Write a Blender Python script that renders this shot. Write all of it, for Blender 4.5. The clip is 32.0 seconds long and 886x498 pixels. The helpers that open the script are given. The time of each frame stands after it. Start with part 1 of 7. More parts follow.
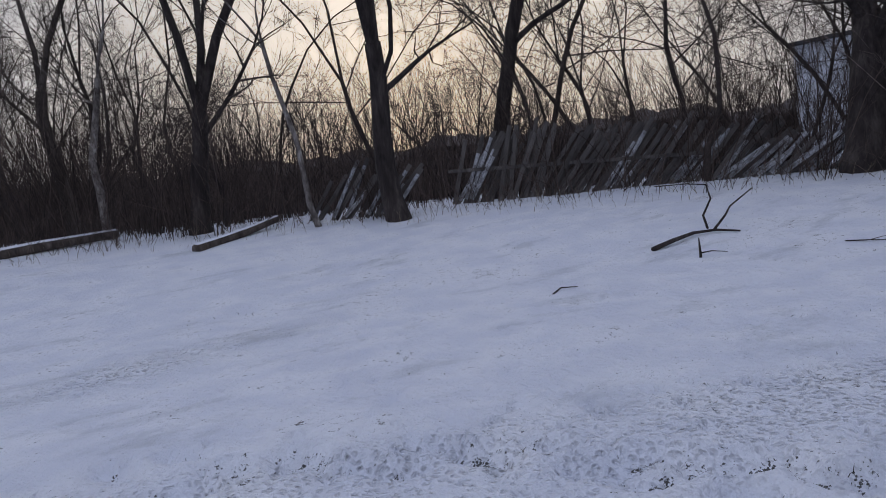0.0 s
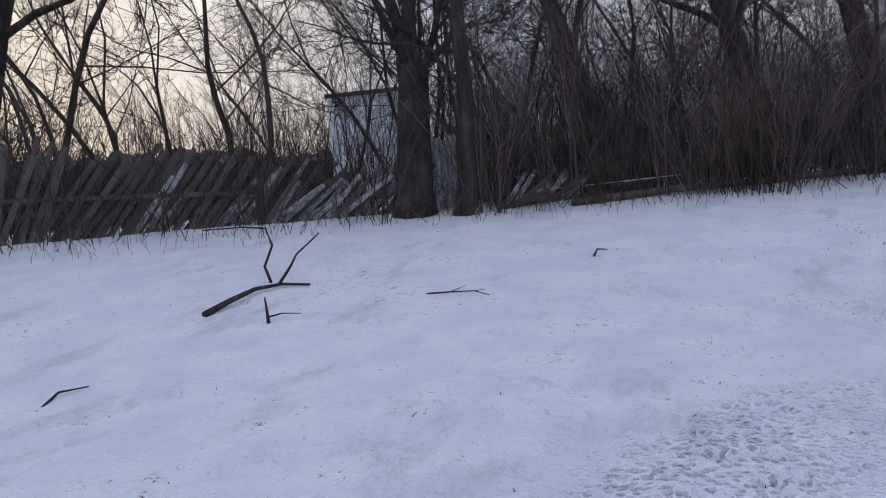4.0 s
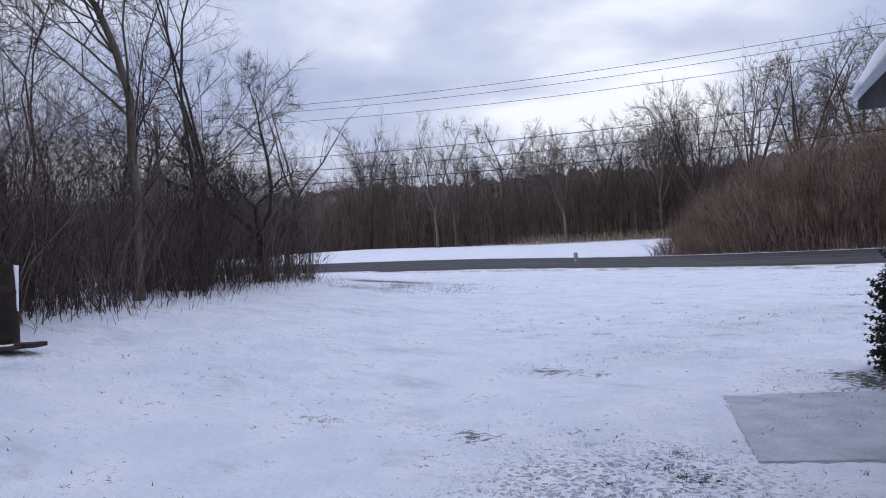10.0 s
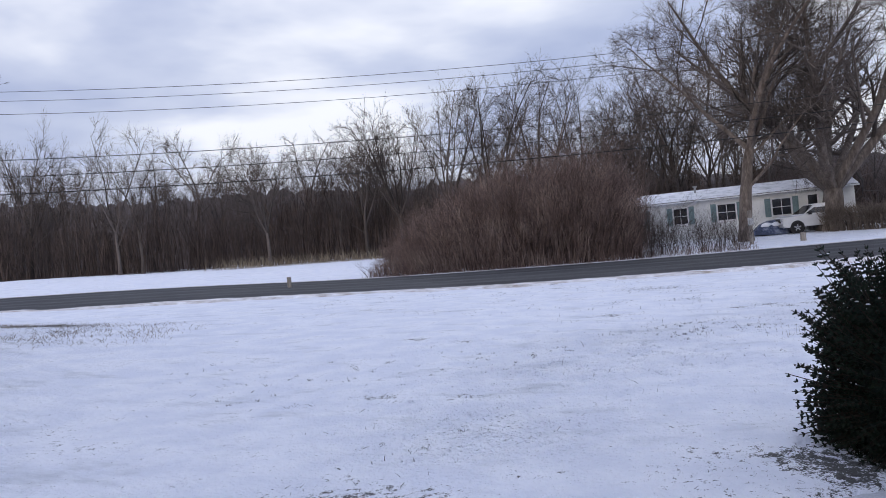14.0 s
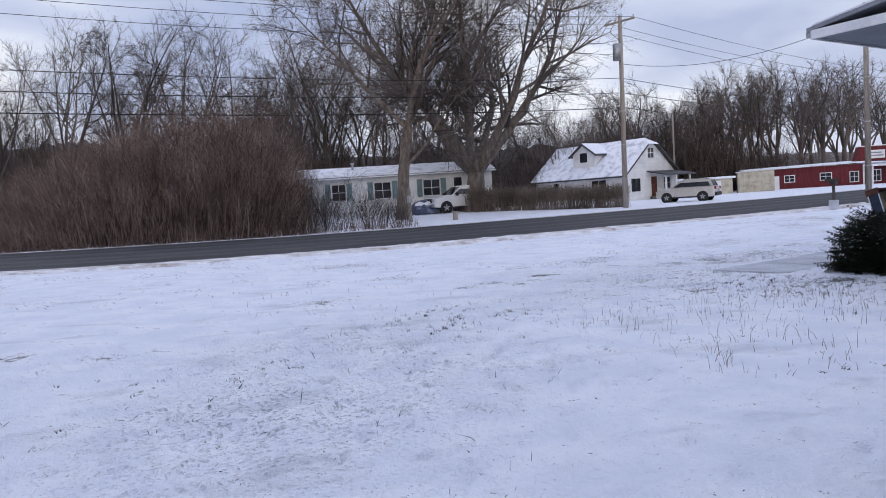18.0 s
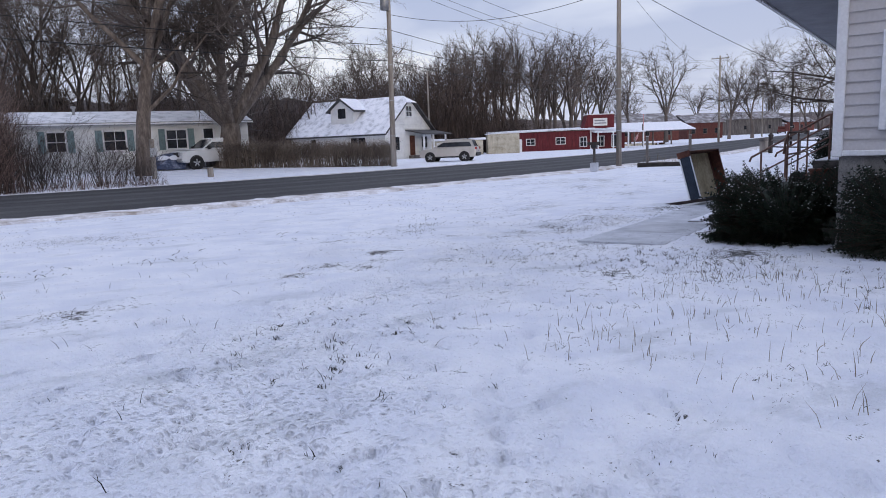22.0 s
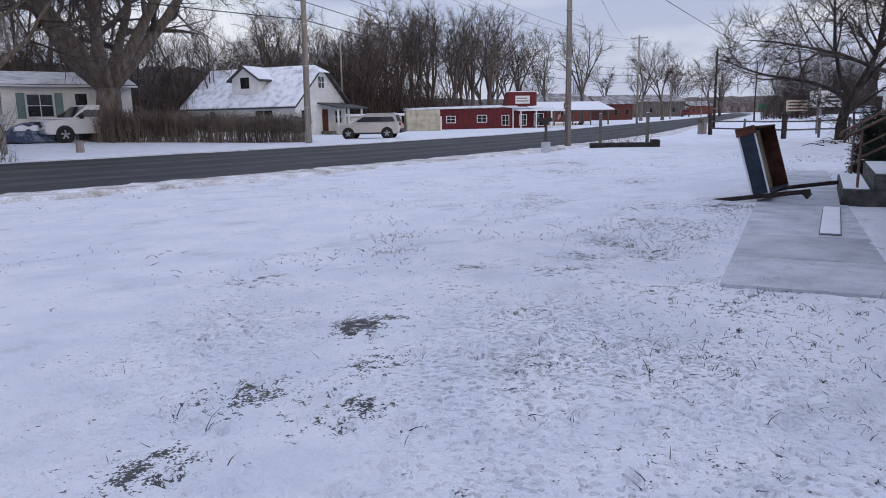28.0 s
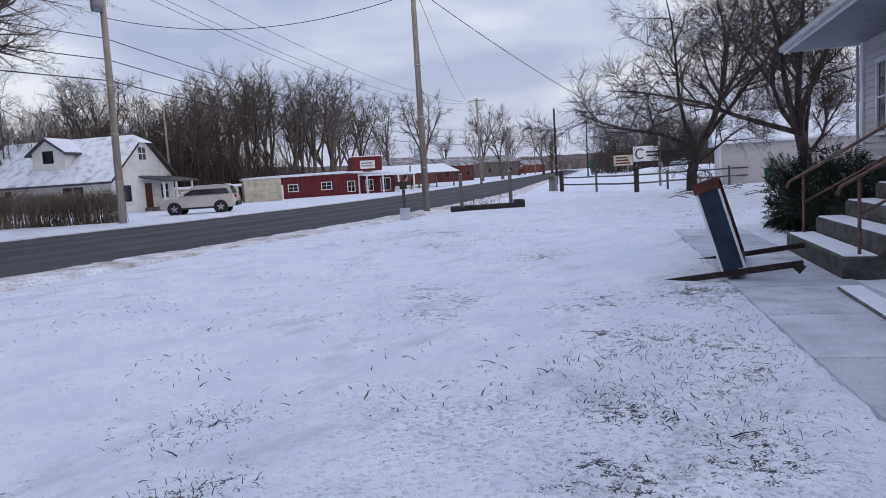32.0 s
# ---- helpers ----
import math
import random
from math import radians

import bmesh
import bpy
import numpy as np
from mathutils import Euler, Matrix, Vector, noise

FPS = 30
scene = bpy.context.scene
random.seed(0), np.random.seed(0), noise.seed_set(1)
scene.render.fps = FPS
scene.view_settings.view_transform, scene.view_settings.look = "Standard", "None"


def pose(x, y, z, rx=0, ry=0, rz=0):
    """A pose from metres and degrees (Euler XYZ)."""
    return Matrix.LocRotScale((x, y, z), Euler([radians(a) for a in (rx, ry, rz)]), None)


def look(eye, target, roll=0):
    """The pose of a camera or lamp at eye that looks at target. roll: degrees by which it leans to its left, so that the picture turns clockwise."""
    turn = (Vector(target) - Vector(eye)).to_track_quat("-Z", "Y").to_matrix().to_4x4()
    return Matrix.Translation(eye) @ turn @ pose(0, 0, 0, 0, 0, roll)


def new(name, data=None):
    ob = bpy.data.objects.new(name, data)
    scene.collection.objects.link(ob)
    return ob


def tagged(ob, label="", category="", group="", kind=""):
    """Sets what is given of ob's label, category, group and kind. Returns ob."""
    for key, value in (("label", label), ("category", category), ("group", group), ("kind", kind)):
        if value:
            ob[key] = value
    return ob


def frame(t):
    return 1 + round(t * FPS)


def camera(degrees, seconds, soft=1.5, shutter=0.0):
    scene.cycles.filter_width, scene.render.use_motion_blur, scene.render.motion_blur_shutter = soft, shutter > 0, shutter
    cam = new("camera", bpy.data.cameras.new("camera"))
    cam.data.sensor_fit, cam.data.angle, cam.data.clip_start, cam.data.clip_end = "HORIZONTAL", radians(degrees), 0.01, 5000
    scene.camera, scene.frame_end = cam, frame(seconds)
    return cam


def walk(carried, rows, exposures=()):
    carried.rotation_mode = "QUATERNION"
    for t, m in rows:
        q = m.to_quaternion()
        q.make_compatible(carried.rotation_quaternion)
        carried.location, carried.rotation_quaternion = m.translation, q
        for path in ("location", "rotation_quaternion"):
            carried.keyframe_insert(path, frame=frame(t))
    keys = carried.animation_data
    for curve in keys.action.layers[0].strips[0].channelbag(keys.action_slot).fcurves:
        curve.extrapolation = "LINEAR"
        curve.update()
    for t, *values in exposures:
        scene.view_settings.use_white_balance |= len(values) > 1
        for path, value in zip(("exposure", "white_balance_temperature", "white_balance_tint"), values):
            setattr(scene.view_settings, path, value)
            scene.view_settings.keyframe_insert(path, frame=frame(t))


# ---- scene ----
cam = camera(65.2, 32.0, soft=0.95)
PATH = [
    (0, (9.008, -3.383, 1.304), (8.061, -5.138, 1.147), -5.9),
    (0.5, (8.847, -3.648, 1.267), (7.811, -5.348, 1.073), -6.1),
    (1, (8.751, -3.888, 1.216), (7.566, -5.485, 1.006), -5.3),
    (1.5, (8.738, -4.127, 1.181), (7.38, -5.581, 0.972), -4.7),
    (2, (8.578, -4.342, 1.177), (7.066, -5.636, 0.982), -4.6),
    (2.5, (8.346, -4.532, 1.216), (6.721, -5.682, 1.03), -4.6),
    (4.5, (6.999, -5.262, 1.281), (5.112, -5.909, 1.136), -4.5),
    (5, (6.625, -5.344, 1.314), (4.664, -5.712, 1.17), -4.3),
    (5.5, (6.215, -5.382, 1.325), (4.222, -5.423, 1.174), -4.1),
    (6, (5.891, -5.262, 1.335), (3.927, -4.925, 1.158), -3.9),
    (6.5, (5.526, -5.2, 1.346), (3.647, -4.544, 1.151), -4.0),
    (7, (5.163, -5.165, 1.376), (3.394, -4.253, 1.178), -4.2),
    (7.5, (4.814, -4.984, 1.373), (3.163, -3.869, 1.197), -4.1),
    (8, (4.51, -4.861, 1.408), (2.974, -3.588, 1.265), -4.1),
    (8.5, (4.133, -4.726, 1.474), (2.703, -3.331, 1.369), -4.1),
    (9, (3.809, -4.493, 1.476), (2.476, -3.003, 1.411), -4.0),
    (9.5, (3.441, -4.385, 1.495), (2.195, -2.821, 1.469), -4.1),
    (10, (3.109, -4.121, 1.512), (1.94, -2.498, 1.517), -4.1),
    (10.5, (2.791, -3.923, 1.538), (1.694, -2.251, 1.558), -4.2),
    (11, (2.405, -3.659, 1.531), (1.379, -1.942, 1.549), -3.8),
    (11.5, (2.084, -3.323, 1.545), (1.13, -1.566, 1.551), -3.2),
    (12, (1.742, -3.011, 1.555), (0.875, -1.209, 1.554), -2.8),
    (12.5, (1.52, -2.595, 1.569), (0.77, -0.741, 1.574), -3.0),
    (13, (1.297, -2.188, 1.595), (0.671, -0.289, 1.614), -3.6),
    (13.5, (1.183, -1.765, 1.635), (0.688, 0.172, 1.654), -5.0),
    (15.5, (0.5, 0.547, 1.399), (0.417, 2.543, 1.3), -3.0),
    (16, (0.434, 0.956, 1.392), (0.495, 2.951, 1.27), -3.0),
    (16.5, (0.327, 1.348, 1.404), (0.528, 3.333, 1.269), -3.1),
    (17, (0.261, 1.788, 1.369), (0.603, 3.754, 1.228), -3.4),
    (17.5, (0.258, 2.22, 1.376), (0.734, 4.157, 1.23), -3.5),
    (18, (0.243, 2.621, 1.366), (0.845, 4.523, 1.222), -3.7),
    (18.5, (0.222, 3.04, 1.382), (0.934, 4.903, 1.235), -2.7),
    (19, (0.201, 3.479, 1.391), (0.992, 5.31, 1.244), -1.8),
    (19.5, (0.184, 4.03, 1.393), (1.043, 5.829, 1.236), -1.0),
    (20, (0.243, 4.39, 1.398), (1.161, 6.159, 1.222), -1.1),
    (20.5, (0.224, 4.723, 1.41), (1.214, 6.448, 1.201), -1.6),
    (21, (0.296, 5.118, 1.366), (1.367, 6.789, 1.124), -2.2),
    (21.5, (0.351, 5.539, 1.334), (1.504, 7.151, 1.068), -2.6),
    (22, (0.415, 6.006, 1.343), (1.641, 7.557, 1.042), -2.2),
    (22.5, (0.448, 6.458, 1.351), (1.734, 7.952, 1.014), -1.6),
    (23, (0.383, 6.885, 1.298), (1.721, 8.325, 0.93), -0.6),
    (23.5, (0.401, 7.192, 1.252), (1.782, 8.587, 0.87), 0.7),
    (24, (0.461, 7.507, 1.298), (1.864, 8.884, 0.925), 1.5),
    (24.5, (0.631, 7.838, 1.287), (2.031, 9.224, 0.94), 1.7),
    (25, (0.968, 8.253, 1.275), (2.356, 9.657, 0.956), 1.9),
    (25.5, (1.41, 8.704, 1.245), (2.788, 10.121, 0.937), 1.4),
    (27.5, (2.754, 10.456, 1.137), (4.141, 11.854, 0.784), -1.3),
    (28, (2.998, 10.817, 1.169), (4.414, 12.181, 0.8), -1.1),
    (28.5, (3.229, 11.142, 1.205), (4.692, 12.454, 0.831), -0.9),
    (29, (3.521, 11.535, 1.211), (5.031, 12.794, 0.843), -1.1),
    (29.5, (3.905, 11.879, 1.223), (5.452, 13.096, 0.871), -1.8),
    (30, (4.191, 12.295, 1.185), (5.76, 13.492, 0.858), -2.9),
    (30.5, (4.541, 12.659, 1.185), (6.133, 13.834, 0.889), -3.7),
    (31, (4.931, 12.97, 1.211), (6.556, 14.107, 0.951), -4.0),
    (31.5, (5.485, 13.417, 1.176), (7.149, 14.503, 0.949), -3.8),
    (32, (6.027, 13.695, 1.178), (7.728, 14.727, 0.974), -3.6),
]
import itertools
walk(cam, [(t, look(e, g, r)) for t, e, g, r in PATH],
     exposures=[(0, -0.86), (2.5, -0.66), (4.5, -0.38), (6, -0.21), (9, -0.17), (13, -0.20), (17, -0.20), (23, -0.24), (28, -0.35), (32, -0.37)])

# ---- world and sun: overcast winter morning, low sun behind the back woods ----
SUN_AZ = radians(152)          # turned from +y towards -x
SUN_DIR = Vector((-math.sin(SUN_AZ), math.cos(SUN_AZ), math.tan(radians(7)))).normalized()


def make_world():
    w = bpy.data.worlds.new("winter_sky")
    scene.world = w
    w.use_nodes = True
    nt = w.node_tree
    nt.nodes.clear()
    N, L = nt.nodes.new, nt.links.new
    out, bg = N("ShaderNodeOutputWorld"), N("ShaderNodeBackground")
    sky = N("ShaderNodeTexSky")
    sky.sky_type, sky.sun_disc = 'NISHITA', False
    sky.sun_elevation, sky.sun_rotation = radians(9), -SUN_AZ
    sky.air_density, sky.dust_density = 1.2, 2.0
    tc = N("ShaderNodeTexCoord")
    sep = N("ShaderNodeSeparateXYZ")
    L(tc.outputs["Generated"], sep.inputs[0])
    # flatten the view direction onto a cloud deck
    zc = N("ShaderNodeMath"); zc.operation = 'MAXIMUM'; zc.inputs[1].default_value = 0.02
    L(sep.outputs["Z"], zc.inputs[0])
    za = N("ShaderNodeMath"); za.operation = 'ADD'; za.inputs[1].default_value = 0.16
    L(zc.outputs[0], za.inputs[0])
    dv = N("ShaderNodeVectorMath"); dv.operation = 'DIVIDE'
    cz = N("ShaderNodeCombineXYZ")
    for k in range(3):
        L(za.outputs[0], cz.inputs[k])
    L(tc.outputs["Generated"], dv.inputs[0]); L(cz.outputs[0], dv.inputs[1])
    n1 = N("ShaderNodeTexNoise"); n1.inputs["Scale"].default_value = 0.95
    n1.inputs["Detail"].default_value = 5; n1.inputs["Roughness"].default_value = 0.47
    n1.inputs["Distortion"].default_value = 0.15
    L(dv.outputs[0], n1.inputs["Vector"])
    r1 = N("ShaderNodeValToRGB")
    e = r1.color_ramp.elements
    e[0].position, e[0].color = 0.39, (0.35, 0.415, 0.655, 1)
    e[1].position, e[1].color = 0.64, (0.98, 1.0, 1.09, 1)
    m = e.new(0.52); m.color = (0.575, 0.63, 0.825, 1)
    L(n1.outputs["Fac"], r1.inputs[0])
    # paler towards the horizon
    hz = N("ShaderNodeMapRange")
    hz.inputs[1].default_value, hz.inputs[2].default_value = 0.0, 0.35
    hz.inputs[3].default_value, hz.inputs[4].default_value = 0.55, 0.0
    L(sep.outputs["Z"], hz.inputs[0])
    mh = N("ShaderNodeMix"); mh.data_type = 'RGBA'; mh.inputs[7].default_value = (0.735, 0.77, 0.905, 1)
    L(hz.outputs[0], mh.inputs[0]); L(r1.outputs[0], mh.inputs[6])
    # thin cloud lit from behind round the sun
    dot = N("ShaderNodeVectorMath"); dot.operation = 'DOT_PRODUCT'
    dot.inputs[1].default_value = SUN_DIR
    L(tc.outputs["Generated"], dot.inputs[0])
    gl = N("ShaderNodeMapRange"); gl.interpolation_type = 'SMOOTHSTEP'
    gl.inputs[1].default_value, gl.inputs[2].default_value = 0.70, 1.0
    gl.inputs[3].default_value, gl.inputs[4].default_value = 0.0, 0.85
    L(dot.outputs["Value"], gl.inputs[0])
    mg = N("ShaderNodeMix"); mg.data_type = 'RGBA'; mg.inputs[7].default_value = (1.34, 1.22, 1.10, 1)
    L(gl.outputs[0], mg.inputs[0]); L(mh.outputs[2], mg.inputs[6])
    ms = N("ShaderNodeMix"); ms.data_type = 'RGBA'; ms.inputs[0].default_value = 0.9
    sk = N("ShaderNodeVectorMath"); sk.operation = 'SCALE'; sk.inputs[3].default_value = 0.12
    L(sky.outputs[0], sk.inputs[0])
    L(sk.outputs[0], ms.inputs[6]); L(mg.outputs[2], ms.inputs[7])
    # an overcast sky is brightest overhead
    up = N("ShaderNodeMapRange"); up.interpolation_type = 'SMOOTHSTEP'
    up.inputs[1].default_value, up.inputs[2].default_value = 0.30, 0.95
    up.inputs[3].default_value, up.inputs[4].default_value = 1.0, 1.6
    L(sep.outputs["Z"], up.inputs[0])
    us = N("ShaderNodeVectorMath"); us.operation = 'SCALE'
    L(ms.outputs[2], us.inputs[0]); L(up.outputs[0], us.inputs[3])
    L(us.outputs[0], bg.inputs[0])
    bg.inputs[1].default_value = 1.26
    L(bg.outputs[0], out.inputs[0])


make_world()
sun = new("sun", bpy.data.lights.new("sun", 'SUN'))
sun.data.energy, sun.data.angle, sun.data.color = 0.5, radians(14), (1.0, 0.86, 0.68)
sun.matrix_world = look(SUN_DIR * 60, (0, 0, 0))


# ---- materials ----
def mat(name, cols, scale=6.0, rough=0.8, bump=0.2, bscale=60.0, metal=0.0, world=False, stretch=(1, 1, 1), rnd=0.15, spec=0.3, detail=6.0, fine=0.25, stems=0.0):
    m = bpy.data.materials.new(name)
    m.use_nodes = True
    nt = m.node_tree
    N, L = nt.nodes.new, nt.links.new
    b = nt.nodes["Principled BSDF"]
    if world:
        co = N("ShaderNodeNewGeometry").outputs["Position"]
    else:
        co = N("ShaderNodeTexCoord").outputs["Object"]
    mp = N("ShaderNodeMapping"); mp.inputs["Scale"].default_value = stretch
    L(co, mp.inputs[0])
    n1 = N("ShaderNodeTexNoise"); n1.inputs["Scale"].default_value = scale; n1.inputs["Detail"].default_value = detail
    n1.inputs["Roughness"].default_value = 0.6
    L(mp.outputs[0], n1.inputs["Vector"])
    r = N("ShaderNodeValToRGB")
    e = r.color_ramp.elements
    k = len(cols)
    pos = [0.32 + 0.36 * i / (k - 1) for i in range(k)]
    e[0].position, e[1].position = pos[0], pos[-1]
    e[0].color, e[1].color = (*cols[0], 1), (*cols[-1], 1)
    for i in range(1, k - 1):
        x = e.new(pos[i]); x.color = (*cols[i], 1)
    L(n1.outputs["Fac"], r.inputs[0])
    n2 = N("ShaderNodeTexNoise"); n2.inputs["Scale"].default_value = bscale; n2.inputs["Detail"].default_value = 4
    L(mp.outputs[0], n2.inputs["Vector"])
    mr = N("ShaderNodeMapRange"); mr.inputs[1].default_value, mr.inputs[2].default_value = 0.3, 0.7
    mr.inputs[3].default_value, mr.inputs[4].default_value = 1 - fine, 1 + fine
    L(n2.outputs["Fac"], mr.inputs[0])
    oi = N("ShaderNodeObjectInfo")
    m2 = N("ShaderNodeMapRange"); m2.inputs[3].default_value, m2.inputs[4].default_value = 1 - rnd, 1 + rnd
    L(oi.outputs["Random"], m2.inputs[0])
    mu = N("ShaderNodeMath"); mu.operation = 'MULTIPLY'
    L(mr.outputs[0], mu.inputs[0]); L(m2.outputs[0], mu.inputs[1])
    if stems:
        m3 = N("ShaderNodeMapRange"); m3.inputs[3].default_value, m3.inputs[4].default_value = 1 - stems, 1 + stems
        L(N("ShaderNodeNewGeometry").outputs["Random Per Island"], m3.inputs[0])
        m4 = N("ShaderNodeMath"); m4.operation = 'MULTIPLY'
        L(mu.outputs[0], m4.inputs[0]); L(m3.outputs[0], m4.inputs[1])
        mu = m4
    sc = N("ShaderNodeVectorMath"); sc.operation = 'SCALE'
    L(r.outputs[0], sc.inputs[0]); L(mu.outputs[0], sc.inputs[3])
    L(sc.outputs[0], b.inputs["Base Color"])
    b.inputs["Roughness"].default_value, b.inputs["Metallic"].default_value = rough, metal
    b.inputs["Specular IOR Level"].default_value = spec
    if bump:
        bp = N("ShaderNodeBump"); bp.inputs["Strength"].default_value = bump; bp.inputs["Distance"].default_value = 0.02
        L(n2.outputs["Fac"], bp.inputs["Height"]); L(bp.outputs[0], b.inputs["Normal"])
    return m


def snow_ground():
    """Thin crusted snow over a mown lawn, with grass and leaf bits showing through in scattered spots."""
    m = bpy.data.materials.new("lawn_snow")
    m.use_nodes = True
    nt = m.node_tree
    N, L = nt.nodes.new, nt.links.new
    b = nt.nodes["Principled BSDF"]
    po = N("ShaderNodeNewGeometry").outputs["Position"]

    def noise_at(scale, detail=4.0, rough=0.55):
        n = N("ShaderNodeTexNoise"); n.inputs["Scale"].default_value = scale
        n.inputs["Detail"].default_value = detail; n.inputs["Roughness"].default_value = rough
        L(po, n.inputs["Vector"])
        return n.outputs["Fac"]

    def rng(x, a, c, lo, hi):
        r = N("ShaderNodeMapRange"); r.interpolation_type = 'SMOOTHSTEP'
        for i, v in enumerate((a, c, lo, hi)):
            r.inputs[i + 1].default_value = v
        L(x, r.inputs[0])
        return r.outputs[0]

    def op(kind, x, y):
        n = N("ShaderNodeMath"); n.operation = kind
        L(x, n.inputs[0])
        if isinstance(y, float):
            n.inputs[1].default_value = y
        else:
            L(y, n.inputs[1])
        return n.outputs[0]
    big, mid, fine, grit = noise_at(0.22), noise_at(1.6, 6), noise_at(14.0, 5), noise_at(70.0, 3)
    wn = N("ShaderNodeTexNoise"); wn.inputs["Scale"].default_value = 9.0
    L(po, wn.inputs["Vector"])
    wv = N("ShaderNodeVectorMath"); wv.operation = 'MULTIPLY_ADD'; wv.inputs[1].default_value = (.07, .07, .07)
    L(wn.outputs["Color"], wv.inputs[0]); L(po, wv.inputs[2])
    cell = N("ShaderNodeTexVoronoi"); cell.feature = 'F1'; cell.inputs["Scale"].default_value = 25.0
    L(wv.outputs[0], cell.inputs["Vector"])
    pit = N("ShaderNodeAttribute"); pit.attribute_name = "pit" 
    # snow tone
    tone = N("ShaderNodeMix"); tone.data_type = 'RGBA'
    tone.inputs[6].default_value, tone.inputs[7].default_value = (0.74, 0.77, 0.86, 1), (0.84, 0.86, 0.92, 1)
    L(rng(mid, 0.35, 0.65, 0, 1), tone.inputs[0])
    # thin places where the turf dulls the snow
    mpv = N("ShaderNodeMapping"); mpv.inputs["Scale"].default_value = (0.9, 1.9, 1.0); mpv.inputs["Rotation"].default_value = (0, 0, 0.5)
    L(po, mpv.inputs[0])
    nth = N("ShaderNodeTexNoise"); nth.inputs["Scale"].default_value = 0.8; nth.inputs["Detail"].default_value = 9; nth.inputs["Roughness"].default_value = 0.68
    L(mpv.outputs[0], nth.inputs["Vector"])
    thin = N("ShaderNodeMix"); thin.data_type = 'RGBA'; thin.inputs[7].default_value = (0.50, 0.53, 0.58, 1)
    L(rng(nth.outputs["Fac"], 0.53, 0.70, 0.0, 0.6), thin.inputs[0]); L(tone.outputs[2], thin.inputs[6])
    # bare specks: more of them where the low-frequency mask is high and towards the front lawn
    att = N("ShaderNodeAttribute"); att.attribute_name = "bare"
    lim = op('SUBTRACT', op('MULTIPLY', big, 0.12), op('MULTIPLY', att.outputs["Fac"], -0.30))
    sp = op('ADD', op('ADD', op('MULTIPLY', fine, 0.62), op('MULTIPLY', mid, 0.38)), lim)
    spots = rng(op('ADD', sp, op('MULTIPLY', grit, 0.55)), 0.985, 1.04, 0.0, 0.95)
    bit = op('ADD', op('MULTIPLY', grit, 0.55), op('MULTIPLY', fine, 0.45))
    bits = rng(op('ADD', bit, op('MULTIPLY', att.outputs["Fac"], 0.06)), 0.665, 0.70, 0.0, 0.8)
    csep = N("ShaderNodeSeparateColor")
    L(cell.outputs["Color"], csep.inputs[0])
    some = rng(op('ADD', csep.outputs[0], op('MULTIPLY', pit.outputs["Fac"], 0.30)), 0.98, 1.03, 0.0, 1.0)
    deep = op('MULTIPLY', op('MULTIPLY', rng(cell.outputs["Distance"], 0.12, 0.30, 0.55, 0.0), some), rng(pit.outputs["Fac"], 0.05, 0.4, 0.0, 1.0))
    mask = op('MAXIMUM', op('MAXIMUM', spots, bits), deep)
    gr = N("ShaderNodeMix"); gr.data_type = 'RGBA'
    gr.inputs[6].default_value, gr.inputs[7].default_value = (0.020, 0.021, 0.020, 1), (0.055, 0.052, 0.047, 1)
    L(rng(grit, 0.35, 0.65, 0, 1), gr.inputs[0])
    mx = N("ShaderNodeMix"); mx.data_type = 'RGBA'
    L(mask, mx.inputs[0]); L(thin.outputs[2], mx.inputs[6]); L(gr.outputs[2], mx.inputs[7])
    L(mx.outputs[2], b.inputs["Base Color"])
    b.inputs["Roughness"].default_value = 0.62
    b.inputs["Specular IOR Level"].default_value = 0.25
    lump = op('MULTIPLY', rng(cell.outputs["Distance"], 0.0, 0.55, 0.0, 1.0), op('MULTIPLY', op('ADD', pit.outputs["Fac"], 0.05), 1.4))
    hh = op('ADD', op('ADD', lump, op('MULTIPLY', fine, 1.0)), op('ADD', op('MULTIPLY', grit, 0.30), op('MULTIPLY', mid, 2.0)))
    bp = N("ShaderNodeBump"); bp.inputs["Strength"].default_value = 0.85; bp.inputs["Distance"].default_value = 0.06
    L(hh, bp.inputs["Height"]); L(bp.outputs[0], b.inputs["Normal"])
    return m


SNOWG = snow_ground()
SNOW = mat("snow_cover", [(0.72, 0.75, 0.83), (0.84, 0.85, 0.90)], 3, 0.6, 0.3, 40, fine=0.05, rnd=0.02)
ROOFSNOW = mat("thin_roof_snow", [(0.45, 0.47, 0.52), (0.74, 0.76, 0.82), (0.82, 0.83, 0.88)], 1.6, 0.65, 0.2, 25, fine=0.08, rnd=0.02)
BOARDSNOW = mat("frosted_board_snow", [(0.12, 0.115, 0.115), (0.30, 0.305, 0.33), (0.62, 0.64, 0.69)], 7, 0.8, 0.3, 30, stretch=(2, 2, 0.7), rnd=0.25)
FARROOF = mat("half_thawed_roof", [(0.10, 0.09, 0.09), (0.22, 0.21, 0.22), (0.50, 0.51, 0.55)], 0.8, 0.8, 0.2, 8, fine=0.1)
ASPHALT = mat("asphalt", [(0.026, 0.027, 0.031), (0.042, 0.043, 0.048), (0.068, 0.068, 0.074)], 0.7, 0.75, 0.3, 45, world=True, stretch=(0.35, 1, 1), fine=0.3)
TRACK = mat("asphalt_worn_track", [(0.050, 0.050, 0.056), (0.08, 0.08, 0.086)], 1.2, 0.75, 0.3, 50, world=True, fine=0.3)
GRITSNOW = mat("gritty_roadside_snow", [(0.30, 0.26, 0.22), (0.55, 0.53, 0.54), (0.74, 0.75, 0.79)], 1.8, 0.85, 0.5, 16, world=True, fine=0.22)
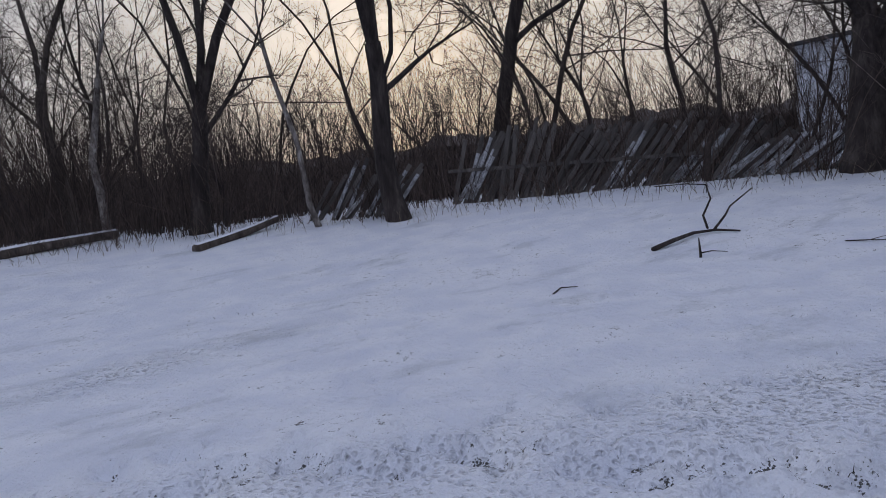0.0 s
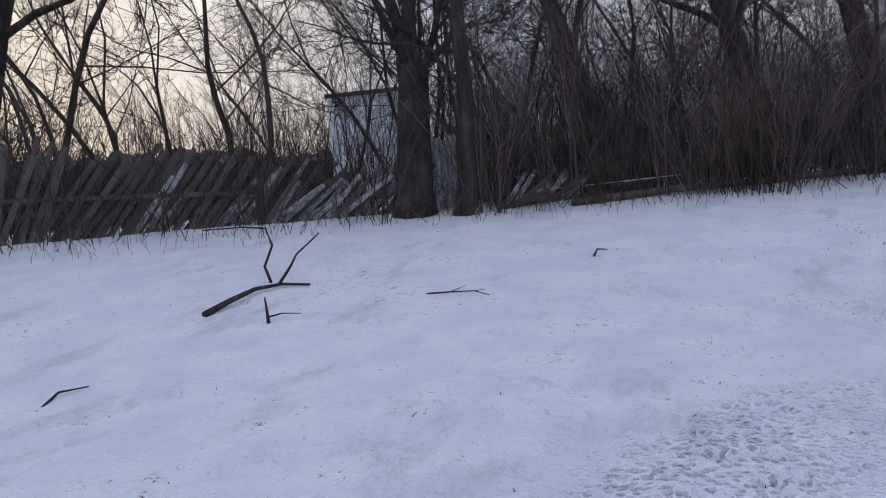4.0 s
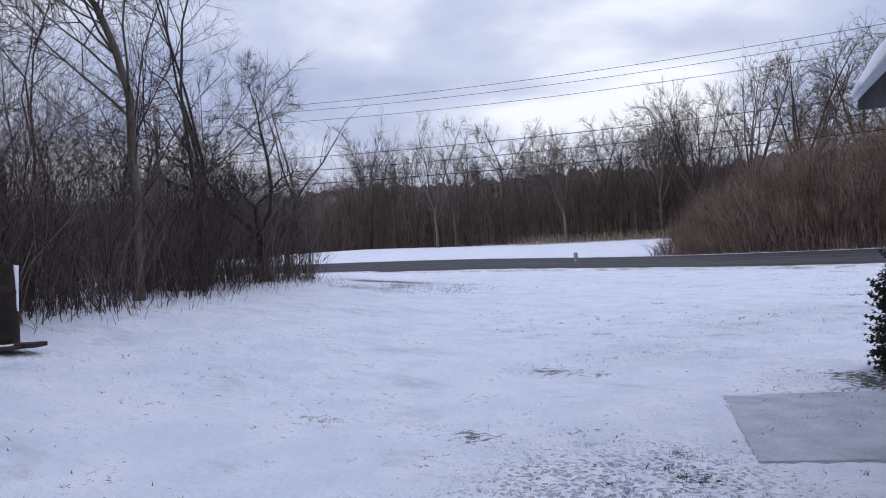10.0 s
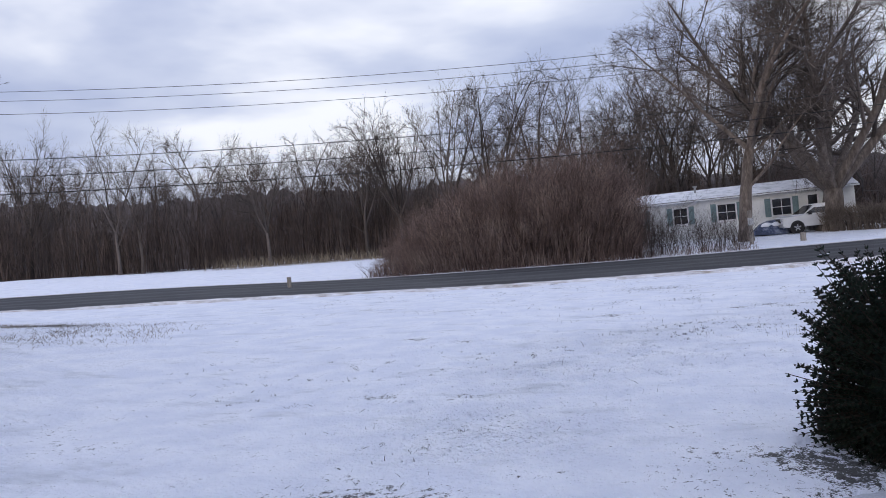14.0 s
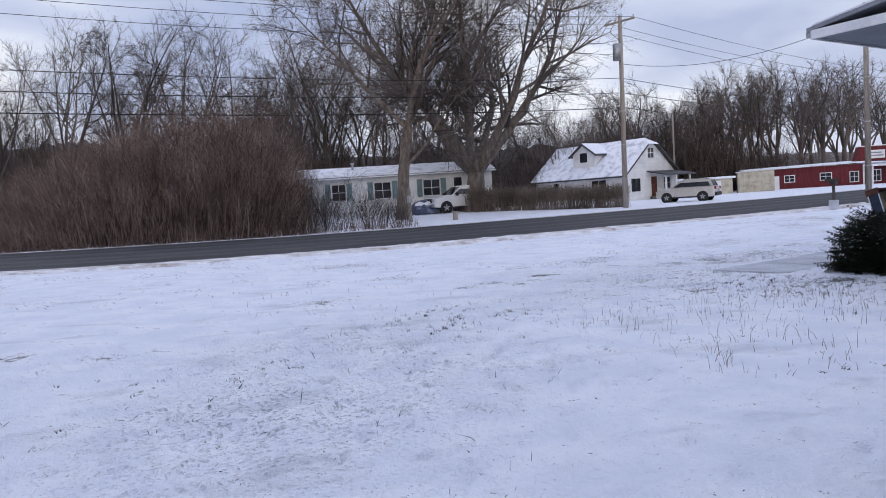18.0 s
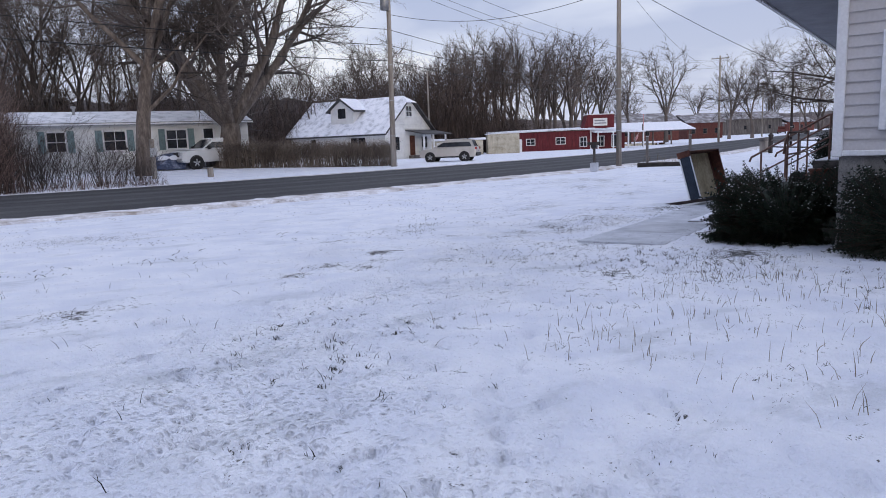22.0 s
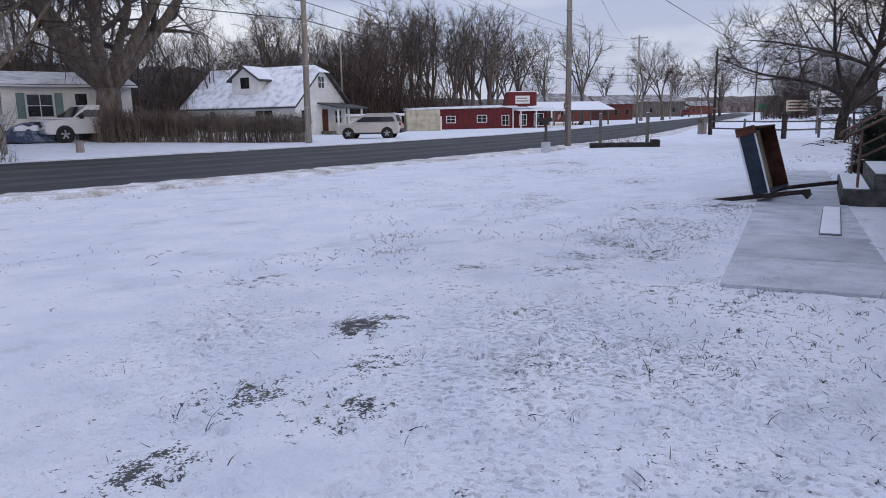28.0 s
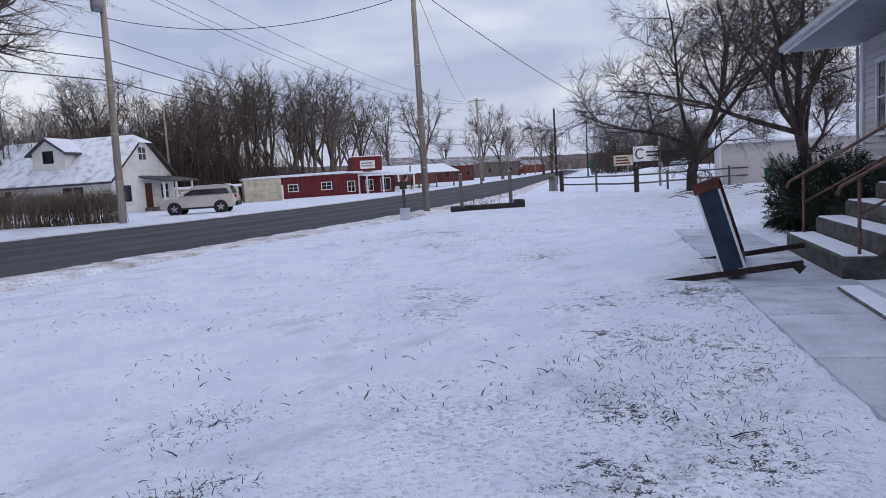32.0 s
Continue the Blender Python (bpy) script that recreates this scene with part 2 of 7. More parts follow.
CONC = mat("snow_dusted_concrete", [(0.36, 0.38, 0.42), (0.47, 0.49, 0.54), (0.56, 0.58, 0.63)], 2.2, 0.8, 0.25, 55, fine=0.12)
STEPC = mat("dark_concrete", [(0.045, 0.042, 0.04), (0.085, 0.08, 0.075), (0.13, 0.122, 0.115)], 5, 0.85, 0.4, 60)
BARK = mat("grey_bark", [(0.045, 0.036, 0.032), (0.095, 0.078, 0.068), (0.16, 0.135, 0.12)], 5, 0.95, 0.9, 26, stretch=(1, 1, 0.22))
BARKD = mat("dark_wet_bark", [(0.020, 0.016, 0.016), (0.042, 0.034, 0.032), (0.08, 0.067, 0.062)], 5, 0.95, 0.9, 26, stretch=(1, 1, 0.22))
MAPLE = mat("brown_grey_maple_bark", [(0.075, 0.060, 0.052), (0.14, 0.115, 0.10), (0.22, 0.185, 0.165)], 4, 0.95, 0.9, 22, stretch=(1, 1, 0.2))
HEDGEM = mat("clipped_hedge_twigs", [(0.10, 0.082, 0.070), (0.17, 0.14, 0.12), (0.25, 0.21, 0.185)], 0.5, 0.95, 0, 20, world=True, stems=0.5)
BARKP = mat("peeling_pale_bark", [(0.07, 0.06, 0.053), (0.17, 0.15, 0.14), (0.36, 0.34, 0.32)], 7, 0.9, 0.6, 30, stretch=(1, 1, 0.6))
TWIG = mat("bare_twigs", [(0.038, 0.030, 0.028), (0.072, 0.058, 0.052)], 1.5, 0.95, 0, 20, world=True)
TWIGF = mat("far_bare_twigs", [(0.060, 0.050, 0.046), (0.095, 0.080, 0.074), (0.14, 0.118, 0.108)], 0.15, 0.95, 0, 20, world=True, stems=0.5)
BRUSH = mat("brown_brush", [(0.040, 0.030, 0.028), (0.078, 0.058, 0.050), (0.12, 0.09, 0.078)], 0.6, 0.95, 0, 20, world=True, stems=0.6)
SIDEBRUSH = mat("grey_brown_saplings", [(0.062, 0.049, 0.048), (0.112, 0.088, 0.083), (0.17, 0.135, 0.125)], 0.6, 0.95, 0, 20, world=True, stems=0.6)
REDBRUSH = mat("reddish_brush", [(0.090, 0.064, 0.056), (0.178, 0.126, 0.111), (0.28, 0.215, 0.19)], 0.6, 0.95, 0, 20, world=True, stems=0.8)
DRYGRASS = mat("dry_grass", [(0.10, 0.085, 0.06), (0.22, 0.18, 0.13), (0.30, 0.26, 0.20)], 1.2, 0.9, 0, 20, world=True)
DARKGRASS = mat("dark_lawn_grass", [(0.014, 0.015, 0.014), (0.030, 0.030, 0.027), (0.060, 0.056, 0.050)], 6, 0.9, 0, 20, world=True)
HILL = mat("far_wooded_hill", [(0.055, 0.047, 0.048), (0.11, 0.094, 0.092), (0.18, 0.155, 0.15)], 0.35, 1.0, 0.9, 1.2, world=True, stretch=(1, 1, 0.22), fine=0.35)
WHITE = mat("white_vinyl_siding", [(0.60, 0.61, 0.63), (0.70, 0.71, 0.72), (0.76, 0.77, 0.78)], 1.2, 0.55, 0.05, 30, fine=0.05, rnd=0.03)
FOUND = mat("grey_foundation_block", [(0.12, 0.115, 0.115), (0.19, 0.185, 0.185), (0.26, 0.255, 0.25)], 4, 0.9, 0.4, 50)
PALE = mat("pale_lilac_grey_siding", [(0.46, 0.445, 0.455), (0.54, 0.525, 0.535)], 1.5, 0.5, 0.05, 30, fine=0.05, rnd=0.05)
TRIMW = mat("white_trim", [(0.66, 0.67, 0.70), (0.78, 0.79, 0.81)], 2, 0.5, 0.05, 30, fine=0.06, rnd=0.02)
SOFFIT = mat("grey_soffit", [(0.18, 0.19, 0.22), (0.25, 0.26, 0.30)], 2, 0.6, 0.05, 30, fine=0.06)
SHUTTER = mat("grey_green_shutter", [(0.14, 0.21, 0.23), (0.20, 0.28, 0.30)], 2, 0.6, 0.1, 30)
ROOFD = mat("dark_shingles", [(0.045, 0.045, 0.05), (0.09, 0.09, 0.095)], 3, 0.9, 0.4, 40)
REDW = mat("red_painted_boards", [(0.075, 0.009, 0.014), (0.115, 0.014, 0.021), (0.15, 0.024, 0.030)], 1.5, 0.65, 0.15, 20, stretch=(3, 3, 0.5), fine=0.15)
DKRED = mat("dark_red_brick_wall", [(0.09, 0.032, 0.028), (0.15, 0.055, 0.048)], 2, 0.85, 0.3, 12)
BEIGE = mat("weathered_beige_panel", [(0.30, 0.27, 0.21), (0.46, 0.43, 0.35), (0.55, 0.52, 0.44)], 1.6, 0.8, 0.2, 30)
POLEW = mat("grey_pole_wood", [(0.17, 0.15, 0.13), (0.28, 0.25, 0.225), (0.36, 0.33, 0.30)], 4, 0.9, 0.5, 40, stretch=(1, 1, 0.06))
OLDWOOD = mat("weathered_grey_boards", [(0.055, 0.05, 0.048), (0.11, 0.10, 0.096), (0.19, 0.175, 0.168)], 3, 0.9, 0.5, 40, stretch=(1, 1, 0.12), rnd=0.3)
TIMBER = mat("black_landscape_timber", [(0.022, 0.020, 0.018), (0.055, 0.048, 0.042)], 4, 0.9, 0.5, 40)
PLYW = mat("tan_plywood", [(0.20, 0.16, 0.10), (0.34, 0.29, 0.19), (0.42, 0.36, 0.25)], 2.5, 0.75, 0.2, 40, stretch=(1, 1, 0.3))
STAINW = mat("stained_red_brown_wood", [(0.045, 0.018, 0.013), (0.095, 0.036, 0.024), (0.15, 0.064, 0.042)], 4, 0.8, 0.3, 40)
NAVY = mat("navy_painted_board", [(0.012, 0.020, 0.036), (0.028, 0.042, 0.066)], 3, 0.55, 0.15, 40)
DKIRON = mat("rusty_dark_iron", [(0.016, 0.012, 0.012), (0.034, 0.024, 0.022), (0.065, 0.045, 0.038)], 12, 0.8, 0.5, 70)
RAILM = mat("brown_painted_rail", [(0.10, 0.055, 0.045), (0.19, 0.11, 0.085)], 9, 0.6, 0.25, 60)
WIRE = mat("black_cable", [(0.018, 0.018, 0.020), (0.028, 0.028, 0.030)], 3, 0.6, 0, 20)
STEELG = mat("galvanised_steel", [(0.32, 0.33, 0.35), (0.45, 0.46, 0.48)], 5, 0.45, 0.1, 40, metal=0.6)
GLASS = mat("dark_window_glass", [(0.012, 0.014, 0.018), (0.035, 0.038, 0.045)], 1.5, 0.08, 0, 20, spec=0.6)
RUBBER = mat("tyre_rubber", [(0.014, 0.014, 0.015), (0.03, 0.03, 0.03)], 9, 0.85, 0.2, 50)
RIM = mat("alloy_rim", [(0.30, 0.31, 0.33), (0.48, 0.49, 0.51)], 5, 0.3, 0, 20, metal=0.8)
CARTAN = mat("champagne_car_paint", [(0.43, 0.41, 0.39), (0.51, 0.49, 0.47)], 2, 0.3, 0, 20, metal=0.3, fine=0.03, spec=0.5)
CARWHITE = mat("white_car_paint", [(0.66, 0.67, 0.69), (0.75, 0.76, 0.78)], 2, 0.3, 0, 20, fine=0.03, spec=0.5)
CARGREY = mat("silver_car_paint", [(0.30, 0.34, 0.40), (0.40, 0.44, 0.50)], 2, 0.3, 0, 20, metal=0.4, fine=0.03)
BLACKP = mat("black_plastic", [(0.016, 0.016, 0.018), (0.035, 0.035, 0.038)], 6, 0.6, 0.1, 40)
REDLAMP = mat("red_tail_lamp", [(0.22, 0.012, 0.014), (0.34, 0.02, 0.02)], 3, 0.25, 0, 20)
CLEARLAMP = mat("clear_lamp", [(0.45, 0.46, 0.48), (0.62, 0.63, 0.65)], 3, 0.2, 0, 20)
TARP = mat("blue_tarp", [(0.03, 0.04, 0.08), (0.06, 0.08, 0.15), (0.25, 0.28, 0.36)], 3, 0.5, 0.4, 12)
RUST = mat("rusted_drum_steel", [(0.009, 0.006, 0.006), (0.018, 0.011, 0.009), (0.034, 0.020, 0.015)], 4, 0.85, 0.4, 40)
DRUMBLUE = mat("faded_blue_drum_paint", [(0.005, 0.009, 0.014), (0.009, 0.018, 0.026), (0.018, 0.027, 0.033)], 4, 0.6, 0.2, 40)
DRUMORANGE = mat("orange_band_paint", [(0.030, 0.012, 0.009), (0.070, 0.024, 0.015), (0.105, 0.036, 0.022)], 5, 0.7, 0.2, 40)
YEW = mat("dark_yew_needles", [(0.005, 0.010, 0.007), (0.012, 0.022, 0.013), (0.022, 0.035, 0.020)], 9, 0.7, 0, 20, world=True)
YEWWOOD = mat("yew_stems", [(0.03, 0.022, 0.017), (0.06, 0.045, 0.035)], 9, 0.9, 0.3, 40)
PINK = mat("pink_painted_board", [(0.55, 0.20, 0.21), (0.68, 0.32, 0.32)], 5, 0.6, 0, 20)
CONE = mat("tan_cone_paint", [(0.45, 0.36, 0.26), (0.55, 0.46, 0.35)], 5, 0.6, 0, 20)
FLAGM = mat("faded_flag_cloth", [(0.30, 0.06, 0.07), (0.45, 0.25, 0.27), (0.40, 0.38, 0.42)], 6, 0.8, 0, 20)
GREENS = mat("green_sign_paint", [(0.02, 0.10, 0.055), (0.03, 0.14, 0.08)], 3, 0.5, 0, 20)
WHITEWALL = mat("white_metal_wall", [(0.66, 0.69, 0.75), (0.76, 0.79, 0.84)], 1.0, 0.6, 0.05, 20, fine=0.05)


# ---- mesh helpers ----
class Geo:
    """Collects vertices and faces; m is applied to what is added."""

    def __init__(self):
        self.v, self.f, self.n, self.m = [], [], 0, Matrix.Identity(4)

    def add(self, verts, faces):
        k = len(self.v)
        self.v += [tuple(self.m @ Vector(p)) for p in verts]
        self.f += [tuple(i + k for i in f) for f in faces]
        return self

    def box(self, x0, y0, z0, x1, y1, z1, b=0.0):
        lo, hi = (min(x0, x1), min(y0, y1), min(z0, z1)), (max(x0, x1), max(y0, y1), max(z0, z1))
        if b <= 0:
            p = [(x, y, z) for z in (lo[2], hi[2]) for y in (lo[1], hi[1]) for x in (lo[0], hi[0])]
            return self.add(p, [(0, 2, 3, 1), (4, 5, 7, 6), (0, 1, 5, 4), (2, 6, 7, 3), (0, 4, 6, 2), (1, 3, 7, 5)])
        b = min(b, 0.45 * min(h - l for l, h in zip(lo, hi)))
        ids, p = {}, []
        for ax in range(3):
            for s in itertools.product((0, 1), repeat=3):
                q = [(hi if s[k] else lo)[k] + (0 if k == ax else (-b if s[k] else b)) for k in range(3)]
                ids[ax, s] = len(p)
                p.append(q)
        f = []
        for ax in range(3):
            u, w = (ax + 1) % 3, (ax + 2) % 3
            for s in (0, 1):
                c = []
                for a, d in ((0, 0), (1, 0), (1, 1), (0, 1)):
                    t = [0, 0, 0]; t[ax], t[u], t[w] = s, a, d
                    c.append(ids[ax, tuple(t)])
                f.append(tuple(c if s else c[::-1]))
            for a, d in itertools.product((0, 1), repeat=2):
                t0, t1 = [0, 0, 0], [0, 0, 0]
                t0[u] = t1[u] = a; t0[w] = t1[w] = d; t0[ax], t1[ax] = 0, 1
                t0, t1 = tuple(t0), tuple(t1)
                q = (ids[u, t0], ids[u, t1], ids[w, t1], ids[w, t0])
                f.append(q if (a + d) % 2 == 0 else q[::-1])
        for s in itertools.product((0, 1), repeat=3):
            q = (ids[0, s], ids[1, s], ids[2, s])
            f.append(q if sum(s) % 2 else q[::-1])
        return self.add(p, f)

    def cyl(self, p0, p1, r0, r1=None, n=10, caps=True):
        r1 = r0 if r1 is None else r1
        p0, p1 = Vector(p0), Vector(p1)
        a = (p1 - p0).normalized()
        u = a.orthogonal().normalized()
        w = a.cross(u)
        ring = [(u * math.cos(2 * math.pi * i / n) + w * math.sin(2 * math.pi * i / n)) for i in range(n)]
        v = [p0 + d * r0 for d in ring] + [p1 + d * r1 for d in ring]
        f = [(i, (i + 1) % n, n + (i + 1) % n, n + i) for i in range(n)]
        if caps:
            f += [tuple(range(n))[::-1], tuple(range(n, 2 * n))]
        return self.add(v, f)

    def tube(self, pts, r, n=6):
        pts = [Vector(p) for p in pts]
        rs = r if isinstance(r, (list, tuple)) else [r] * len(pts)
        v, f = [], []
        for i, p in enumerate(pts):
            a = (pts[min(i + 1, len(pts) - 1)] - pts[max(i - 1, 0)]).normalized()
            u = Vector((0, 0, 1)).cross(a)
            u = u.normalized() if u.length > 0.05 else Vector((1, 0, 0))
            w = a.cross(u)
            v += [p + (u * math.cos(2 * math.pi * k / n) + w * math.sin(2 * math.pi * k / n)) * rs[i] for k in range(n)]
        for i in range(len(pts) - 1):
            f += [(i * n + k, i * n + (k + 1) % n, (i + 1) * n + (k + 1) % n, (i + 1) * n + k) for k in range(n)]
        f += [tuple(range(n))[::-1], tuple(range((len(pts) - 1) * n, len(pts) * n))]
        return self.add(v, f)

    def prism(self, pts, y0, y1):
        """A polygon of (x, z) pushed from y0 to y1."""
        n = len(pts)
        v = [(x, y0, z) for x, z in pts] + [(x, y1, z) for x, z in pts]
        f = [tuple(range(n)), tuple(range(n, 2 * n))[::-1]] + [((i + 1) % n, i, n + i, n + (i + 1) % n) for i in range(n)]
        return self.add(v, f)

    def loft(self, rings, caps=True):
        n = len(rings[0])
        v = [p for r in rings for p in r]
        f = [(i * n + k, i * n + (k + 1) % n, (i + 1) * n + (k + 1) % n, (i + 1) * n + k) for i in range(len(rings) - 1) for k in range(n)]
        if caps:
            f += [tuple(range(n))[::-1], tuple(range((len(rings) - 1) * n, len(rings) * n))]
        return self.add(v, f)

    def mesh(self, name, m, smooth=False):
        me = bpy.data.meshes.new(name)
        me.from_pydata(self.v, [], self.f)
        me.materials.append(m)
        if smooth:
            me.polygons.foreach_set("use_smooth", [True] * len(me.polygons))
        return me


def quads(name, V, Q, m, smooth=True):
    """A mesh from arrays of points and of quads (-1 in the last column: a triangle)."""
    me = bpy.data.meshes.new(name)
    V, Q = np.asarray(V, np.float32).reshape(-1, 3), np.asarray(Q, np.int32).reshape(-1, 4)
    me.vertices.add(len(V)); me.vertices.foreach_set("co", V.ravel())
    idx = Q.ravel()[Q.ravel() >= 0]
    cnt = (Q >= 0).sum(1)
    me.loops.add(len(idx)); me.loops.foreach_set("vertex_index", idx)
    me.polygons.add(len(Q)); me.polygons.foreach_set("loop_start", np.r_[0, np.cumsum(cnt)[:-1]].astype(np.int32))
    if smooth:
        me.polygons.foreach_set("use_smooth", np.ones(len(Q), bool))
    me.materials.append(m)
    me.update(calc_edges=True)
    return me


def thing(name, label, category, at=(0, 0, 0), rz=0.0, group="", rx=0.0, ry=0.0):
    ob = new(name)
    ob.matrix_basis = pose(*at, rx, ry, rz)
    ob.empty_display_size = 0.1
    return tagged(ob, label, category, group)


def part(name, geo, m, parent, label="", smooth=False):
    ob = new(name, geo.mesh(name, m, smooth) if isinstance(geo, Geo) else geo)
    ob.parent = parent
    return tagged(ob, label)


def single(name, geo, m, label, category, kind="", group="", smooth=False, at=None):
    ob = new(name, geo.mesh(name, m, smooth) if isinstance(geo, Geo) else geo)
    if at:
        ob.location = at
    return tagged(ob, label, category, group, kind)


def spikes(P, R, s=3):
    """Like tubes, but each one ends in a point."""
    P = np.asarray(P, float)
    B, k, _ = P.shape
    V, Q = tubes(P, R, s)
    V = V.reshape(B, k, s, 3)
    V = np.concatenate([V[:, :-1].reshape(B, -1, 3), P[:, -1:]], 1)
    n = (k - 1) * s + 1
    o = (np.arange(B) * n)[:, None]
    j = np.arange(s)[None]
    j2 = (j + 1) % s
    F = []
    for i in range(k - 2):
        F.append(np.stack([o + i * s + j, o + i * s + j2, o + (i + 1) * s + j2, o + (i + 1) * s + j], -1).reshape(-1, 4))
    b = o + (k - 2) * s
    F.append(np.stack([b + j, b + j2, np.broadcast_to(o + n - 1, b.shape[:1] + (s,)), np.full(b.shape[:1] + (s,), -1)], -1).reshape(-1, 4))
    return V.reshape(-1, 3), np.concatenate(F)


def tubes(P, R, s):
    """Tubes along B paths P (B, k, 3) with radii R (B, k) and s sides: points and quads."""
    P, R = np.asarray(P, float), np.asarray(R, float)
    B, k, _ = P.shape
    T = np.gradient(P, axis=1)
    T /= np.linalg.norm(T, axis=2, keepdims=True) + 1e-9
    ref = np.where(np.abs(T[:, :1, 2:3]) > 0.8, np.array([1.0, 0, 0]), np.array([0, 0, 1.0]))
    U = np.cross(T, np.broadcast_to(ref, T.shape))
    U /= np.linalg.norm(U, axis=2, keepdims=True) + 1e-9
    W = np.cross(T, U)
    a = np.arange(s) * 2 * np.pi / s
    ring = P[:, :, None] + R[:, :, None, None] * (U[:, :, None] * np.cos(a)[:, None] + W[:, :, None] * np.sin(a)[:, None])
    base = (np.arange(B)[:, None, None] * k + np.arange(k - 1)[None, :, None]) * s
    j = np.arange(s)[None, None]
    j2 = (j + 1) % s
    Q = np.stack([base + j, base + j2, base + s + j2, base + s + j], -1)
    return ring.reshape(-1, 3), Q.reshape(-1, 4)


def blades(P, D, L, w, g):
    """Hair-thin twigs: one tapering sliver each, from P along D, L long and w wide at the foot."""
    n = len(P)
    D = D / (np.linalg.norm(D, axis=1, keepdims=True) + 1e-9)
    S = np.cross(D, g.normal(0, 1, (n, 3)))
    S /= np.linalg.norm(S, axis=1, keepdims=True) + 1e-9
    h = S * (w / 2)[:, None]
    V = np.stack([P - h, P + h, P + D * L[:, None]], 1).reshape(-1, 3)
    return V, np.concatenate([np.arange(3 * n).reshape(-1, 3), np.full((n, 1), -1)], 1)


def joined(pieces):
    V, Q, k = [], [], 0
    for v, q in pieces:
        V.append(v); Q.append(np.where(q < 0, -1, q + k)); k += len(v)
    return np.concatenate(V), np.concatenate(Q)


# ---- the lie of the land ----
HEDGE = np.array([(-13.0, 11.5), (-12.0, 10.0), (-6.6, -0.4), (-3.6, -8.6), (-1.4, -12.2), (3.2, -16.6), (8, -18.4), (24, -21.0), (60, -24.0)])
EDGE = np.array([(-160, -16), (-100, 0.5), (-60, 11.5), (-24, 21.4), (-10, 25.0), (0, 27.2), (10, 28.4), (21, 29.4), (33, 31.4), (50, 35.6), (72, 43.2), (105, 55), (139, 66.5), (200, 86), (300, 117)], float)


def catmull(P, per=12):
    out = []
    Q = np.vstack([2 * P[0] - P[1], P, 2 * P[-1] - P[-2]])
    for i in range(1, len(Q) - 2):
        a, b, c, d = Q[i - 1:i + 3]
        for t in np.linspace(0, 1, per, endpoint=False):
            out.append(0.5 * (2 * b + (c - a) * t + (2 * a - 5 * b + 4 * c - d) * t * t + (3 * b - a - 3 * c + d) * t ** 3))
    out.append(P[-1])
    return np.array(out)


ROADL = catmull(EDGE)            # the road's edge towards the lawn
ROADW = 9.2


def sig(t):
    return 1 / (1 + np.exp(-np.clip(t, -40, 40)))


def dist_line(x, y, L):
    """Distance to the line and on which side (positive: to its left)."""
    best = np.full(np.shape(x), 1e9)
    side = np.zeros(np.shape(x))
    for (ax, ay), (bx, by) in zip(L[:-1], L[1:]):
        dx, dy = bx - ax, by - ay
        t = np.clip(((x - ax) * dx + (y - ay) * dy) / (dx * dx + dy * dy), 0, 1)
        ex, ey = x - ax - t * dx, y - ay - t * dy
        d = np.hypot(ex, ey)
        near = d < best
        best = np.where(near, d, best)
        side = np.where(near, np.sign(dx * (y - ay) - dy * (x - ax)), side)
    return best, side


def gz(x, y):
    """Height of the ground."""
    x, y = np.asarray(x, float), np.asarray(y, float)
    d, s = dist_line(x, y, HEDGE)
    u = np.where(s < 0, -d, d) + 0 * x      # positive on the lawn
    z = 0.155 * 0.8 * np.log1p(np.exp(np.clip((5.5 - np.clip(u, -2, 60)) / 0.8, -30, 30)))
    z = np.minimum(z, 1.0 + 0.03 * z)
    fade = sig((14 - y) / 3.0)
    z = z * np.where(s < 0, fade, fade)
    z = z + 0.027 * np.clip(4 * np.log1p(np.exp(np.clip((3 - x) / 4, -30, 30))), 0, 60) * sig((y - 9.0) / 2.5)
    z = z - 0.34 * sig((x + y - 17) / 4.0)
    dr, sr = dist_line(x, y, ROADL[::3])
    past = np.where(sr > 0, dr, 0)
    z = z + 0.24 * np.clip(past / ROADW, 0, 1)
    z = z + 0.55 * sig((y - 47) / 2.5) * sig((24 - x) / 2.5)
    z = z + 1.1 * sig((np.hypot(x, y) - 260) / 40) * 1.5
    return z


def gzf(x, y):
    return float(gz(np.array([x]), np.array([y]))[0])


def vnoise(x, y, seed=0):
    """Smooth value noise."""
    xi, yi = np.floor(x).astype(np.int64), np.floor(y).astype(np.int64)
    fx, fy = x - xi, y - yi
    fx, fy = fx * fx * (3 - 2 * fx), fy * fy * (3 - 2 * fy)

    def h(a, b):
        n = (a * 374761393 + b * 668265263 + seed * 974711) & 0x7fffffff
        n = ((n ^ (n >> 13)) * 1274126177) & 0x7fffffff
        return (n ^ (n >> 16)) / 0x7fffffff
    return (h(xi, yi) * (1 - fx) + h(xi + 1, yi) * fx) * (1 - fy) + (h(xi, yi + 1) * (1 - fx) + h(xi + 1, yi + 1) * fx) * fy


def spread(lo, hi, step, far, grow=1.13):
    c = list(np.arange(lo, hi + 1e-6, step))
    a, s = [], step
    x = lo
    while x > -far:
        s *= grow; x -= s; a.append(x)
    b, s = [], step
    x = hi
    while x < far:
        s *= grow; x += s; b.append(x)
    return np.array(a[::-1] + c + b)


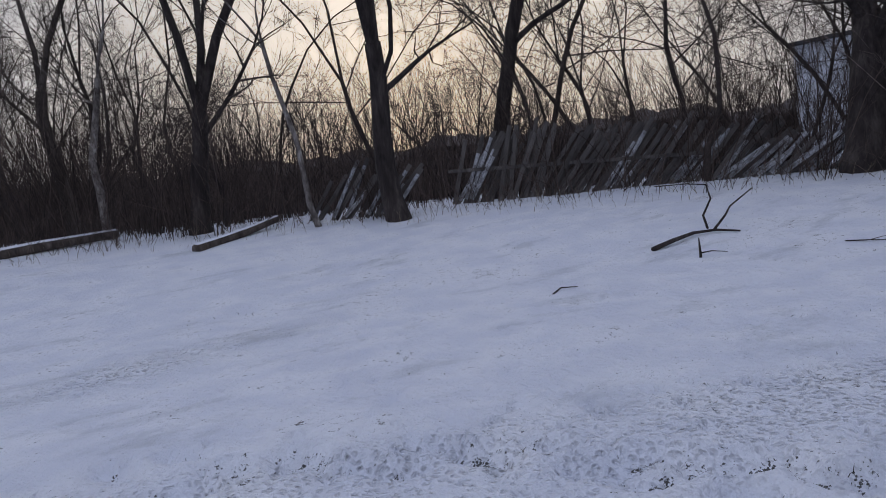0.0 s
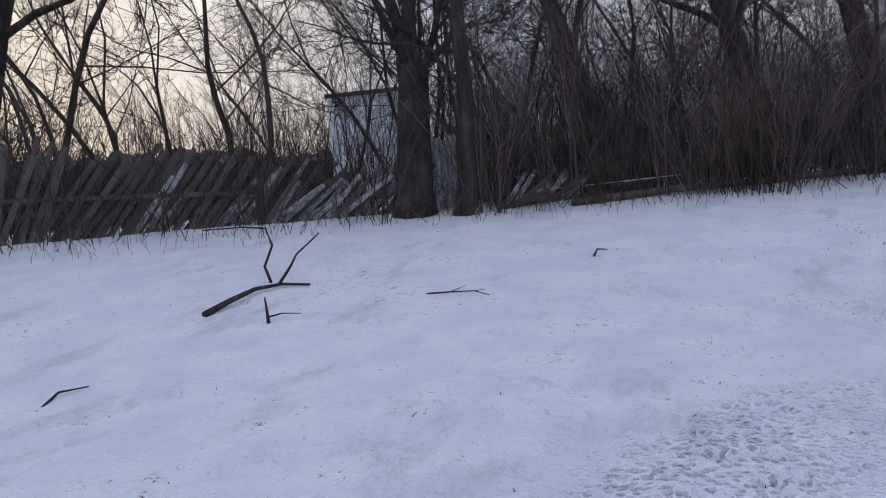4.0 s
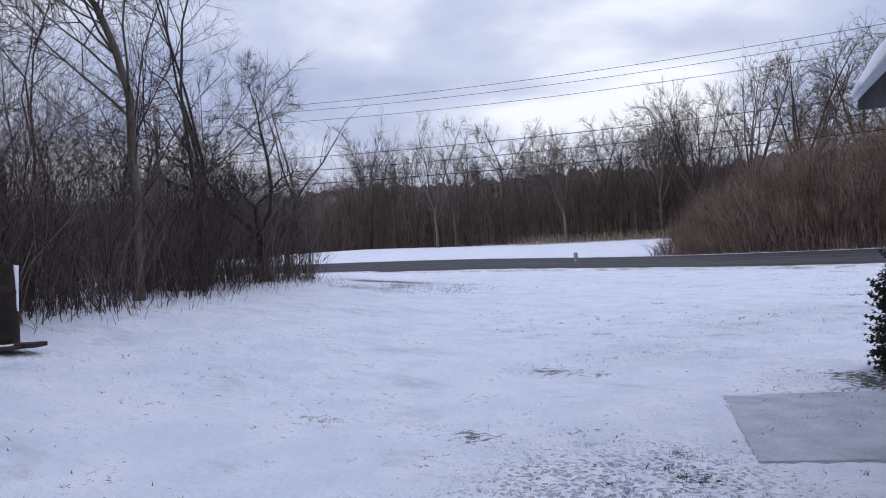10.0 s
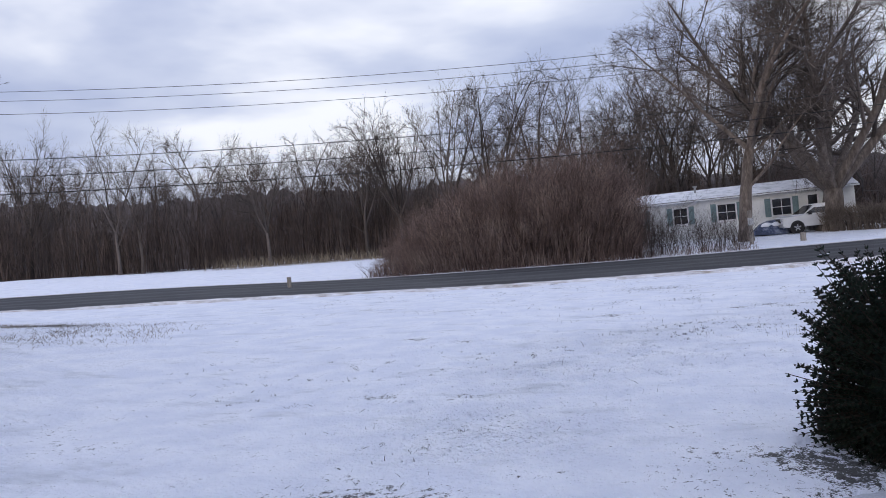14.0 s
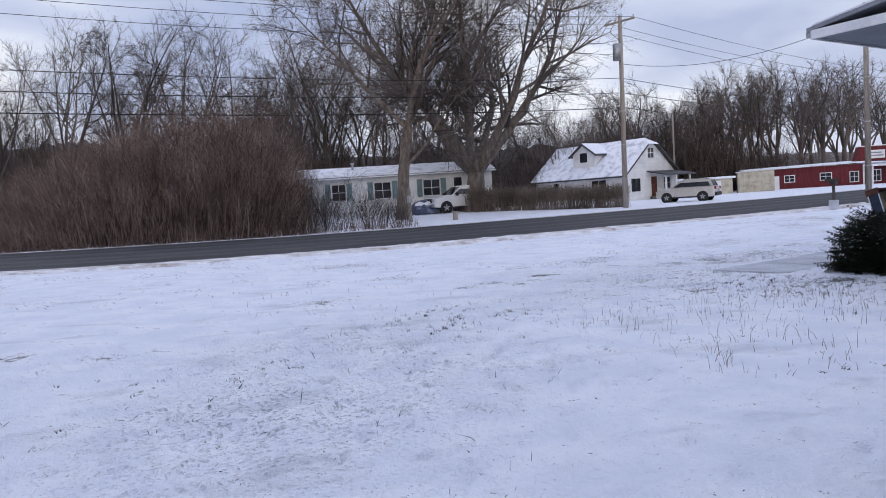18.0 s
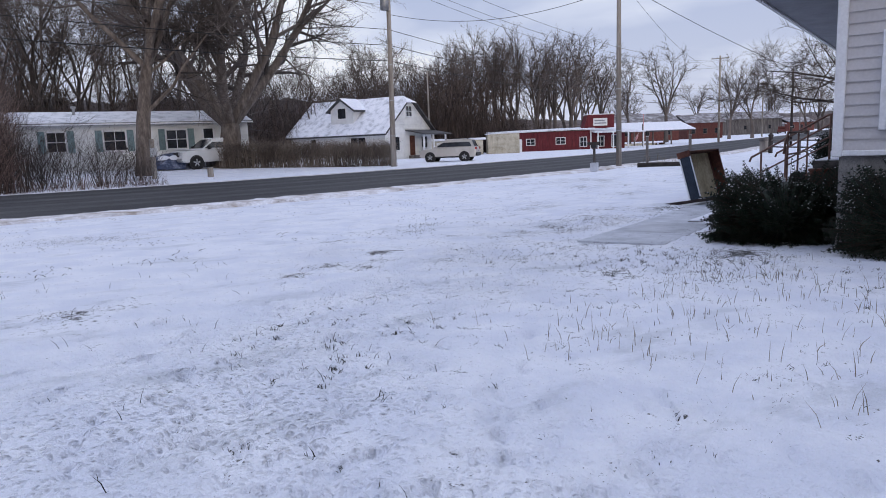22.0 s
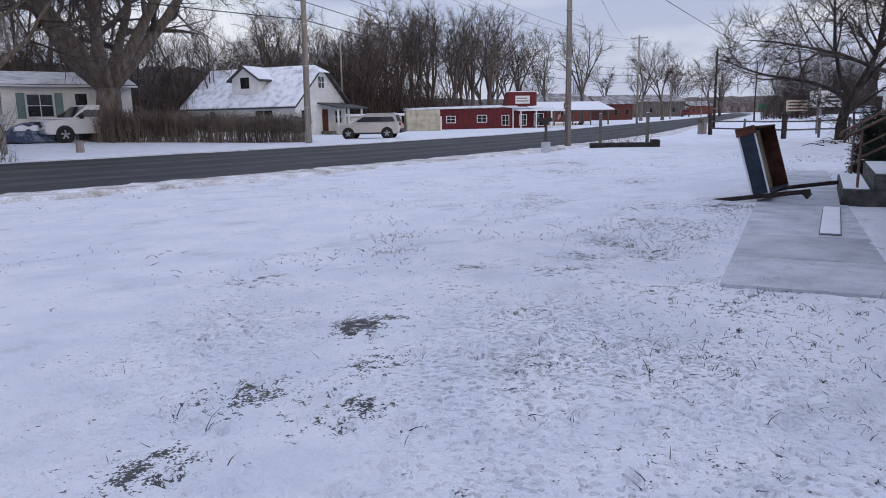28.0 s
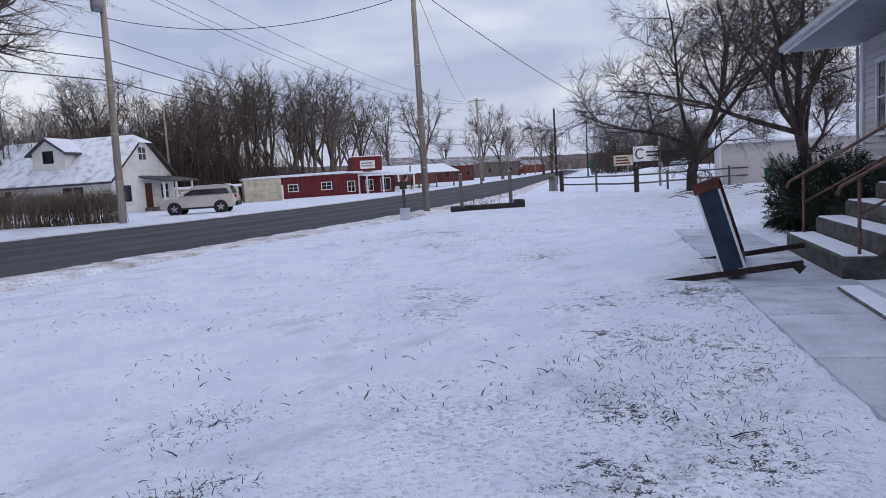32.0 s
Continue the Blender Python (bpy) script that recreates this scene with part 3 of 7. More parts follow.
# bare places on the lawn: x, y, radius, strength
BARE = [(-0.65, 3.0, .62, .75), (-0.2, 3.1, .35, .6), (0.06, 0.38, .35, .7), (0.66, 0.91, .4, .5), (-1.35, 0.1, .25, .5), (-0.2, 1.3, .7, .25), (-0.84, 9.9, .3, .8), (-1.8, 10.25, .28, .7), (1.77, .24, .2, .8), (6.28, -5.08, .12, .7), (2.57, -2.23, .10, 1.0), (1.6, .65, .14, 1.0),
        (-11.6, 13.6, 1.6, .6), (-8.9, 10.1, .9, .5), (-10.2, 12.0, .9, .5), (2.4, 3.5, .7, .9), (-1.4, 6.1, .25, .5), (-0.3, 6.0, .22, .5), (-2.1, 5.8, .22, .5),
        (4.0, 13.3, .26, .8), (4.55, 13.7, .34, .85), (4.8, 13.2, .25, .7), (5.0, 13.75, .25, .6), (5.9, 14.3, .32, .85), (5.3, 13.6, .3, .5), (8.3, 14.35, .5, .7), (7.8, 15.1, .35, .6), (1.55, 12.7, .5, .5), (12.0, 15.3, .9, .5),
        (12.5, 17.9, 1.1, .5), (8.1, 16.5, .4, .55), (6.2, 16.3, .4, .5), (9.05, 14.8, .40, .95), (10.1, 14.95, .55, .8), (8.85, 17.3, .5, .5), (13.4, 16.3, 1.0, .6), (13.5, 18.8, .9, .6), (17.8, 18.6, 1.2, .6), (19.2, 22.3, 1.6, .5),
        (9.8, 14.1, .5, .6), (10.6, 10.9, 1.3, .9), (8.9, 10.6, .8, .8), (22, 24, 2.2, .45), (3.5, 20.5, 1.5, .4), (-4, 16, 1.5, .35), (14.2, 15.4, .8, .7), (7.0, 11.0, 3.0, .18), (7.5, 13.0, 2.5, .2), (11.5, 14.5, 1.6, .3)]
# crust broken into lumps: x, y, half length, half width, turn, strength
PITS = [(1.25, -2.4, 1.7, 0.8, 1.5, 1.0), (1.15, -.4, 1.4, .6, 1.5, .95), (2.9, -1.9, 1.6, 1.1, 1.0, .45), (1.8, -2.2, 2.0, 0.9, 1.0, .8), (7.9, -10.4, 1.8, .5, .3, .6), (1.4, 0.0, 1.6, .6, 1.2, .7), (2.6, -1.0, 1.4, .8, 1.2, .6),
        (0.6, 7.4, 1.6, 1.3, .5, .5), (1.4, 9.4, 1.7, 1.2, .7, .55), (4.2, 11.6, 2.0, .9, .8, .3), (5.0, 14.6, 1.8, .7, .8, .45), (0.2, 4.6, 1.4, 1.2, 0, .4), (6.0, 12.6, 1.4, 1.2, 0, .45), (8.6, 15.6, 1.8, 1.2, .4, .5), (9.6, 14.4, 1.4, .7, .3, .4), (2.6, 10.4, 1.5, 1.0, .6, .45), (4.6, 11.4, 1.3, .9, .5, .5), (6.8, 13.6, 1.4, .9, .5, .4)]
CRUST = np.array([(10.4, -7.7), (9.2, -7.3), (7.9, -6.75), (6.0, -6.2), (4.4, -5.7), (3.2, -5.1), (2.4, -3.6), (1.8, -1.8), (1.4, 0.2)])
random.seed(5)
# footprints and hoof marks: x, y, heading
PRINTS = []


def trail(pts, step=0.42, side=0.09, r=(0.05, 0.12), jit=0.04):
    pts = [Vector(p) for p in pts]
    k = 0
    for a, b in zip(pts[:-1], pts[1:]):
        n = max(1, int((b - a).length / step))
        d = (b - a).normalized()
        for i in range(n):
            p = a.lerp(b, i / n) + Vector((-d.y, d.x)) * side * (1 if k % 2 else -1) + Vector((random.gauss(0, jit), random.gauss(0, jit)))
            PRINTS.append((p.x, p.y, math.atan2(d.y, d.x), *r))
            k += 1


trail([(8.9, -7.5), (8.1, -6.9), (7.3, -6.3), (6.9, -5.85)], 0.30, 0.09, (0.06, 0.13), .02)
trail([(8.6, -7.0), (7.7, -6.5), (7.1, -6.1)], 0.36, 0.10, (0.06, 0.14), .02)
trail([(7.0, -5.85), (6.55, -5.55), (6.3, -5.1), (5.9, -4.6)], 0.22, 0.08, (0.07, 0.15), .03)
trail([(7.3, -5.6), (6.7, -5.25), (6.2, -4.8)], 0.3, 0.08, (0.07, 0.13), .03)
trail([(4.2, -9.0), (1.0, -6.6), (-2.5, -4.6)], 0.3, 0.05, (0.03, 0.06))
trail([(4.6, -7.4), (2.4, -5.9), (0.5, -4.4)], 0.26, 0.05, (0.03, 0.06))
trail([(3.4, -3.4), (2.4, -1.4), (2.0, 0.2)], 0.4, 0.10, (0.06, 0.13))
trail([(3.2, 6.6), (2.4, 9.5), (4.8, 14.5), (9.8, 21)], 0.34, 0.05, (0.035, 0.07))
trail([(-1.5, 9.6), (-0.8, 10.6)], 0.2, 0.12, (0.05, 0.09))
for _ in range(1100):            # small pits where birds and deer have picked over the crust
    c = random.choice([(4.6, -5.4, 1.5), (3.2, -3.6, 1.7), (1.8, -1.4, 1.2), (6.9, -7.4, 1.5), (0.2, 6.8, 1.5), (2.2, 8.0, 1.6), (4.0, 11.0, 1.8), (1.4, 9.6, 1.2), (5.2, 12.6, 1.4)])
    PRINTS.append((random.gauss(c[0], c[2]), random.gauss(c[1], c[2]), random.uniform(0, 3.1), random.uniform(.004, .02), random.uniform(.01, .04)))


WALK = (8.65, 13.06, 17.4, 14.25, 1.34)     # corner, heading, length and width of the front walk


# corners of the slab by the side wing
SIDE = [(2.05, .70), (4.10, 1.75), (3.43, 3.57), (1.38, 2.53)]


def ground():
    X, Y = spread(-4, 13, 0.06, 1500, 1.2), spread(-11, 17, 0.06, 1500, 1.2)
    xx, yy = np.meshgrid(X, Y)
    z = gz(xx, yy)
    near = np.exp(-(np.clip(np.maximum(np.abs(xx - 4) - 14, np.abs(yy - 5) - 19), 0, None) / 8) ** 2)
    z = z + near * (0.05 * (vnoise(xx / 2.6, yy / 2.1, 3) - 0.5) + 0.018 * (vnoise(xx / 0.55, yy / 0.6, 4) - 0.5) + 0.012 * (vnoise(xx / 0.2, yy / 0.2, 5) - 0.5) + 0.006 * (vnoise(xx / 0.09, yy / 0.09, 6) - 0.5))
    pit = np.zeros(xx.shape)
    for x, y, rx, ry, a, k in PITS:
        c, s_ = math.cos(a), math.sin(a)
        u, v = (xx - x) * c + (yy - y) * s_, -(xx - x) * s_ + (yy - y) * c
        pit = np.maximum(pit, k * np.exp(-(u / rx) ** 2 - (v / ry) ** 2))
    dc, sc = dist_line(xx, yy, CRUST)
    pit = np.maximum(pit, (.42 + .58 * sig((2.9 - xx) / .4)) * np.where(sc > 0, np.exp(-(dc / .12) ** 2), np.exp(-(np.clip(dc - .25, 0, None) / .75) ** 2)) * (dc < 3))
    pit = np.clip(pit * (0.35 + 1.3 * vnoise(xx / 1.1, yy / 1.1, 31)), 0, 1)
    z = z + near * pit * 0.045 * (vnoise(xx / 0.13, yy / 0.13, 33) - 0.6)
    z = z + 0.10 * (1 - near) * (vnoise(xx / 6, yy / 6, 8) - 0.5) * (np.hypot(xx, yy) < 200)
    d, s = dist_line(xx, yy, ROADL[::3])
    w = np.where(s > 0, np.clip(1 - np.abs(d - ROADW / 2) / (ROADW / 2 + 1.0), 0, 1), np.clip(1 - d / 1.0, 0, 1) * 0.5)
    z = z - 0.16 * np.clip(w * 4, 0, 1)
    # the snow is swept thin where the front walk lies
    ca, sa = math.cos(radians(WALK[2])), math.sin(radians(WALK[2]))
    u, v = (xx - WALK[0]) * ca + (yy - WALK[1]) * sa, -(xx - WALK[0]) * sa + (yy - WALK[1]) * ca
    ins = np.minimum(np.minimum(u, WALK[3] - u), np.minimum(-v, WALK[4] + v)) + .09 * (vnoise(xx / .16, yy / .16, 41) - .5)
    k = np.clip((ins - .015) / .07, 0, 1)
    z = z * (1 - k) + (gz(xx, yy) - .07) * k
    ins = np.full(xx.shape, 9.0)
    for (ax, ay), (bx, by) in zip(SIDE, SIDE[1:] + SIDE[:1]):
        ins = np.minimum(ins, ((bx - ax) * (yy - ay) - (by - ay) * (xx - ax)) / math.hypot(bx - ax, by - ay))
    k = np.clip((ins + .11 * (vnoise(xx / .15, yy / .15, 43) - .5) - .015) / .06, 0, 1)
    z = z * (1 - k) + (gz(xx, yy) - .07) * k
    for x, y, a, rw, rl in PRINTS:
        i0, i1 = np.searchsorted(Y, (y - .3, y + .3))
        j0, j1 = np.searchsorted(X, (x - .3, x + .3))
        px, py = xx[i0:i1, j0:j1] - x, yy[i0:i1, j0:j1] - y
        u, v = px * math.cos(a) + py * math.sin(a), -px * math.sin(a) + py * math.cos(a)
        q = (u / (rl + .03)) ** 2 + (v / (rw + .03)) ** 2
        z[i0:i1, j0:j1] += -(0.09 if rw > .055 else 0.05) * np.exp(-q * q * .9) + 0.010 * np.exp(-(np.sqrt(q) - 1.5) ** 2 * 5)
    ny, nx = xx.shape
    i = (np.arange(ny - 1)[:, None] * nx + np.arange(nx - 1)).ravel()
    me = quads("ground", np.stack([xx, yy, z], -1), np.stack([i, i + 1, i + nx + 1, i + nx], -1), SNOWG)
    bare = np.zeros(xx.shape)
    for x, y, r, k in BARE:
        q = ((xx - x) ** 2 + ((yy - y) * 1.5) ** 2) / (r * r)
        bare = np.maximum(bare, k * np.exp(-q) * (0.35 + 0.9 * vnoise(xx / 0.25 + 9, yy / 0.25, 21)))
    # trodden through to the turf behind the house
    for x, y, a, rw, rl in PRINTS:
        if x > 5 and rw > .055:
            i0, i1 = np.searchsorted(Y, (y - .3, y + .3))
            j0, j1 = np.searchsorted(X, (x - .3, x + .3))
            px, py = xx[i0:i1, j0:j1] - x, yy[i0:i1, j0:j1] - y
            u, v = px * math.cos(a) + py * math.sin(a), -px * math.sin(a) + py * math.cos(a)
            bare[i0:i1, j0:j1] = np.maximum(bare[i0:i1, j0:j1], .62 * np.exp(-(u / rl) ** 2 - (v / (rw * .9)) ** 2))
    at = me.attributes.new("bare", 'FLOAT', 'POINT')
    ap = me.attributes.new("pit", 'FLOAT', 'POINT')
    ap.data.foreach_set("value", pit.ravel().astype(np.float32))
    at.data.foreach_set("value", bare.ravel().astype(np.float32))
    tagged(new("ground", me), "snow-covered lawn with grass tips and footprints", "ground", kind="structure")


ground()


def ribbon(name, a, b, m, lift, cols, label, cat, parent=None, wob=0.0, L=ROADL, tuck=None):
    """A strip along the road from a to b metres past its near edge."""
    T = np.gradient(L, axis=0)
    T /= np.linalg.norm(T, axis=1, keepdims=True)
    Nn = np.stack([-T[:, 1], T[:, 0]], 1)
    cc = np.linspace(0, 1, cols)
    k = np.arange(len(L))
    jit = wob * (vnoise(k * 0.9, k * 0.0 + 3, 9) - 0.5)[:, None]
    off = a + (b - a) * cc[None] + jit * np.where((cc == 0) | (cc == 1), 1, 0)[None]
    P = L[:, None] + Nn[:, None] * off[:, :, None]
    z = gz(P[..., 0], P[..., 1]) + lift
    if tuck is not None:
        z[:, tuck] -= 0.30
    V = np.concatenate([P, z[..., None]], -1)
    n = len(L)
    i = (np.arange(n - 1)[:, None] * cols + np.arange(cols - 1)).ravel()
    me = quads(name, V, np.stack([i, i + 1, i + cols + 1, i + cols], -1)[:, ::-1], m)
    ob = new(name, me)
    if parent:
        ob.parent = parent
        return ob
    return tagged(ob, label, cat, kind="structure")


LONG = catmull(EDGE, 40)
rd = ribbon("road", 0.0, ROADW, ASPHALT, 0.03, 13, "two-lane dark asphalt road, salted and damp", "road", L=LONG)
for o in (1.7, 3.3, 5.5, 7.1):
    ribbon("worn_wheel_track", o, o + 0.75, TRACK, 0.036, 3, "", "", rd, 0.1, L=LONG)
ribbon("road_shoulder", -1.5, 0.12, GRITSNOW, 0.036, 5, "strip of gritty ploughed snow along the road", "shoulder", wob=0.35, L=LONG, tuck=0)
ribbon("road_shoulder", ROADW - 0.1, ROADW + 0.9, GRITSNOW, 0.045, 5, "strip of gritty ploughed snow along the road", "shoulder", wob=0.25, L=LONG, tuck=-1)


# ---- bare trees and brush ----
def grow_tree(seed, H, r, fork=0.35, leaders=3, lean=(0, 0), kids=(0, 5, 5, 4), spread=38, wig=0.10, thin=0.006, droop=0.0, crook=0.0, low=0.3, seg=(6, 6, 3, 2, 1), splay=1.0, fine=0, fl=(.25, .7), fw=.009, fall=0.0):
    """A leafless tree standing at the origin: points and quads."""
    rng = random.Random(seed)
    paths = {}

    def gauss3(s):
        return Vector((rng.gauss(0, s), rng.gauss(0, s), rng.gauss(0, s)))

    def limb(p, d, L, r0, r1, lev, up):
        k = seg[lev]
        P, R, D = [p.copy()], [r0], [d.copy()]
        for i in range(1, k + 1):
            d = (d + gauss3(wig * (1.0, 1.3, 1.7, 2.0, 2.0)[lev]) + Vector((0, 0, up))).normalized()
            p = p + d * (L / k)
            P.append(p.copy()); D.append(d.copy()); R.append(r0 + (r1 - r0) * (i / k) ** 0.9)
        paths.setdefault((lev, k + 1), []).append((P, R))
        return P, R, D

    def branch_off(P, R, D, L, lev, t, ang, share):
        x = t * (len(P) - 1)
        i = min(int(x), len(P) - 2)
        f = x - i
        p = P[i].lerp(P[i + 1], f)
        d = D[i].lerp(D[i + 1], f).normalized()
        side = d.orthogonal().normalized()
        side.rotate(Matrix.Rotation(rng.uniform(0, 2 * math.pi), 3, d))
        q = (d * math.cos(ang) + side * math.sin(ang)).normalized()
        rr = max(thin, (R[i] + (R[i + 1] - R[i]) * f) * share)
        return p, q, rr

    def fill(P, R, D, L, lev):
        if lev > len(kids):
            return
        n = kids[lev - 1] if lev - 1 < len(kids) else 0
        for j in range(n):
            t = min(1.0, low + (1 - low) * (j + rng.uniform(0.1, 0.9)) / n) if lev <= 2 else rng.uniform(0.2, 1.0)
            ang = radians(rng.gauss(spread, 10))
            p, q, rr = branch_off(P, R, D, L, lev, t, ang, rng.uniform(0.5, 0.72))
            LL = L * rng.uniform(0.42, 0.72) * (1.15 - 0.5 * t)
            a = limb(p, q, LL, rr, max(thin * 0.6, rr * 0.35), min(lev, 4), (0.05 if lev < 3 else 0.03) - droop)
            fill(*a, LL, lev + 1)

    d0 = Vector((lean[0], lean[1], 1)).normalized()
    Ht = H * fork
    P, R, D = limb(Vector((0, 0, -0.15)), d0, Ht + 0.15, r * 1.25, r * 0.86, 0, 0.03)
    R[0] *= 1.25
    tip, dt = P[-1], D[-1]
    a0 = rng.uniform(0, 6.28)
    for j in range(leaders):
        a = a0 + j * 2 * math.pi / max(1, leaders) + rng.gauss(0, 0.25)
        s = radians(splay * rng.uniform(12, 27) if leaders > 1 else rng.uniform(0, 5))
        d = (dt * math.cos(s) + Vector((math.cos(a), math.sin(a), 0)) * math.sin(s) + gauss3(crook)).normalized()
        L = (H - Ht) * rng.uniform(0.82, 1.05)
        rr = r * (0.86 if leaders == 1 else rng.uniform(0.5, 0.68))
        P1, R1, D1 = limb(tip - dt * 0.05, d, L, rr, max(thin, rr * 0.16), 1, 0.045)
        fill(P1, R1, D1, L * 0.62, 2)
    # a few lower limbs
    for j in range(kids[0]):
        p, q, rr = branch_off(P, R, D, H * 0.4, 1, rng.uniform(0.55, 0.98), radians(rng.gauss(52, 9)), rng.uniform(0.3, 0.45))
        L = H * rng.uniform(0.28, 0.42)
        P1, R1, D1 = limb(p, q, L, rr, max(thin, rr * 0.2), 1, 0.08)
        fill(P1, R1, D1, L * 0.7, 2)
    out = []
    for (lev, k), ps in sorted(paths.items()):
        out.append((lev, (tubes if lev < 2 else spikes)([[tuple(q) for q in P] for P, _ in ps], [R for _, R in ps], (9, 6, 4, 3, 3)[lev])))
    if fine:
        g = np.random.default_rng(seed)
        last = max(l for l, _ in paths)
        for (lev, k), ps in sorted(paths.items()):
            if lev < max(2, last - 1):
                continue
            P = np.array([[tuple(q) for q in Q] for Q, _ in ps])
            i = np.repeat(np.arange(len(P)), fine)
            t = g.uniform(.1, 1.0, len(i)) * (k - 1)
            j = np.minimum(t.astype(int), k - 2)
            f = (t - j)[:, None]
            d = P[i, j + 1] - P[i, j]
            d /= np.linalg.norm(d, axis=1, keepdims=True) + 1e-9
            d = d + g.normal(0, .48, d.shape) + (0, 0, .15 - fall)
            out.append((5, blades(P[i, j] * (1 - f) + P[i, j + 1] * f, d, g.uniform(*fl, len(i)), fw * g.uniform(.6, 1.3, len(i)), g)))
    return out


def tree(name, label, at, seed, H, r, m=BARK, tw=TWIG, group="", z=None, **kw):
    lv = grow_tree(seed, H, r, **kw)
    x, y = at
    ob = thing(name, label, "tree", (x, y, gzf(x, y) if z is None else z), 0, group)
    part("trunk", quads("trunk", *joined([g for l, g in lv if l <= 1]), m), m, ob)
    cr = [g for l, g in lv if l > 1]
    if cr:
        part("crown", quads("crown", *joined(cr), tw), tw, ob)
    return ob


def woods(name, label, spots, variants, m, seed=1):
    """Far trees joined into one: spots of (x, y, size)."""
    rng = random.Random(seed)
    out = []
    base = [joined([g for _, g in v]) for v in variants]
    for x, y, s in spots:
        V, Q = rng.choice(base)
        a = rng.uniform(0, 6.28)
        sx = s * rng.uniform(0.85, 1.15)
        R = np.array([[math.cos(a) * sx, -math.sin(a) * sx, 0], [math.sin(a) * sx, math.cos(a) * sx, 0], [0, 0, s]])
        out.append((V @ R.T + (x, y, gzf(x, y)), Q))
    single(name, quads(name, *joined(out), m), m, label, "trees", kind="stuff")


def brush(name, label, xy, h, m, seed=1, r=0.010, lean=0.22, outward=None, subs=5, twigs=4, cat="brush", kind="stuff", parent=None, low=0.12, zoff=0.0):
    """Thickets: many thin leaning stems with side shoots."""
    g = np.random.default_rng(seed)
    xy, h = np.asarray(xy, float), np.asarray(h, float)
    n = len(xy)
    base = np.concatenate([xy, (gz(xy[:, 0], xy[:, 1]) - 0.05 + zoff)[:, None]], 1)
    ln = g.normal(0, lean, (n, 2))
    if outward is not None:
        ln = ln + outward
    k = 4
    t = np.linspace(0, 1, k)
    P = base[:, None] + np.concatenate([ln[:, None] * (t ** 1.5)[None, :, None] * h[:, None, None] + g.normal(0, .03, (n, k, 2)) * (t > 0)[None, :, None] * h[:, None, None], (t[None] * h[:, None])[..., None]], -1)
    rr = r * g.uniform(.6, 1.3, n) * (h / h.mean()) ** .5
    R = rr[:, None] * (1 - 0.72 * t)[None]
    out = [spikes(P, R, 3)]
    src, srcr, srch = P, R, h
    for lev, cnt in ((0, subs), (1, twigs)):
        if not cnt:
            break
        m_ = len(src)
        idx = np.repeat(np.arange(m_), cnt)
        tt = g.uniform(low if lev == 0 else .15, .95, len(idx)) * (src.shape[1] - 1)
        i = np.minimum(tt.astype(int), src.shape[1] - 2)
        f = (tt - i)[:, None]
        p = src[idx, i] * (1 - f) + src[idx, i + 1] * f
        d = src[idx, i + 1] - src[idx, i]
        d /= np.linalg.norm(d, axis=1, keepdims=True) + 1e-9
        d = d + g.normal(0, .55, d.shape)
        d[:, 2] = np.abs(d[:, 2]) * .8 + .25
        d /= np.linalg.norm(d, axis=1, keepdims=True)
        L = srch[idx] * (.38 if lev == 0 else .42) * g.uniform(.5, 1.2, len(idx))
        kk = 2
        q = np.linspace(0, 1, kk)
        C = p[:, None] + d[:, None] * (L[:, None] * q[None])[..., None] + g.normal(0, .05, (len(idx), kk, 3)) * (L[:, None] * (q > 0)[None])[..., None]
        cr = np.maximum(srcr[idx, i] * .6, .0028)
        CR = cr[:, None] * (1 - .6 * q)[None]
        if lev:
            out.append(blades(p, C[:, -1] - p, L, cr * 2.2, g))
            break
        out.append(spikes(C, CR, 3))
        src, srcr, srch = C, CR, L
    me = quads(name, *joined(out), m)
    if parent:
        return part(name, me, m, parent, label)
    return single(name, me, m, label, cat, kind=kind)


def along(L, n, seed, lo, hi, t0=0.0, t1=1.0):
    """n places along a line, from lo to hi metres to its right."""
    g = np.random.default_rng(seed)
    L = np.asarray(L, float)
    seg = np.r_[0, np.cumsum(np.hypot(*np.diff(L, axis=0).T))]
    s = g.uniform(t0, t1, n) * seg[-1]
    x, y = np.interp(s, seg, L[:, 0]), np.interp(s, seg, L[:, 1])
    i = np.clip(np.searchsorted(seg, s) - 1, 0, len(L) - 2)
    d = L[i + 1] - L[i]
    d = d / np.linalg.norm(d, axis=1, keepdims=True)
    o = g.uniform(lo, hi, n)
    return np.stack([x + d[:, 1] * o, y - d[:, 0] * o], 1)


BACK = catmull(HEDGE, 6)
# trees at the edge of the back lawn
tree("tree", "dark bare tree with forked trunk at the lawn's edge", (6.45, -19.0), 11, 12, 0.18, BARKD, fork=0.22, leaders=3, kids=(2, 8, 6, 5), lean=(0.04, 0.0), fine=2, fw=.007)
tree("tree", "dark bare tree with a thick leaning trunk", (2.9, -16.4), 12, 13, 0.195, BARKD, fork=0.28, leaders=2, kids=(2, 8, 6, 5), lean=(0.30, -0.18), fine=2, fw=.007)
tree("tree", "dark bare tree behind the collapsed board fence", (-1.2, -19.0), 13, 13, 0.18, BARKD, fork=0.5, leaders=3, kids=(4, 8, 6, 5), lean=(0.03, 0.02), fine=2, fw=.007)
tree("tree", "slender tree with pale peeling bark", (4.3, -17.4), 14, 6.5, 0.05, BARKP, fork=0.6, leaders=2, kids=(1, 4, 4, 2), lean=(0.18, 0.05))
tree("tree", "slender tree with pale peeling bark", (8.1, -21.0), 15, 7.5, 0.08, BARKP, fork=0.5, leaders=2, kids=(1, 4, 4, 2), lean=(0.08, 0.0))
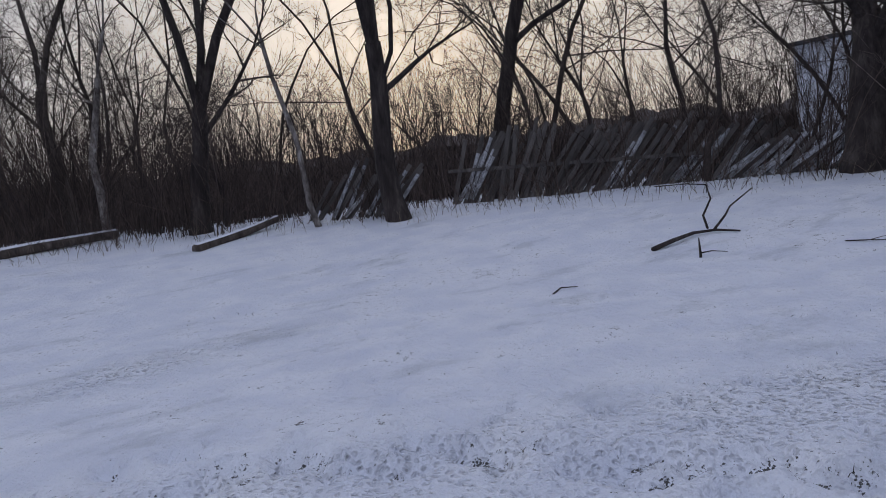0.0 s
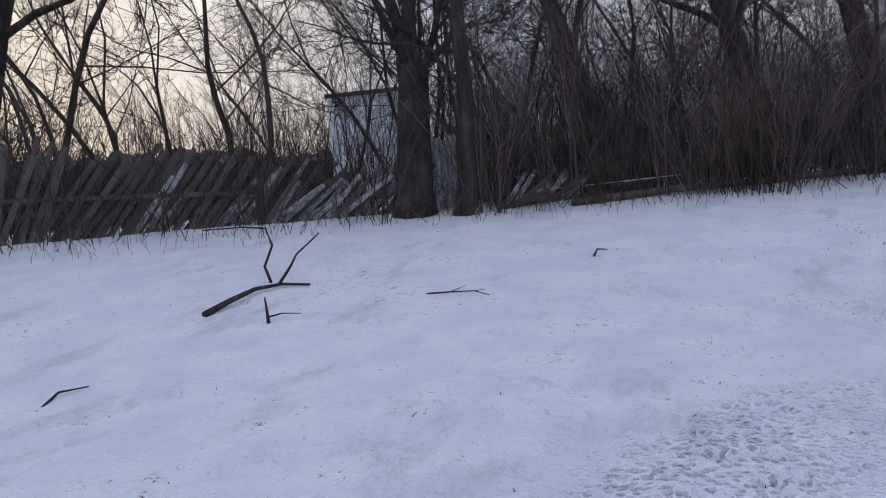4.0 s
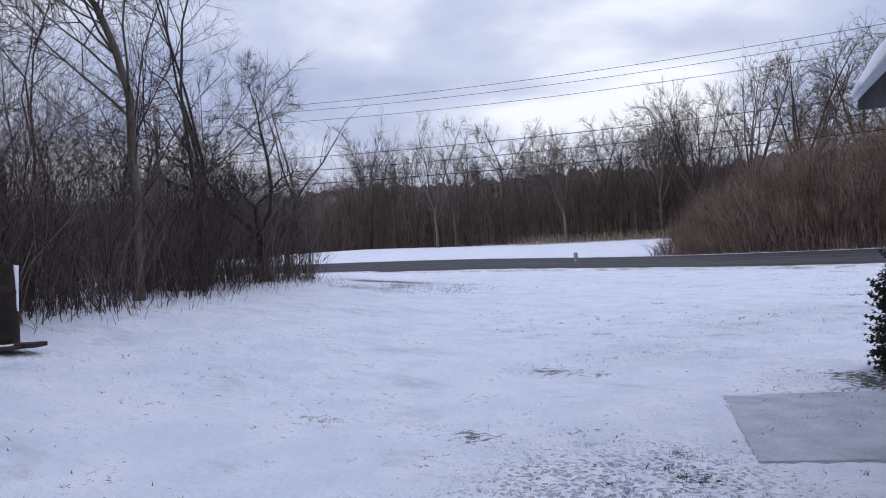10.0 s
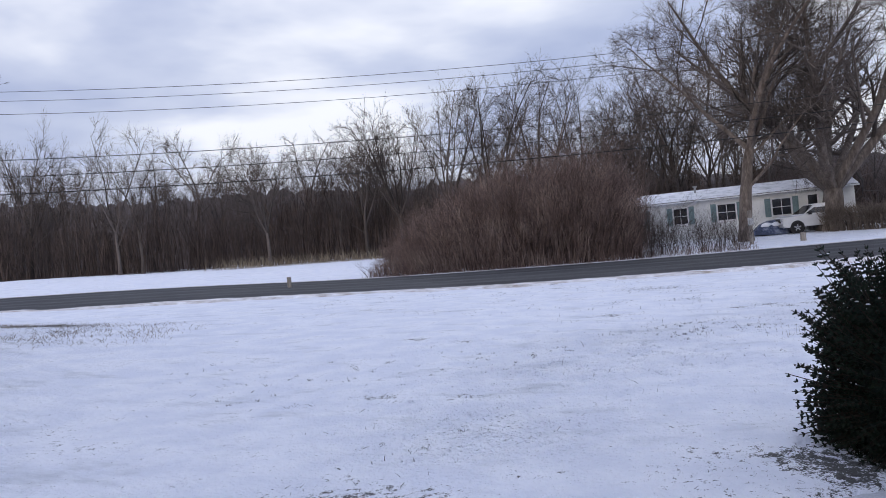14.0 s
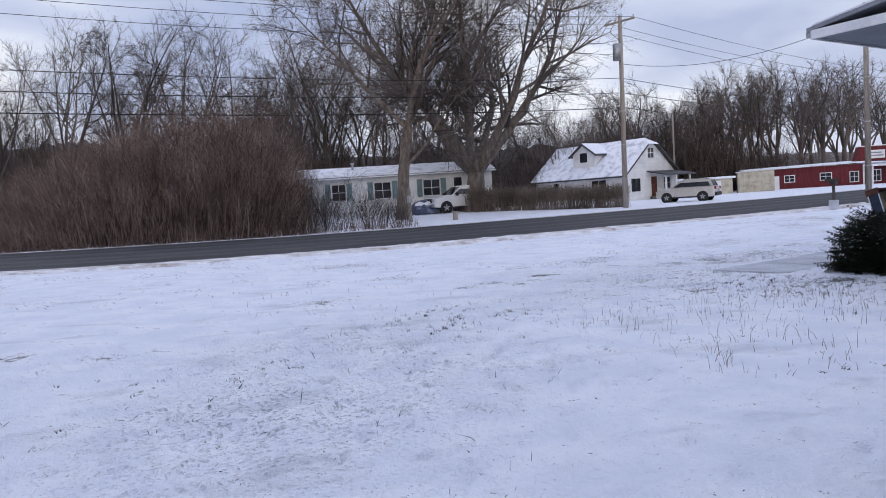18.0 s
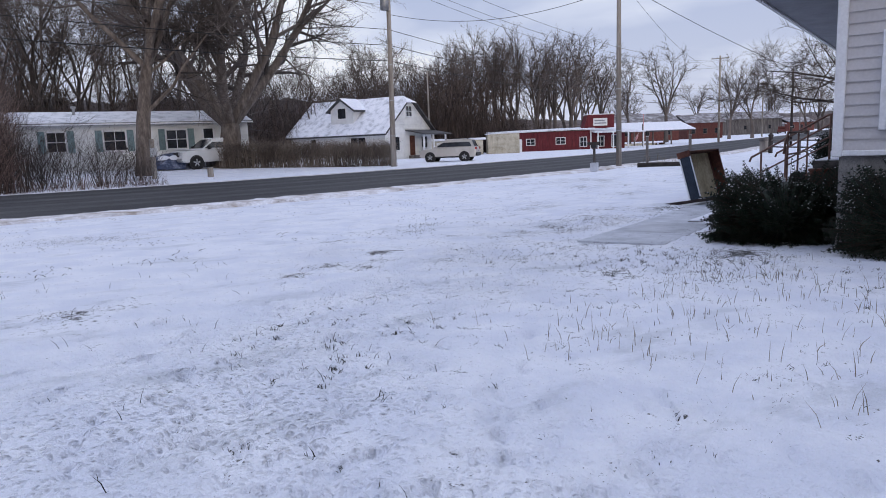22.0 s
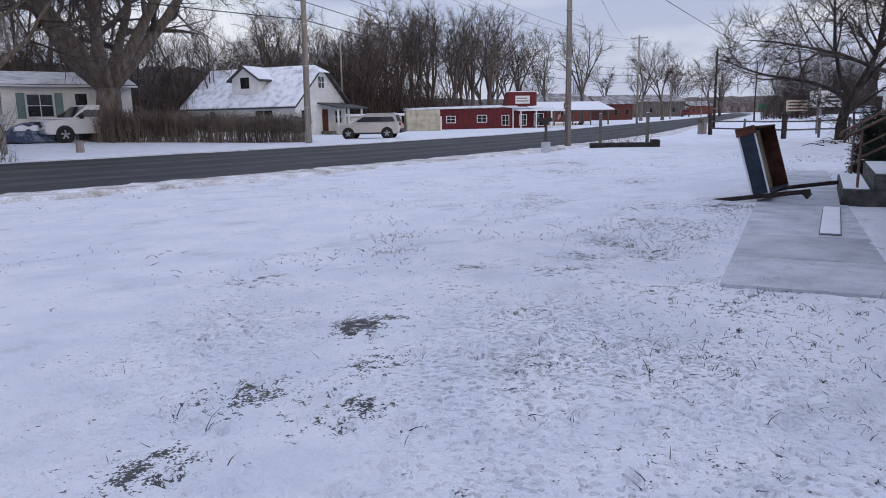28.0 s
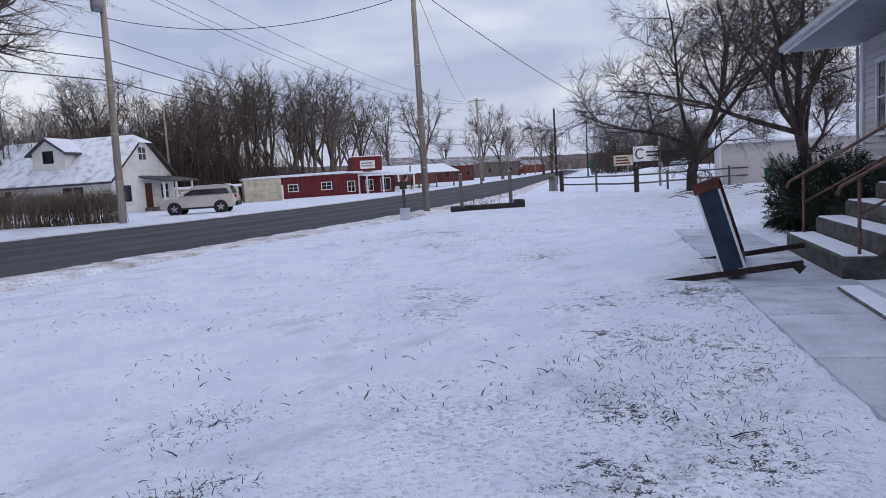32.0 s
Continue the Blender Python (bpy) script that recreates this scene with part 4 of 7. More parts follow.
tree("tree", "young grey tree with a crooked stem", (8.6, -23.5), 16, 11, 0.15, BARK, fork=0.35, leaders=2, kids=(2, 5, 5, 3), lean=(0.22, 0.05))
tree("tree", "thick grey tree forking into heavy limbs", (-3.5, -10.6), 17, 12, 0.29, BARKD, fork=0.24, leaders=3, kids=(3, 8, 6, 5), crook=0.10, fine=2, fw=.006)
tree("tree", "broken old tree with a pale torn scar", (-3.5, -9.7), 18, 8, 0.135, BARKD, fork=0.45, leaders=2, kids=(1, 4, 4, 3), lean=(-0.04, 0.06))
tree("tree", "straight dark tree standing in the brush", (-8.2, -4.6), 19, 13, 0.22, BARKD, fork=0.45, leaders=2, kids=(5, 8, 6, 5), fine=2, fw=.006)
tree("tree", "straight dark tree standing in the brush", (-9.0, -2.9), 20, 13, 0.20, BARKD, fork=0.55, leaders=2, kids=(5, 8, 6, 5), fine=2, fw=.006)
tree("tree", "old tree leaning far over in the brush", (-7.0, -7.4), 21, 12, 0.20, BARKD, fork=0.45, leaders=2, kids=(2, 5, 5, 3), lean=(-0.15, -0.55))
tree("tree", "slim straight tree with upswept branches", (-9.3, 3.15), 22, 9.5, 0.075, BARK, fork=0.62, leaders=1, kids=(9, 9, 5, 4), spread=45, lean=(-0.02, 0.03), fine=3, fw=.008)
tree("tree", "tangled dark apple tree with crooked limbs", (-12.2, 8.6), 23, 5.6, 0.13, BARKD, fork=0.25, leaders=4, kids=(0, 9, 8, 6), spread=50, wig=0.17, crook=0.18, fine=4, fw=.006, fl=(.12, .4))
tree("tree", "pale young tree with few upright branches", (-14.8, 11.8), 24, 6.6, 0.08, BARK, fork=0.4, leaders=3, kids=(2, 4, 3, 2), spread=30)
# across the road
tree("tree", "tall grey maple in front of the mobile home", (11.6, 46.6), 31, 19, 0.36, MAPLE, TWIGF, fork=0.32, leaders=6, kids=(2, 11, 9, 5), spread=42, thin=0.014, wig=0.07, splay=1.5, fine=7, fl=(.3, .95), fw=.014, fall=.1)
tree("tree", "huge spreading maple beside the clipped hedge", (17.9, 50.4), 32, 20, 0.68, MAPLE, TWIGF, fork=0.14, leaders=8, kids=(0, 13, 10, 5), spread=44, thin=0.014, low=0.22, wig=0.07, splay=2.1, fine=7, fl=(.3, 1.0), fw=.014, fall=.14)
tree("tree", "dark leaning tree beyond the rail fence", (45.0, 21.4), 33, 11, 0.25, BARKD, fork=0.22, leaders=6, kids=(2, 11, 9, 6), spread=48, crook=0.25, thin=0.012, lean=(-0.2, 0.12), splay=1.6, fine=4, fl=(.2, .7), fw=.009)
tree("tree", "broad bare tree beside the garage", (34.0, 15.2), 34, 9.5, 0.21, BARKD, fork=0.26, leaders=6, kids=(2, 11, 9, 6), spread=48, crook=0.2, thin=0.010, lean=(-0.12, 0.1), splay=1.8, fine=4, fl=(.2, .7), fw=.007)
rf = random.Random(77)
VAR = [grow_tree(100 + i, 17, 0.19, fork=rf.uniform(.3, .5), leaders=rf.choice((2, 3)), kids=(2, 9, 7), spread=36, thin=0.020, wig=0.08, seg=(4, 4, 2, 1, 1), fine=7, fl=(.4, 1.3), fw=.020) for i in range(5)]
VARB = [grow_tree(120 + i, 10, 0.05, fork=rf.uniform(.25, .5), leaders=rf.choice((1, 2, 3)), kids=(3, 8, 7), spread=40, wig=.15, thin=0.007, seg=(5, 4, 2, 1, 1), fine=4, fl=(.2, .75), fw=.006) for i in range(5)]
VARC = [grow_tree(160 + i, 10, 0.09, fork=rf.uniform(.2, .4), leaders=3, kids=(2, 7, 5), spread=40, wig=.12, thin=0.016, seg=(3, 3, 2, 1, 1), fine=4, fl=(.3, .9), fw=.016) for i in range(4)]
VARR = [grow_tree(140 + i, 14.5, 0.28, fork=.30, leaders=5, kids=(0, 9, 8), spread=38, thin=0.026, wig=0.07, seg=(4, 4, 2, 1, 1), splay=1.12, fine=8, fl=(.4, 1.1), fw=.020) for i in range(3)]
VARM = [grow_tree(180 + i, 17, 0.24, fork=.27, leaders=7, kids=(1, 9, 8), spread=42, thin=0.020, wig=0.07, seg=(4, 4, 2, 1, 1), splay=1.3, fine=8, fl=(.4, 1.1), fw=.018) for i in range(3)]


def scatter(n, seed, x0, x1, y0, y1, s0, s1, keep=lambda x, y: True):
    g = random.Random(seed)
    out = []
    while len(out) < n:
        x, y = g.uniform(x0, x1), g.uniform(y0, y1)
        if keep(x, y):
            out.append((x, y, g.uniform(s0, s1)))
    return out


bw = [(x, y, random.Random(int(x * 1e4)).uniform(.7, 1.25)) for x, y in along(BACK[:44], 140, 5, 1.0, 18)]
bw += [(x, y, s) for x, y, s in scatter(16, 15, -15, -4.5, -15, -4, .8, 1.3, lambda x, y: x < -5.2 - .33 * (y + 8) and y > -12 - .2 * x * 0)]
woods("back_woods", "dense bare woods behind the lawn", bw, VARB, TWIG, 3)
nw = [(x, y, s) for x, y, s in scatter(120, 6, -100, 12, 60, 108, .68, 1.0, lambda x, y: y > 72 + 0.1 * x + 8 * math.sin(x * .15) and not (x > -14 and y < 84))]
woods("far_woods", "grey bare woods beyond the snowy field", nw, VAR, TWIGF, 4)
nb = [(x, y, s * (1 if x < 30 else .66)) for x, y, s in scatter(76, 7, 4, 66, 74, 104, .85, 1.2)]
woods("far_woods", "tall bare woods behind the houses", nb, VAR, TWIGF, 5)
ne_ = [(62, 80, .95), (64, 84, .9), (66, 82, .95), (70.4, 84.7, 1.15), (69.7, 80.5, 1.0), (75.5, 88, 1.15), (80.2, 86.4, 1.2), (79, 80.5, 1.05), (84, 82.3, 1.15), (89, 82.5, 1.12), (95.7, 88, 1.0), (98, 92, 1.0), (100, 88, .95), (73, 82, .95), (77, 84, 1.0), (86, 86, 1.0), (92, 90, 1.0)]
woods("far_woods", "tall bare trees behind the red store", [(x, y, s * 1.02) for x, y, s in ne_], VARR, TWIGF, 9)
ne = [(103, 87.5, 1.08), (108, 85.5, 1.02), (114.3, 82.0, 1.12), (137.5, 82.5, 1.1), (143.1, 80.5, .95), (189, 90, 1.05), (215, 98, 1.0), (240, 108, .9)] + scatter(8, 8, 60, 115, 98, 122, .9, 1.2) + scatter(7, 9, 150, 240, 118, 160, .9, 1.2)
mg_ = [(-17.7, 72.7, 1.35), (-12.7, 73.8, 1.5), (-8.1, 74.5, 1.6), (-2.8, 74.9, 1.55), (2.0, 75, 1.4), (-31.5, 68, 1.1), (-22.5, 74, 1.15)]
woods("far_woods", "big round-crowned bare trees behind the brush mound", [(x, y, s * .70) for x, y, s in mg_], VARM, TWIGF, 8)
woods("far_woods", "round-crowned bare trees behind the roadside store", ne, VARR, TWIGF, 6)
se = scatter(130, 10, 62, 190, -14, 44, .6, 1.15, lambda x, y: y < 20 + .10 * x and y > -18 + .14 * x)
woods("far_woods", "dark bare trees behind the far billboards", se, VARC, TWIG, 7)

# undergrowth
g_ = np.random.default_rng(12)
def clumps(c, n, s):
    """n stems round each of the places c, and how each one leans away from its clump."""
    o = g_.normal(0, 1, (len(c) * n, 2))
    return np.repeat(c, n, 0) + o * s, o * .23


p1, l1 = clumps(along(BACK[:46], 520, 21, 0.2, 10.0), 10, .16)
brush("back_thicket", "dense dark brush along the lawn's edge", p1, g_.uniform(1.0, 4.3, len(p1)), BRUSH, 22, r=0.009, lean=.24, outward=l1)
p2, l2 = clumps(along(BACK[:20], 370, 23, 0.1, 7.0), 11, .15)
brush("side_thicket", "brown saplings and brambles beside the drums", p2, g_.uniform(1.2, 3.9, len(p2)), SIDEBRUSH, 24, r=0.009, lean=.26, outward=l2)
p4 = along(BACK[:46], 2300, 33, -0.1, 1.6)
brush("low_brambles", "low arching brambles along the lawn's edge", p4, g_.uniform(.25, 1.25, len(p4)), BRUSH, 34, r=0.006, lean=.75, subs=4, twigs=2)
p5, l5 = clumps(along(BACK[14:46], 330, 37, 7, 24), 11, .25)
k5 = ~((p5[:, 0] < -4.5) & (p5[:, 1] < -12.5))
p5, l5 = p5[k5], l5[k5]
brush("deep_thicket", "tall dark brush deep in the back woods", p5, g_.uniform(2.2, 4.8, len(p5)), BRUSH, 38, r=0.014, lean=.16, outward=l5, subs=7, twigs=2)
n_ = 2600
rx_ = g_.uniform(-45, 75, n_)
brush("ridge_thicket", "dark brush on the rise behind the lawn", np.stack([rx_, -34 - g_.uniform(0, 16, n_) + .004 * (rx_ - 15) ** 2], 1), g_.uniform(4.0, 8.0, n_), BRUSH, 35, r=0.03, lean=.16, subs=7, twigs=2)
p3 = along(BACK[:46], 1100, 25, -0.7, 0.6)
brush("dry_stalks", "dry weed stalks at the snow's edge", p3, g_.uniform(.08, .42, len(p3)), DRYGRASS, 26, r=0.004, lean=.3, subs=2, twigs=0)
n_ = 3000
bx = g_.uniform(-10.4, 4.5, n_)
dy = g_.uniform(0, 10, n_)
by = np.interp(bx, ROADL[:, 0], ROADL[:, 1]) + ROADW + 1.3 + dy
hh = np.interp(bx, [-11, -9.5, -8, -6.5, -3.6, -1.1, 1.4, 2.8, 4.0, 4.7], [1.2, 2.6, 3.7, 4.6, 6.0, 6.8, 6.9, 6.0, 4.2, 2.4]) * np.clip(np.interp(dy, [0, 1, 2.5, 5, 8, 10], [.34, .52, .76, 1.0, .98, .8]), 0, 1) * g_.uniform(.78, 1.0, n_)
brush("roadside_thicket", "huge rounded mound of reddish-brown brush by the road", np.stack([bx, by], 1), hh, REDBRUSH, 27, r=0.027, lean=.13,
      outward=np.stack([(bx + 2.5) * .035, -.30 + dy * .05], 1), subs=8, twigs=3, low=.2)
n_ = 1300
lx = np.where(g_.uniform(0, 1, n_) < .75, g_.uniform(-10.8, 3.8, n_), g_.uniform(3.8, 10.5, n_))
brush("verge_weeds", "dead weeds and low shoots along the road's far verge", np.stack([lx, np.interp(lx, ROADL[:, 0], ROADL[:, 1]) + ROADW + g_.uniform(.9, 3.2, n_)], 1), g_.uniform(.3, 1.1, n_) * np.where(lx > 3.5, .6, 1), REDBRUSH, 36, r=0.010, lean=.5, subs=5, twigs=1, low=.05)
sx = np.array([4.4, 5.0, 4.6, 5.3, 6.1, 6.6, 7.4, 8.3, 8.9, 9.7, 10.4, 4.2, 5.8, 7.9])
sc_ = np.stack([sx, np.interp(sx, ROADL[:, 0], ROADL[:, 1]) + ROADW + g_.uniform(2.2, 6.5, len(sx))], 1)
sp_, sl_ = clumps(sc_, 26, .22)
brush("garden_shrubs", "thin bare arching shrubs in front of the mobile home", sp_, np.repeat(np.interp(sx, [3, 6, 10.4], [3.4, 2.8, 2.0]), 26) * g_.uniform(.6, 1.05, len(sp_)), TWIG, 28, r=0.012, lean=.18, outward=sl_ * 1.3, subs=6, twigs=5)
n_ = 6000
fx, fy = g_.uniform(-110, 10, n_), g_.uniform(0, 1, n_)
yb = np.interp(fx, [-110, -60, -38, -20, -8, 10], [52, 60, 68, 74, 66, 70])
brush("field_edge_thicket", "brown undergrowth along the far woods", np.stack([fx, yb + fy * 14], 1), g_.uniform(3.2, 9.0, n_) * (.55 + 1.1 * vnoise(fx / 5.0, fy * 3, 51)), BRUSH, 29, r=0.03, lean=.12, subs=5, twigs=0)
n_ = 2600
hx = g_.uniform(8, 75, n_)
brush("yard_edge_thicket", "brown undergrowth behind the houses", np.stack([hx, 74 + g_.uniform(0, 14, n_)], 1), g_.uniform(4, 9, n_) * (.6 + .8 * vnoise(hx / 4.0, hx * 0, 52)), BRUSH, 30, r=0.05, lean=.12, subs=7, twigs=3)
n_ = 700
tx = g_.uniform(-34, -16, n_)
brush("field_grass", "pale dry grass clumps at the field's edge", np.stack([tx, 62 + (tx + 34) * .35 + g_.normal(0, 1.5, n_)], 1), g_.uniform(.4, 1.3, n_), DRYGRASS, 31, r=0.02, lean=.35, subs=3, twigs=0)


sf = [(x, y, s) for x, y, s in scatter(80, 17, 150, 225, 36, 84, 1.0, 1.5, lambda x, y: .17 * x + 14 < y < .34 * x + 9)]
woods("far_woods", "dark bare trees at the bend far down the road", sf, VARC, TWIG, 13)
n_ = 900
ex = g_.uniform(150, 225, n_)
brush("far_undergrowth", "dark undergrowth at the bend far down the road", np.stack([ex, (.17 + .17 * g_.uniform(0, 1, n_)) * ex + 12], 1), g_.uniform(2.5, 6.5, n_), BRUSH, 40, r=0.07, lean=.14, subs=6, twigs=2)
n_ = 1500
ex = g_.uniform(66, 200, n_)
brush("far_undergrowth", "dark undergrowth below the trees beyond the rail fence", np.stack([ex, g_.uniform(-14, 18, n_) + .10 * ex], 1), g_.uniform(1.5, 4.5, n_), BRUSH, 39, r=0.04, lean=.14, subs=6, twigs=3)


# clipped hedge across the road
def clipped_hedge():
    ob = thing("clipped_hedge", "long flat-topped clipped hedge, bare and brown", "hedge", (0, 0, 0))
    for k in range(11):
        n = 130
        t = (k + g_.uniform(0, 1, n)) / 11
        xy = np.stack([17.2 + 11.2 * t, 49.2 - 2.4 * t], 1) + g_.normal(0, .26, (n, 2))
        brush("hedge_bush", "", xy, g_.uniform(1.38, 1.62, n), HEDGEM, 41 + k, r=0.016, lean=.10, subs=9, twigs=3, parent=ob, low=.35)


clipped_hedge()


# far wooded hills
def hills(name, label, pts, h0, h1, depth, seed, rag=1.0):
    L = catmull(np.array(pts, float), 70)
    k = np.arange(len(L))
    top = h0 + (h1 - h0) * vnoise(k / 21.0, k * 0 + .5, seed) + rag * 1.8 * (vnoise(k / 2.7, k * 0 + .5, seed + 1) - .5) + rag * 2.0 * (vnoise(k / .6, k * 0 + .5, seed + 2) - .5)
    T = np.gradient(L, axis=0); T /= np.linalg.norm(T, axis=1, keepdims=True)
    Nn = np.stack([-T[:, 1], T[:, 0]], 1)
    rows = []
    for f, o in ((0, 0), (.55, .05), (.85, .22), (1.0, .5), (.75, 1)):
        q = L + Nn * depth * o
        rows.append(np.concatenate([q, (gz(q[:, 0], q[:, 1]) - .5 + top * f)[:, None]], 1))
    V = np.stack(rows, 1)
    n, c = V.shape[:2]
    i = (np.arange(n - 1)[:, None] * c + np.arange(c - 1)).ravel()
    single(name, quads(name, V, np.stack([i, i + 1, i + c + 1, i + c], -1)[:, ::-1], HILL), HILL, label, "backdrop", kind="structure")


hills("backdrop", "dark wooded rise behind the field", [(-190, -20), (-130, 40), (-95, 78), (-50, 100), (-8, 112)], 11.5, 13.5, 20, 3, 1.0)
hills("backdrop", "dark wooded rise behind the houses", [(-8, 112.5), (40, 112), (80, 120), (125, 150)], 9.0, 11.5, 20, 4, .8)
hills("backdrop", "distant wooded hill on the skyline", [(-420, 60), (-260, 240), (-60, 330), (140, 360), (330, 300), (480, 230), (560, 90), (500, -60)], 9, 15, 60, 5, .5)
hills("backdrop", "low dark woods behind the back lawn", [(-190, -20), (-60, -26), (-34, -44), (0, -62), (40, -66), (90, -40), (150, -20), (230, 0), (360, 30)], 4.0, 5.2, 14, 8, .5)


# ---- our house: corner, porch roof, steps, yews ----
HO, HA, HL = (9.95, 9.9), 15.5, 14.1      # corner, turn and length of the house


def hw(x, y):
    """House coordinates to the world's."""
    a = radians(HA)
    return HO[0] + x * math.cos(a) - y * math.sin(a), HO[1] + x * math.sin(a) + y * math.cos(a)


def window(parent, x, y, z, w, h, face, trim=TRIMW, panes=(1, 2), name="window", d=0.05):
    """A window in a wall; face 'y-', 'y+', 'x-' or 'x+' is the way it looks. x, y, z: middle of its foot."""
    rot = {"y-": 0, "x+": 90, "y+": 180, "x-": 270}[face]
    ob = new(name)
    ob.parent = parent
    ob.matrix_basis = pose(x, y, z, 0, 0, rot)
    t = 0.08
    fr = Geo().box(-w / 2 - t, -d, -t, -w / 2, 0.02, h + t, .008).box(w / 2, -d, -t, w / 2 + t, 0.02, h + t, .008)
    fr.box(-w / 2, -d, h, w / 2, 0.02, h + t, .008).box(-w / 2, -d - .03, -t, w / 2, 0.02, 0, .008)
    nx, nz = panes
    for i in range(1, nx):
        fr.box(-w / 2 + w * i / nx - .02, -d * .8, 0, -w / 2 + w * i / nx + .02, 0.02, h)
    for i in range(1, nz):
        fr.box(-w / 2, -d * .7, h * i / nz - .02, w / 2, 0.02, h * i / nz + .02)
    fo = part("window_frame", fr, trim, ob)
    for i in range(nx):
        for j in range(nz):
            part("pane", Geo().box(-w / 2 + w * i / nx + .02, -.012, h * j / nz + .02, -w / 2 + w * (i + 1) / nx - .02, 0.005, h * (j + 1) / nz - .02), GLASS, ob)
    return ob


def our_house():
    h = thing("house", "pale-sided house with a wide grey soffit and snowy roof", "house", (*HO, 0), HA)
    part("foundation", Geo().box(0.06, -7.9, -0.6, HL, -0.06, 1.06), FOUND, h, "grey foundation wall")
    part("wall", Geo().box(0.05, -7.95, 1.06, HL, -0.05, 3.62), PALE, h)
    for x0, x1 in ((-0.02, 0.14), (HL - .12, HL + .04)):
        part("corner_trim", Geo().box(x0, -0.10, 0.98, x1, 0.02, 3.5, .01), TRIMW, h, "white corner board")
    part("drip_edge", Geo().box(-0.05, -8.0, 0.99, 0.06, -0.10, 1.06, .01).box(0.14, -0.06, 0.99, HL - .12, 0.05, 1.06, .01), TRIMW, h)
    for i in range(18):
        z0 = 1.06 + i * 0.142
        part("clapboard", Geo().add([(0.048, -7.95, z0 + .15), (0.048, -0.10, z0 + .15), (0.018, -0.10, z0), (0.018, -7.95, z0), (0.05, -7.95, z0), (0.05, -.10, z0)],
                                    [(0, 1, 2, 3), (3, 2, 5, 4)]), PALE, h)
        part("clapboard", Geo().add([(0.14, -0.048, z0 + .15), (HL - .12, -0.048, z0 + .15), (HL - .12, -0.018, z0), (0.14, -0.018, z0), (0.14, -.05, z0), (HL - .12, -.05, z0)],
                                    [(1, 0, 3, 2), (2, 3, 4, 5)]), PALE, h)
    window(h, 0.02, -1.06, 1.38, 1.0, 1.05, "x-", panes=(1, 2))
    window(h, 3.4, -0.02, 1.75, 1.2, 1.35, "y+", panes=(2, 2))
    window(h, HL - 1.55, -0.02, 1.55, 1.0, 1.35, "y+", panes=(2, 2))
    part("front_door", Geo().box(7.4, -.04, 1.02, 8.35, 0.02, 3.05, .01), TRIMW, h, "white panelled front door")
    part("downspout", Geo().cyl((HL + .09, .05, .2), (HL + .09, .05, 3.4), .035, n=8), STEELG, h)
    part("soffit", Geo().box(-0.50, -0.05, 3.46, HL + .4, 1.40, 3.52), SOFFIT, h)
    part("fascia", Geo().box(-0.54, -0.1, 3.43, -0.50, 1.44, 3.57, .006).box(-0.50, 1.40, 3.43, HL + .4, 1.44, 3.57, .006), TRIMW, h)
    part("gutter", Geo().box(-0.52, 1.44, 3.47, HL + .4, 1.53, 3.57, .02), STEELG, h)
    part("roof", Geo().prism([(1.50, 3.55), (1.50, 3.61), (-3.2, 4.36), (-8.45, 3.61), (-8.45, 3.55), (-3.2, 4.29)], 0.28, HL + 1.3), SOFFIT, h).matrix_basis = pose(-.82, 0, 0, 0, 0, 90) @ Matrix.Diagonal((1, -1, 1, 1))
    part("roof_snow", Geo().prism([(1.44, 3.632), (1.39, 3.665), (-3.2, 4.41), (-8.3, 3.665), (-8.35, 3.632), (-3.2, 4.372)], 0.24, HL + 1.2), SNOW, h).matrix_basis = pose(-.75, 0, 0, 0, 0, 90) @ Matrix.Diagonal((1, -1, 1, 1))
    for x0, x1 in ((.05, .2), (HL - .2, HL)):
        part("gable_wall", Geo().prism([(-.05, 3.6), (-3.2, 4.27), (-7.95, 3.6)], x0, x1), PALE, h).matrix_basis = pose(0, 0, 0, 0, 0, 90) @ Matrix.Diagonal((1, -1, 1, 1))
    lt = new("wall_lamp"); lt.parent = h
    part("lamp_body", Geo().box(2.2, .02, 2.45, 2.36, .16, 2.52, .01).box(2.22, .04, 2.18, 2.34, .15, 2.45, .01), BLACKP, lt, "black lantern by the door")
    # low side wing with a little snowy canopy over the side slab
    wg = thing("house_wing", "low pale side wing with a snow-laden roof edge", "house", (9.87, 9.88, 0), 19.9)
    part("wall", Geo().box(-8.9, -8.6, -0.4, -0.1, -5.0, 2.3), PALE, wg)
    part("roof", Geo().prism([(-8.9, 2.28), (-4.7, 2.38), (-4.7, 2.46), (-8.9, 2.95)], 0, 9.6), ROOFD, wg).matrix_basis = pose(-9.4, 0, 0, 0, 0, 90) @ Matrix.Diagonal((1, -1, 1, 1))
    rings = []
    for i, (x, y0, zt) in enumerate(((-9.52, -5.2, 2.50), (-9.44, -4.72, 2.56), (-9.1, -4.60, 2.70), (-8.2, -4.58, 2.74), (-4, -4.6, 2.72), (-.2, -4.6, 2.7))):
        rings.append([(x, y0, 2.47), (x, y0 + .03, 2.53), (x, y0 - .10, zt), (x, y0 - .6, zt + .14), (x, -8.8, 3.1), (x, -8.8, 2.96)])
    part("roof_snow", Geo().loft(rings), SNOW, wg, "thick rounded snow on the eave", True)


our_house()


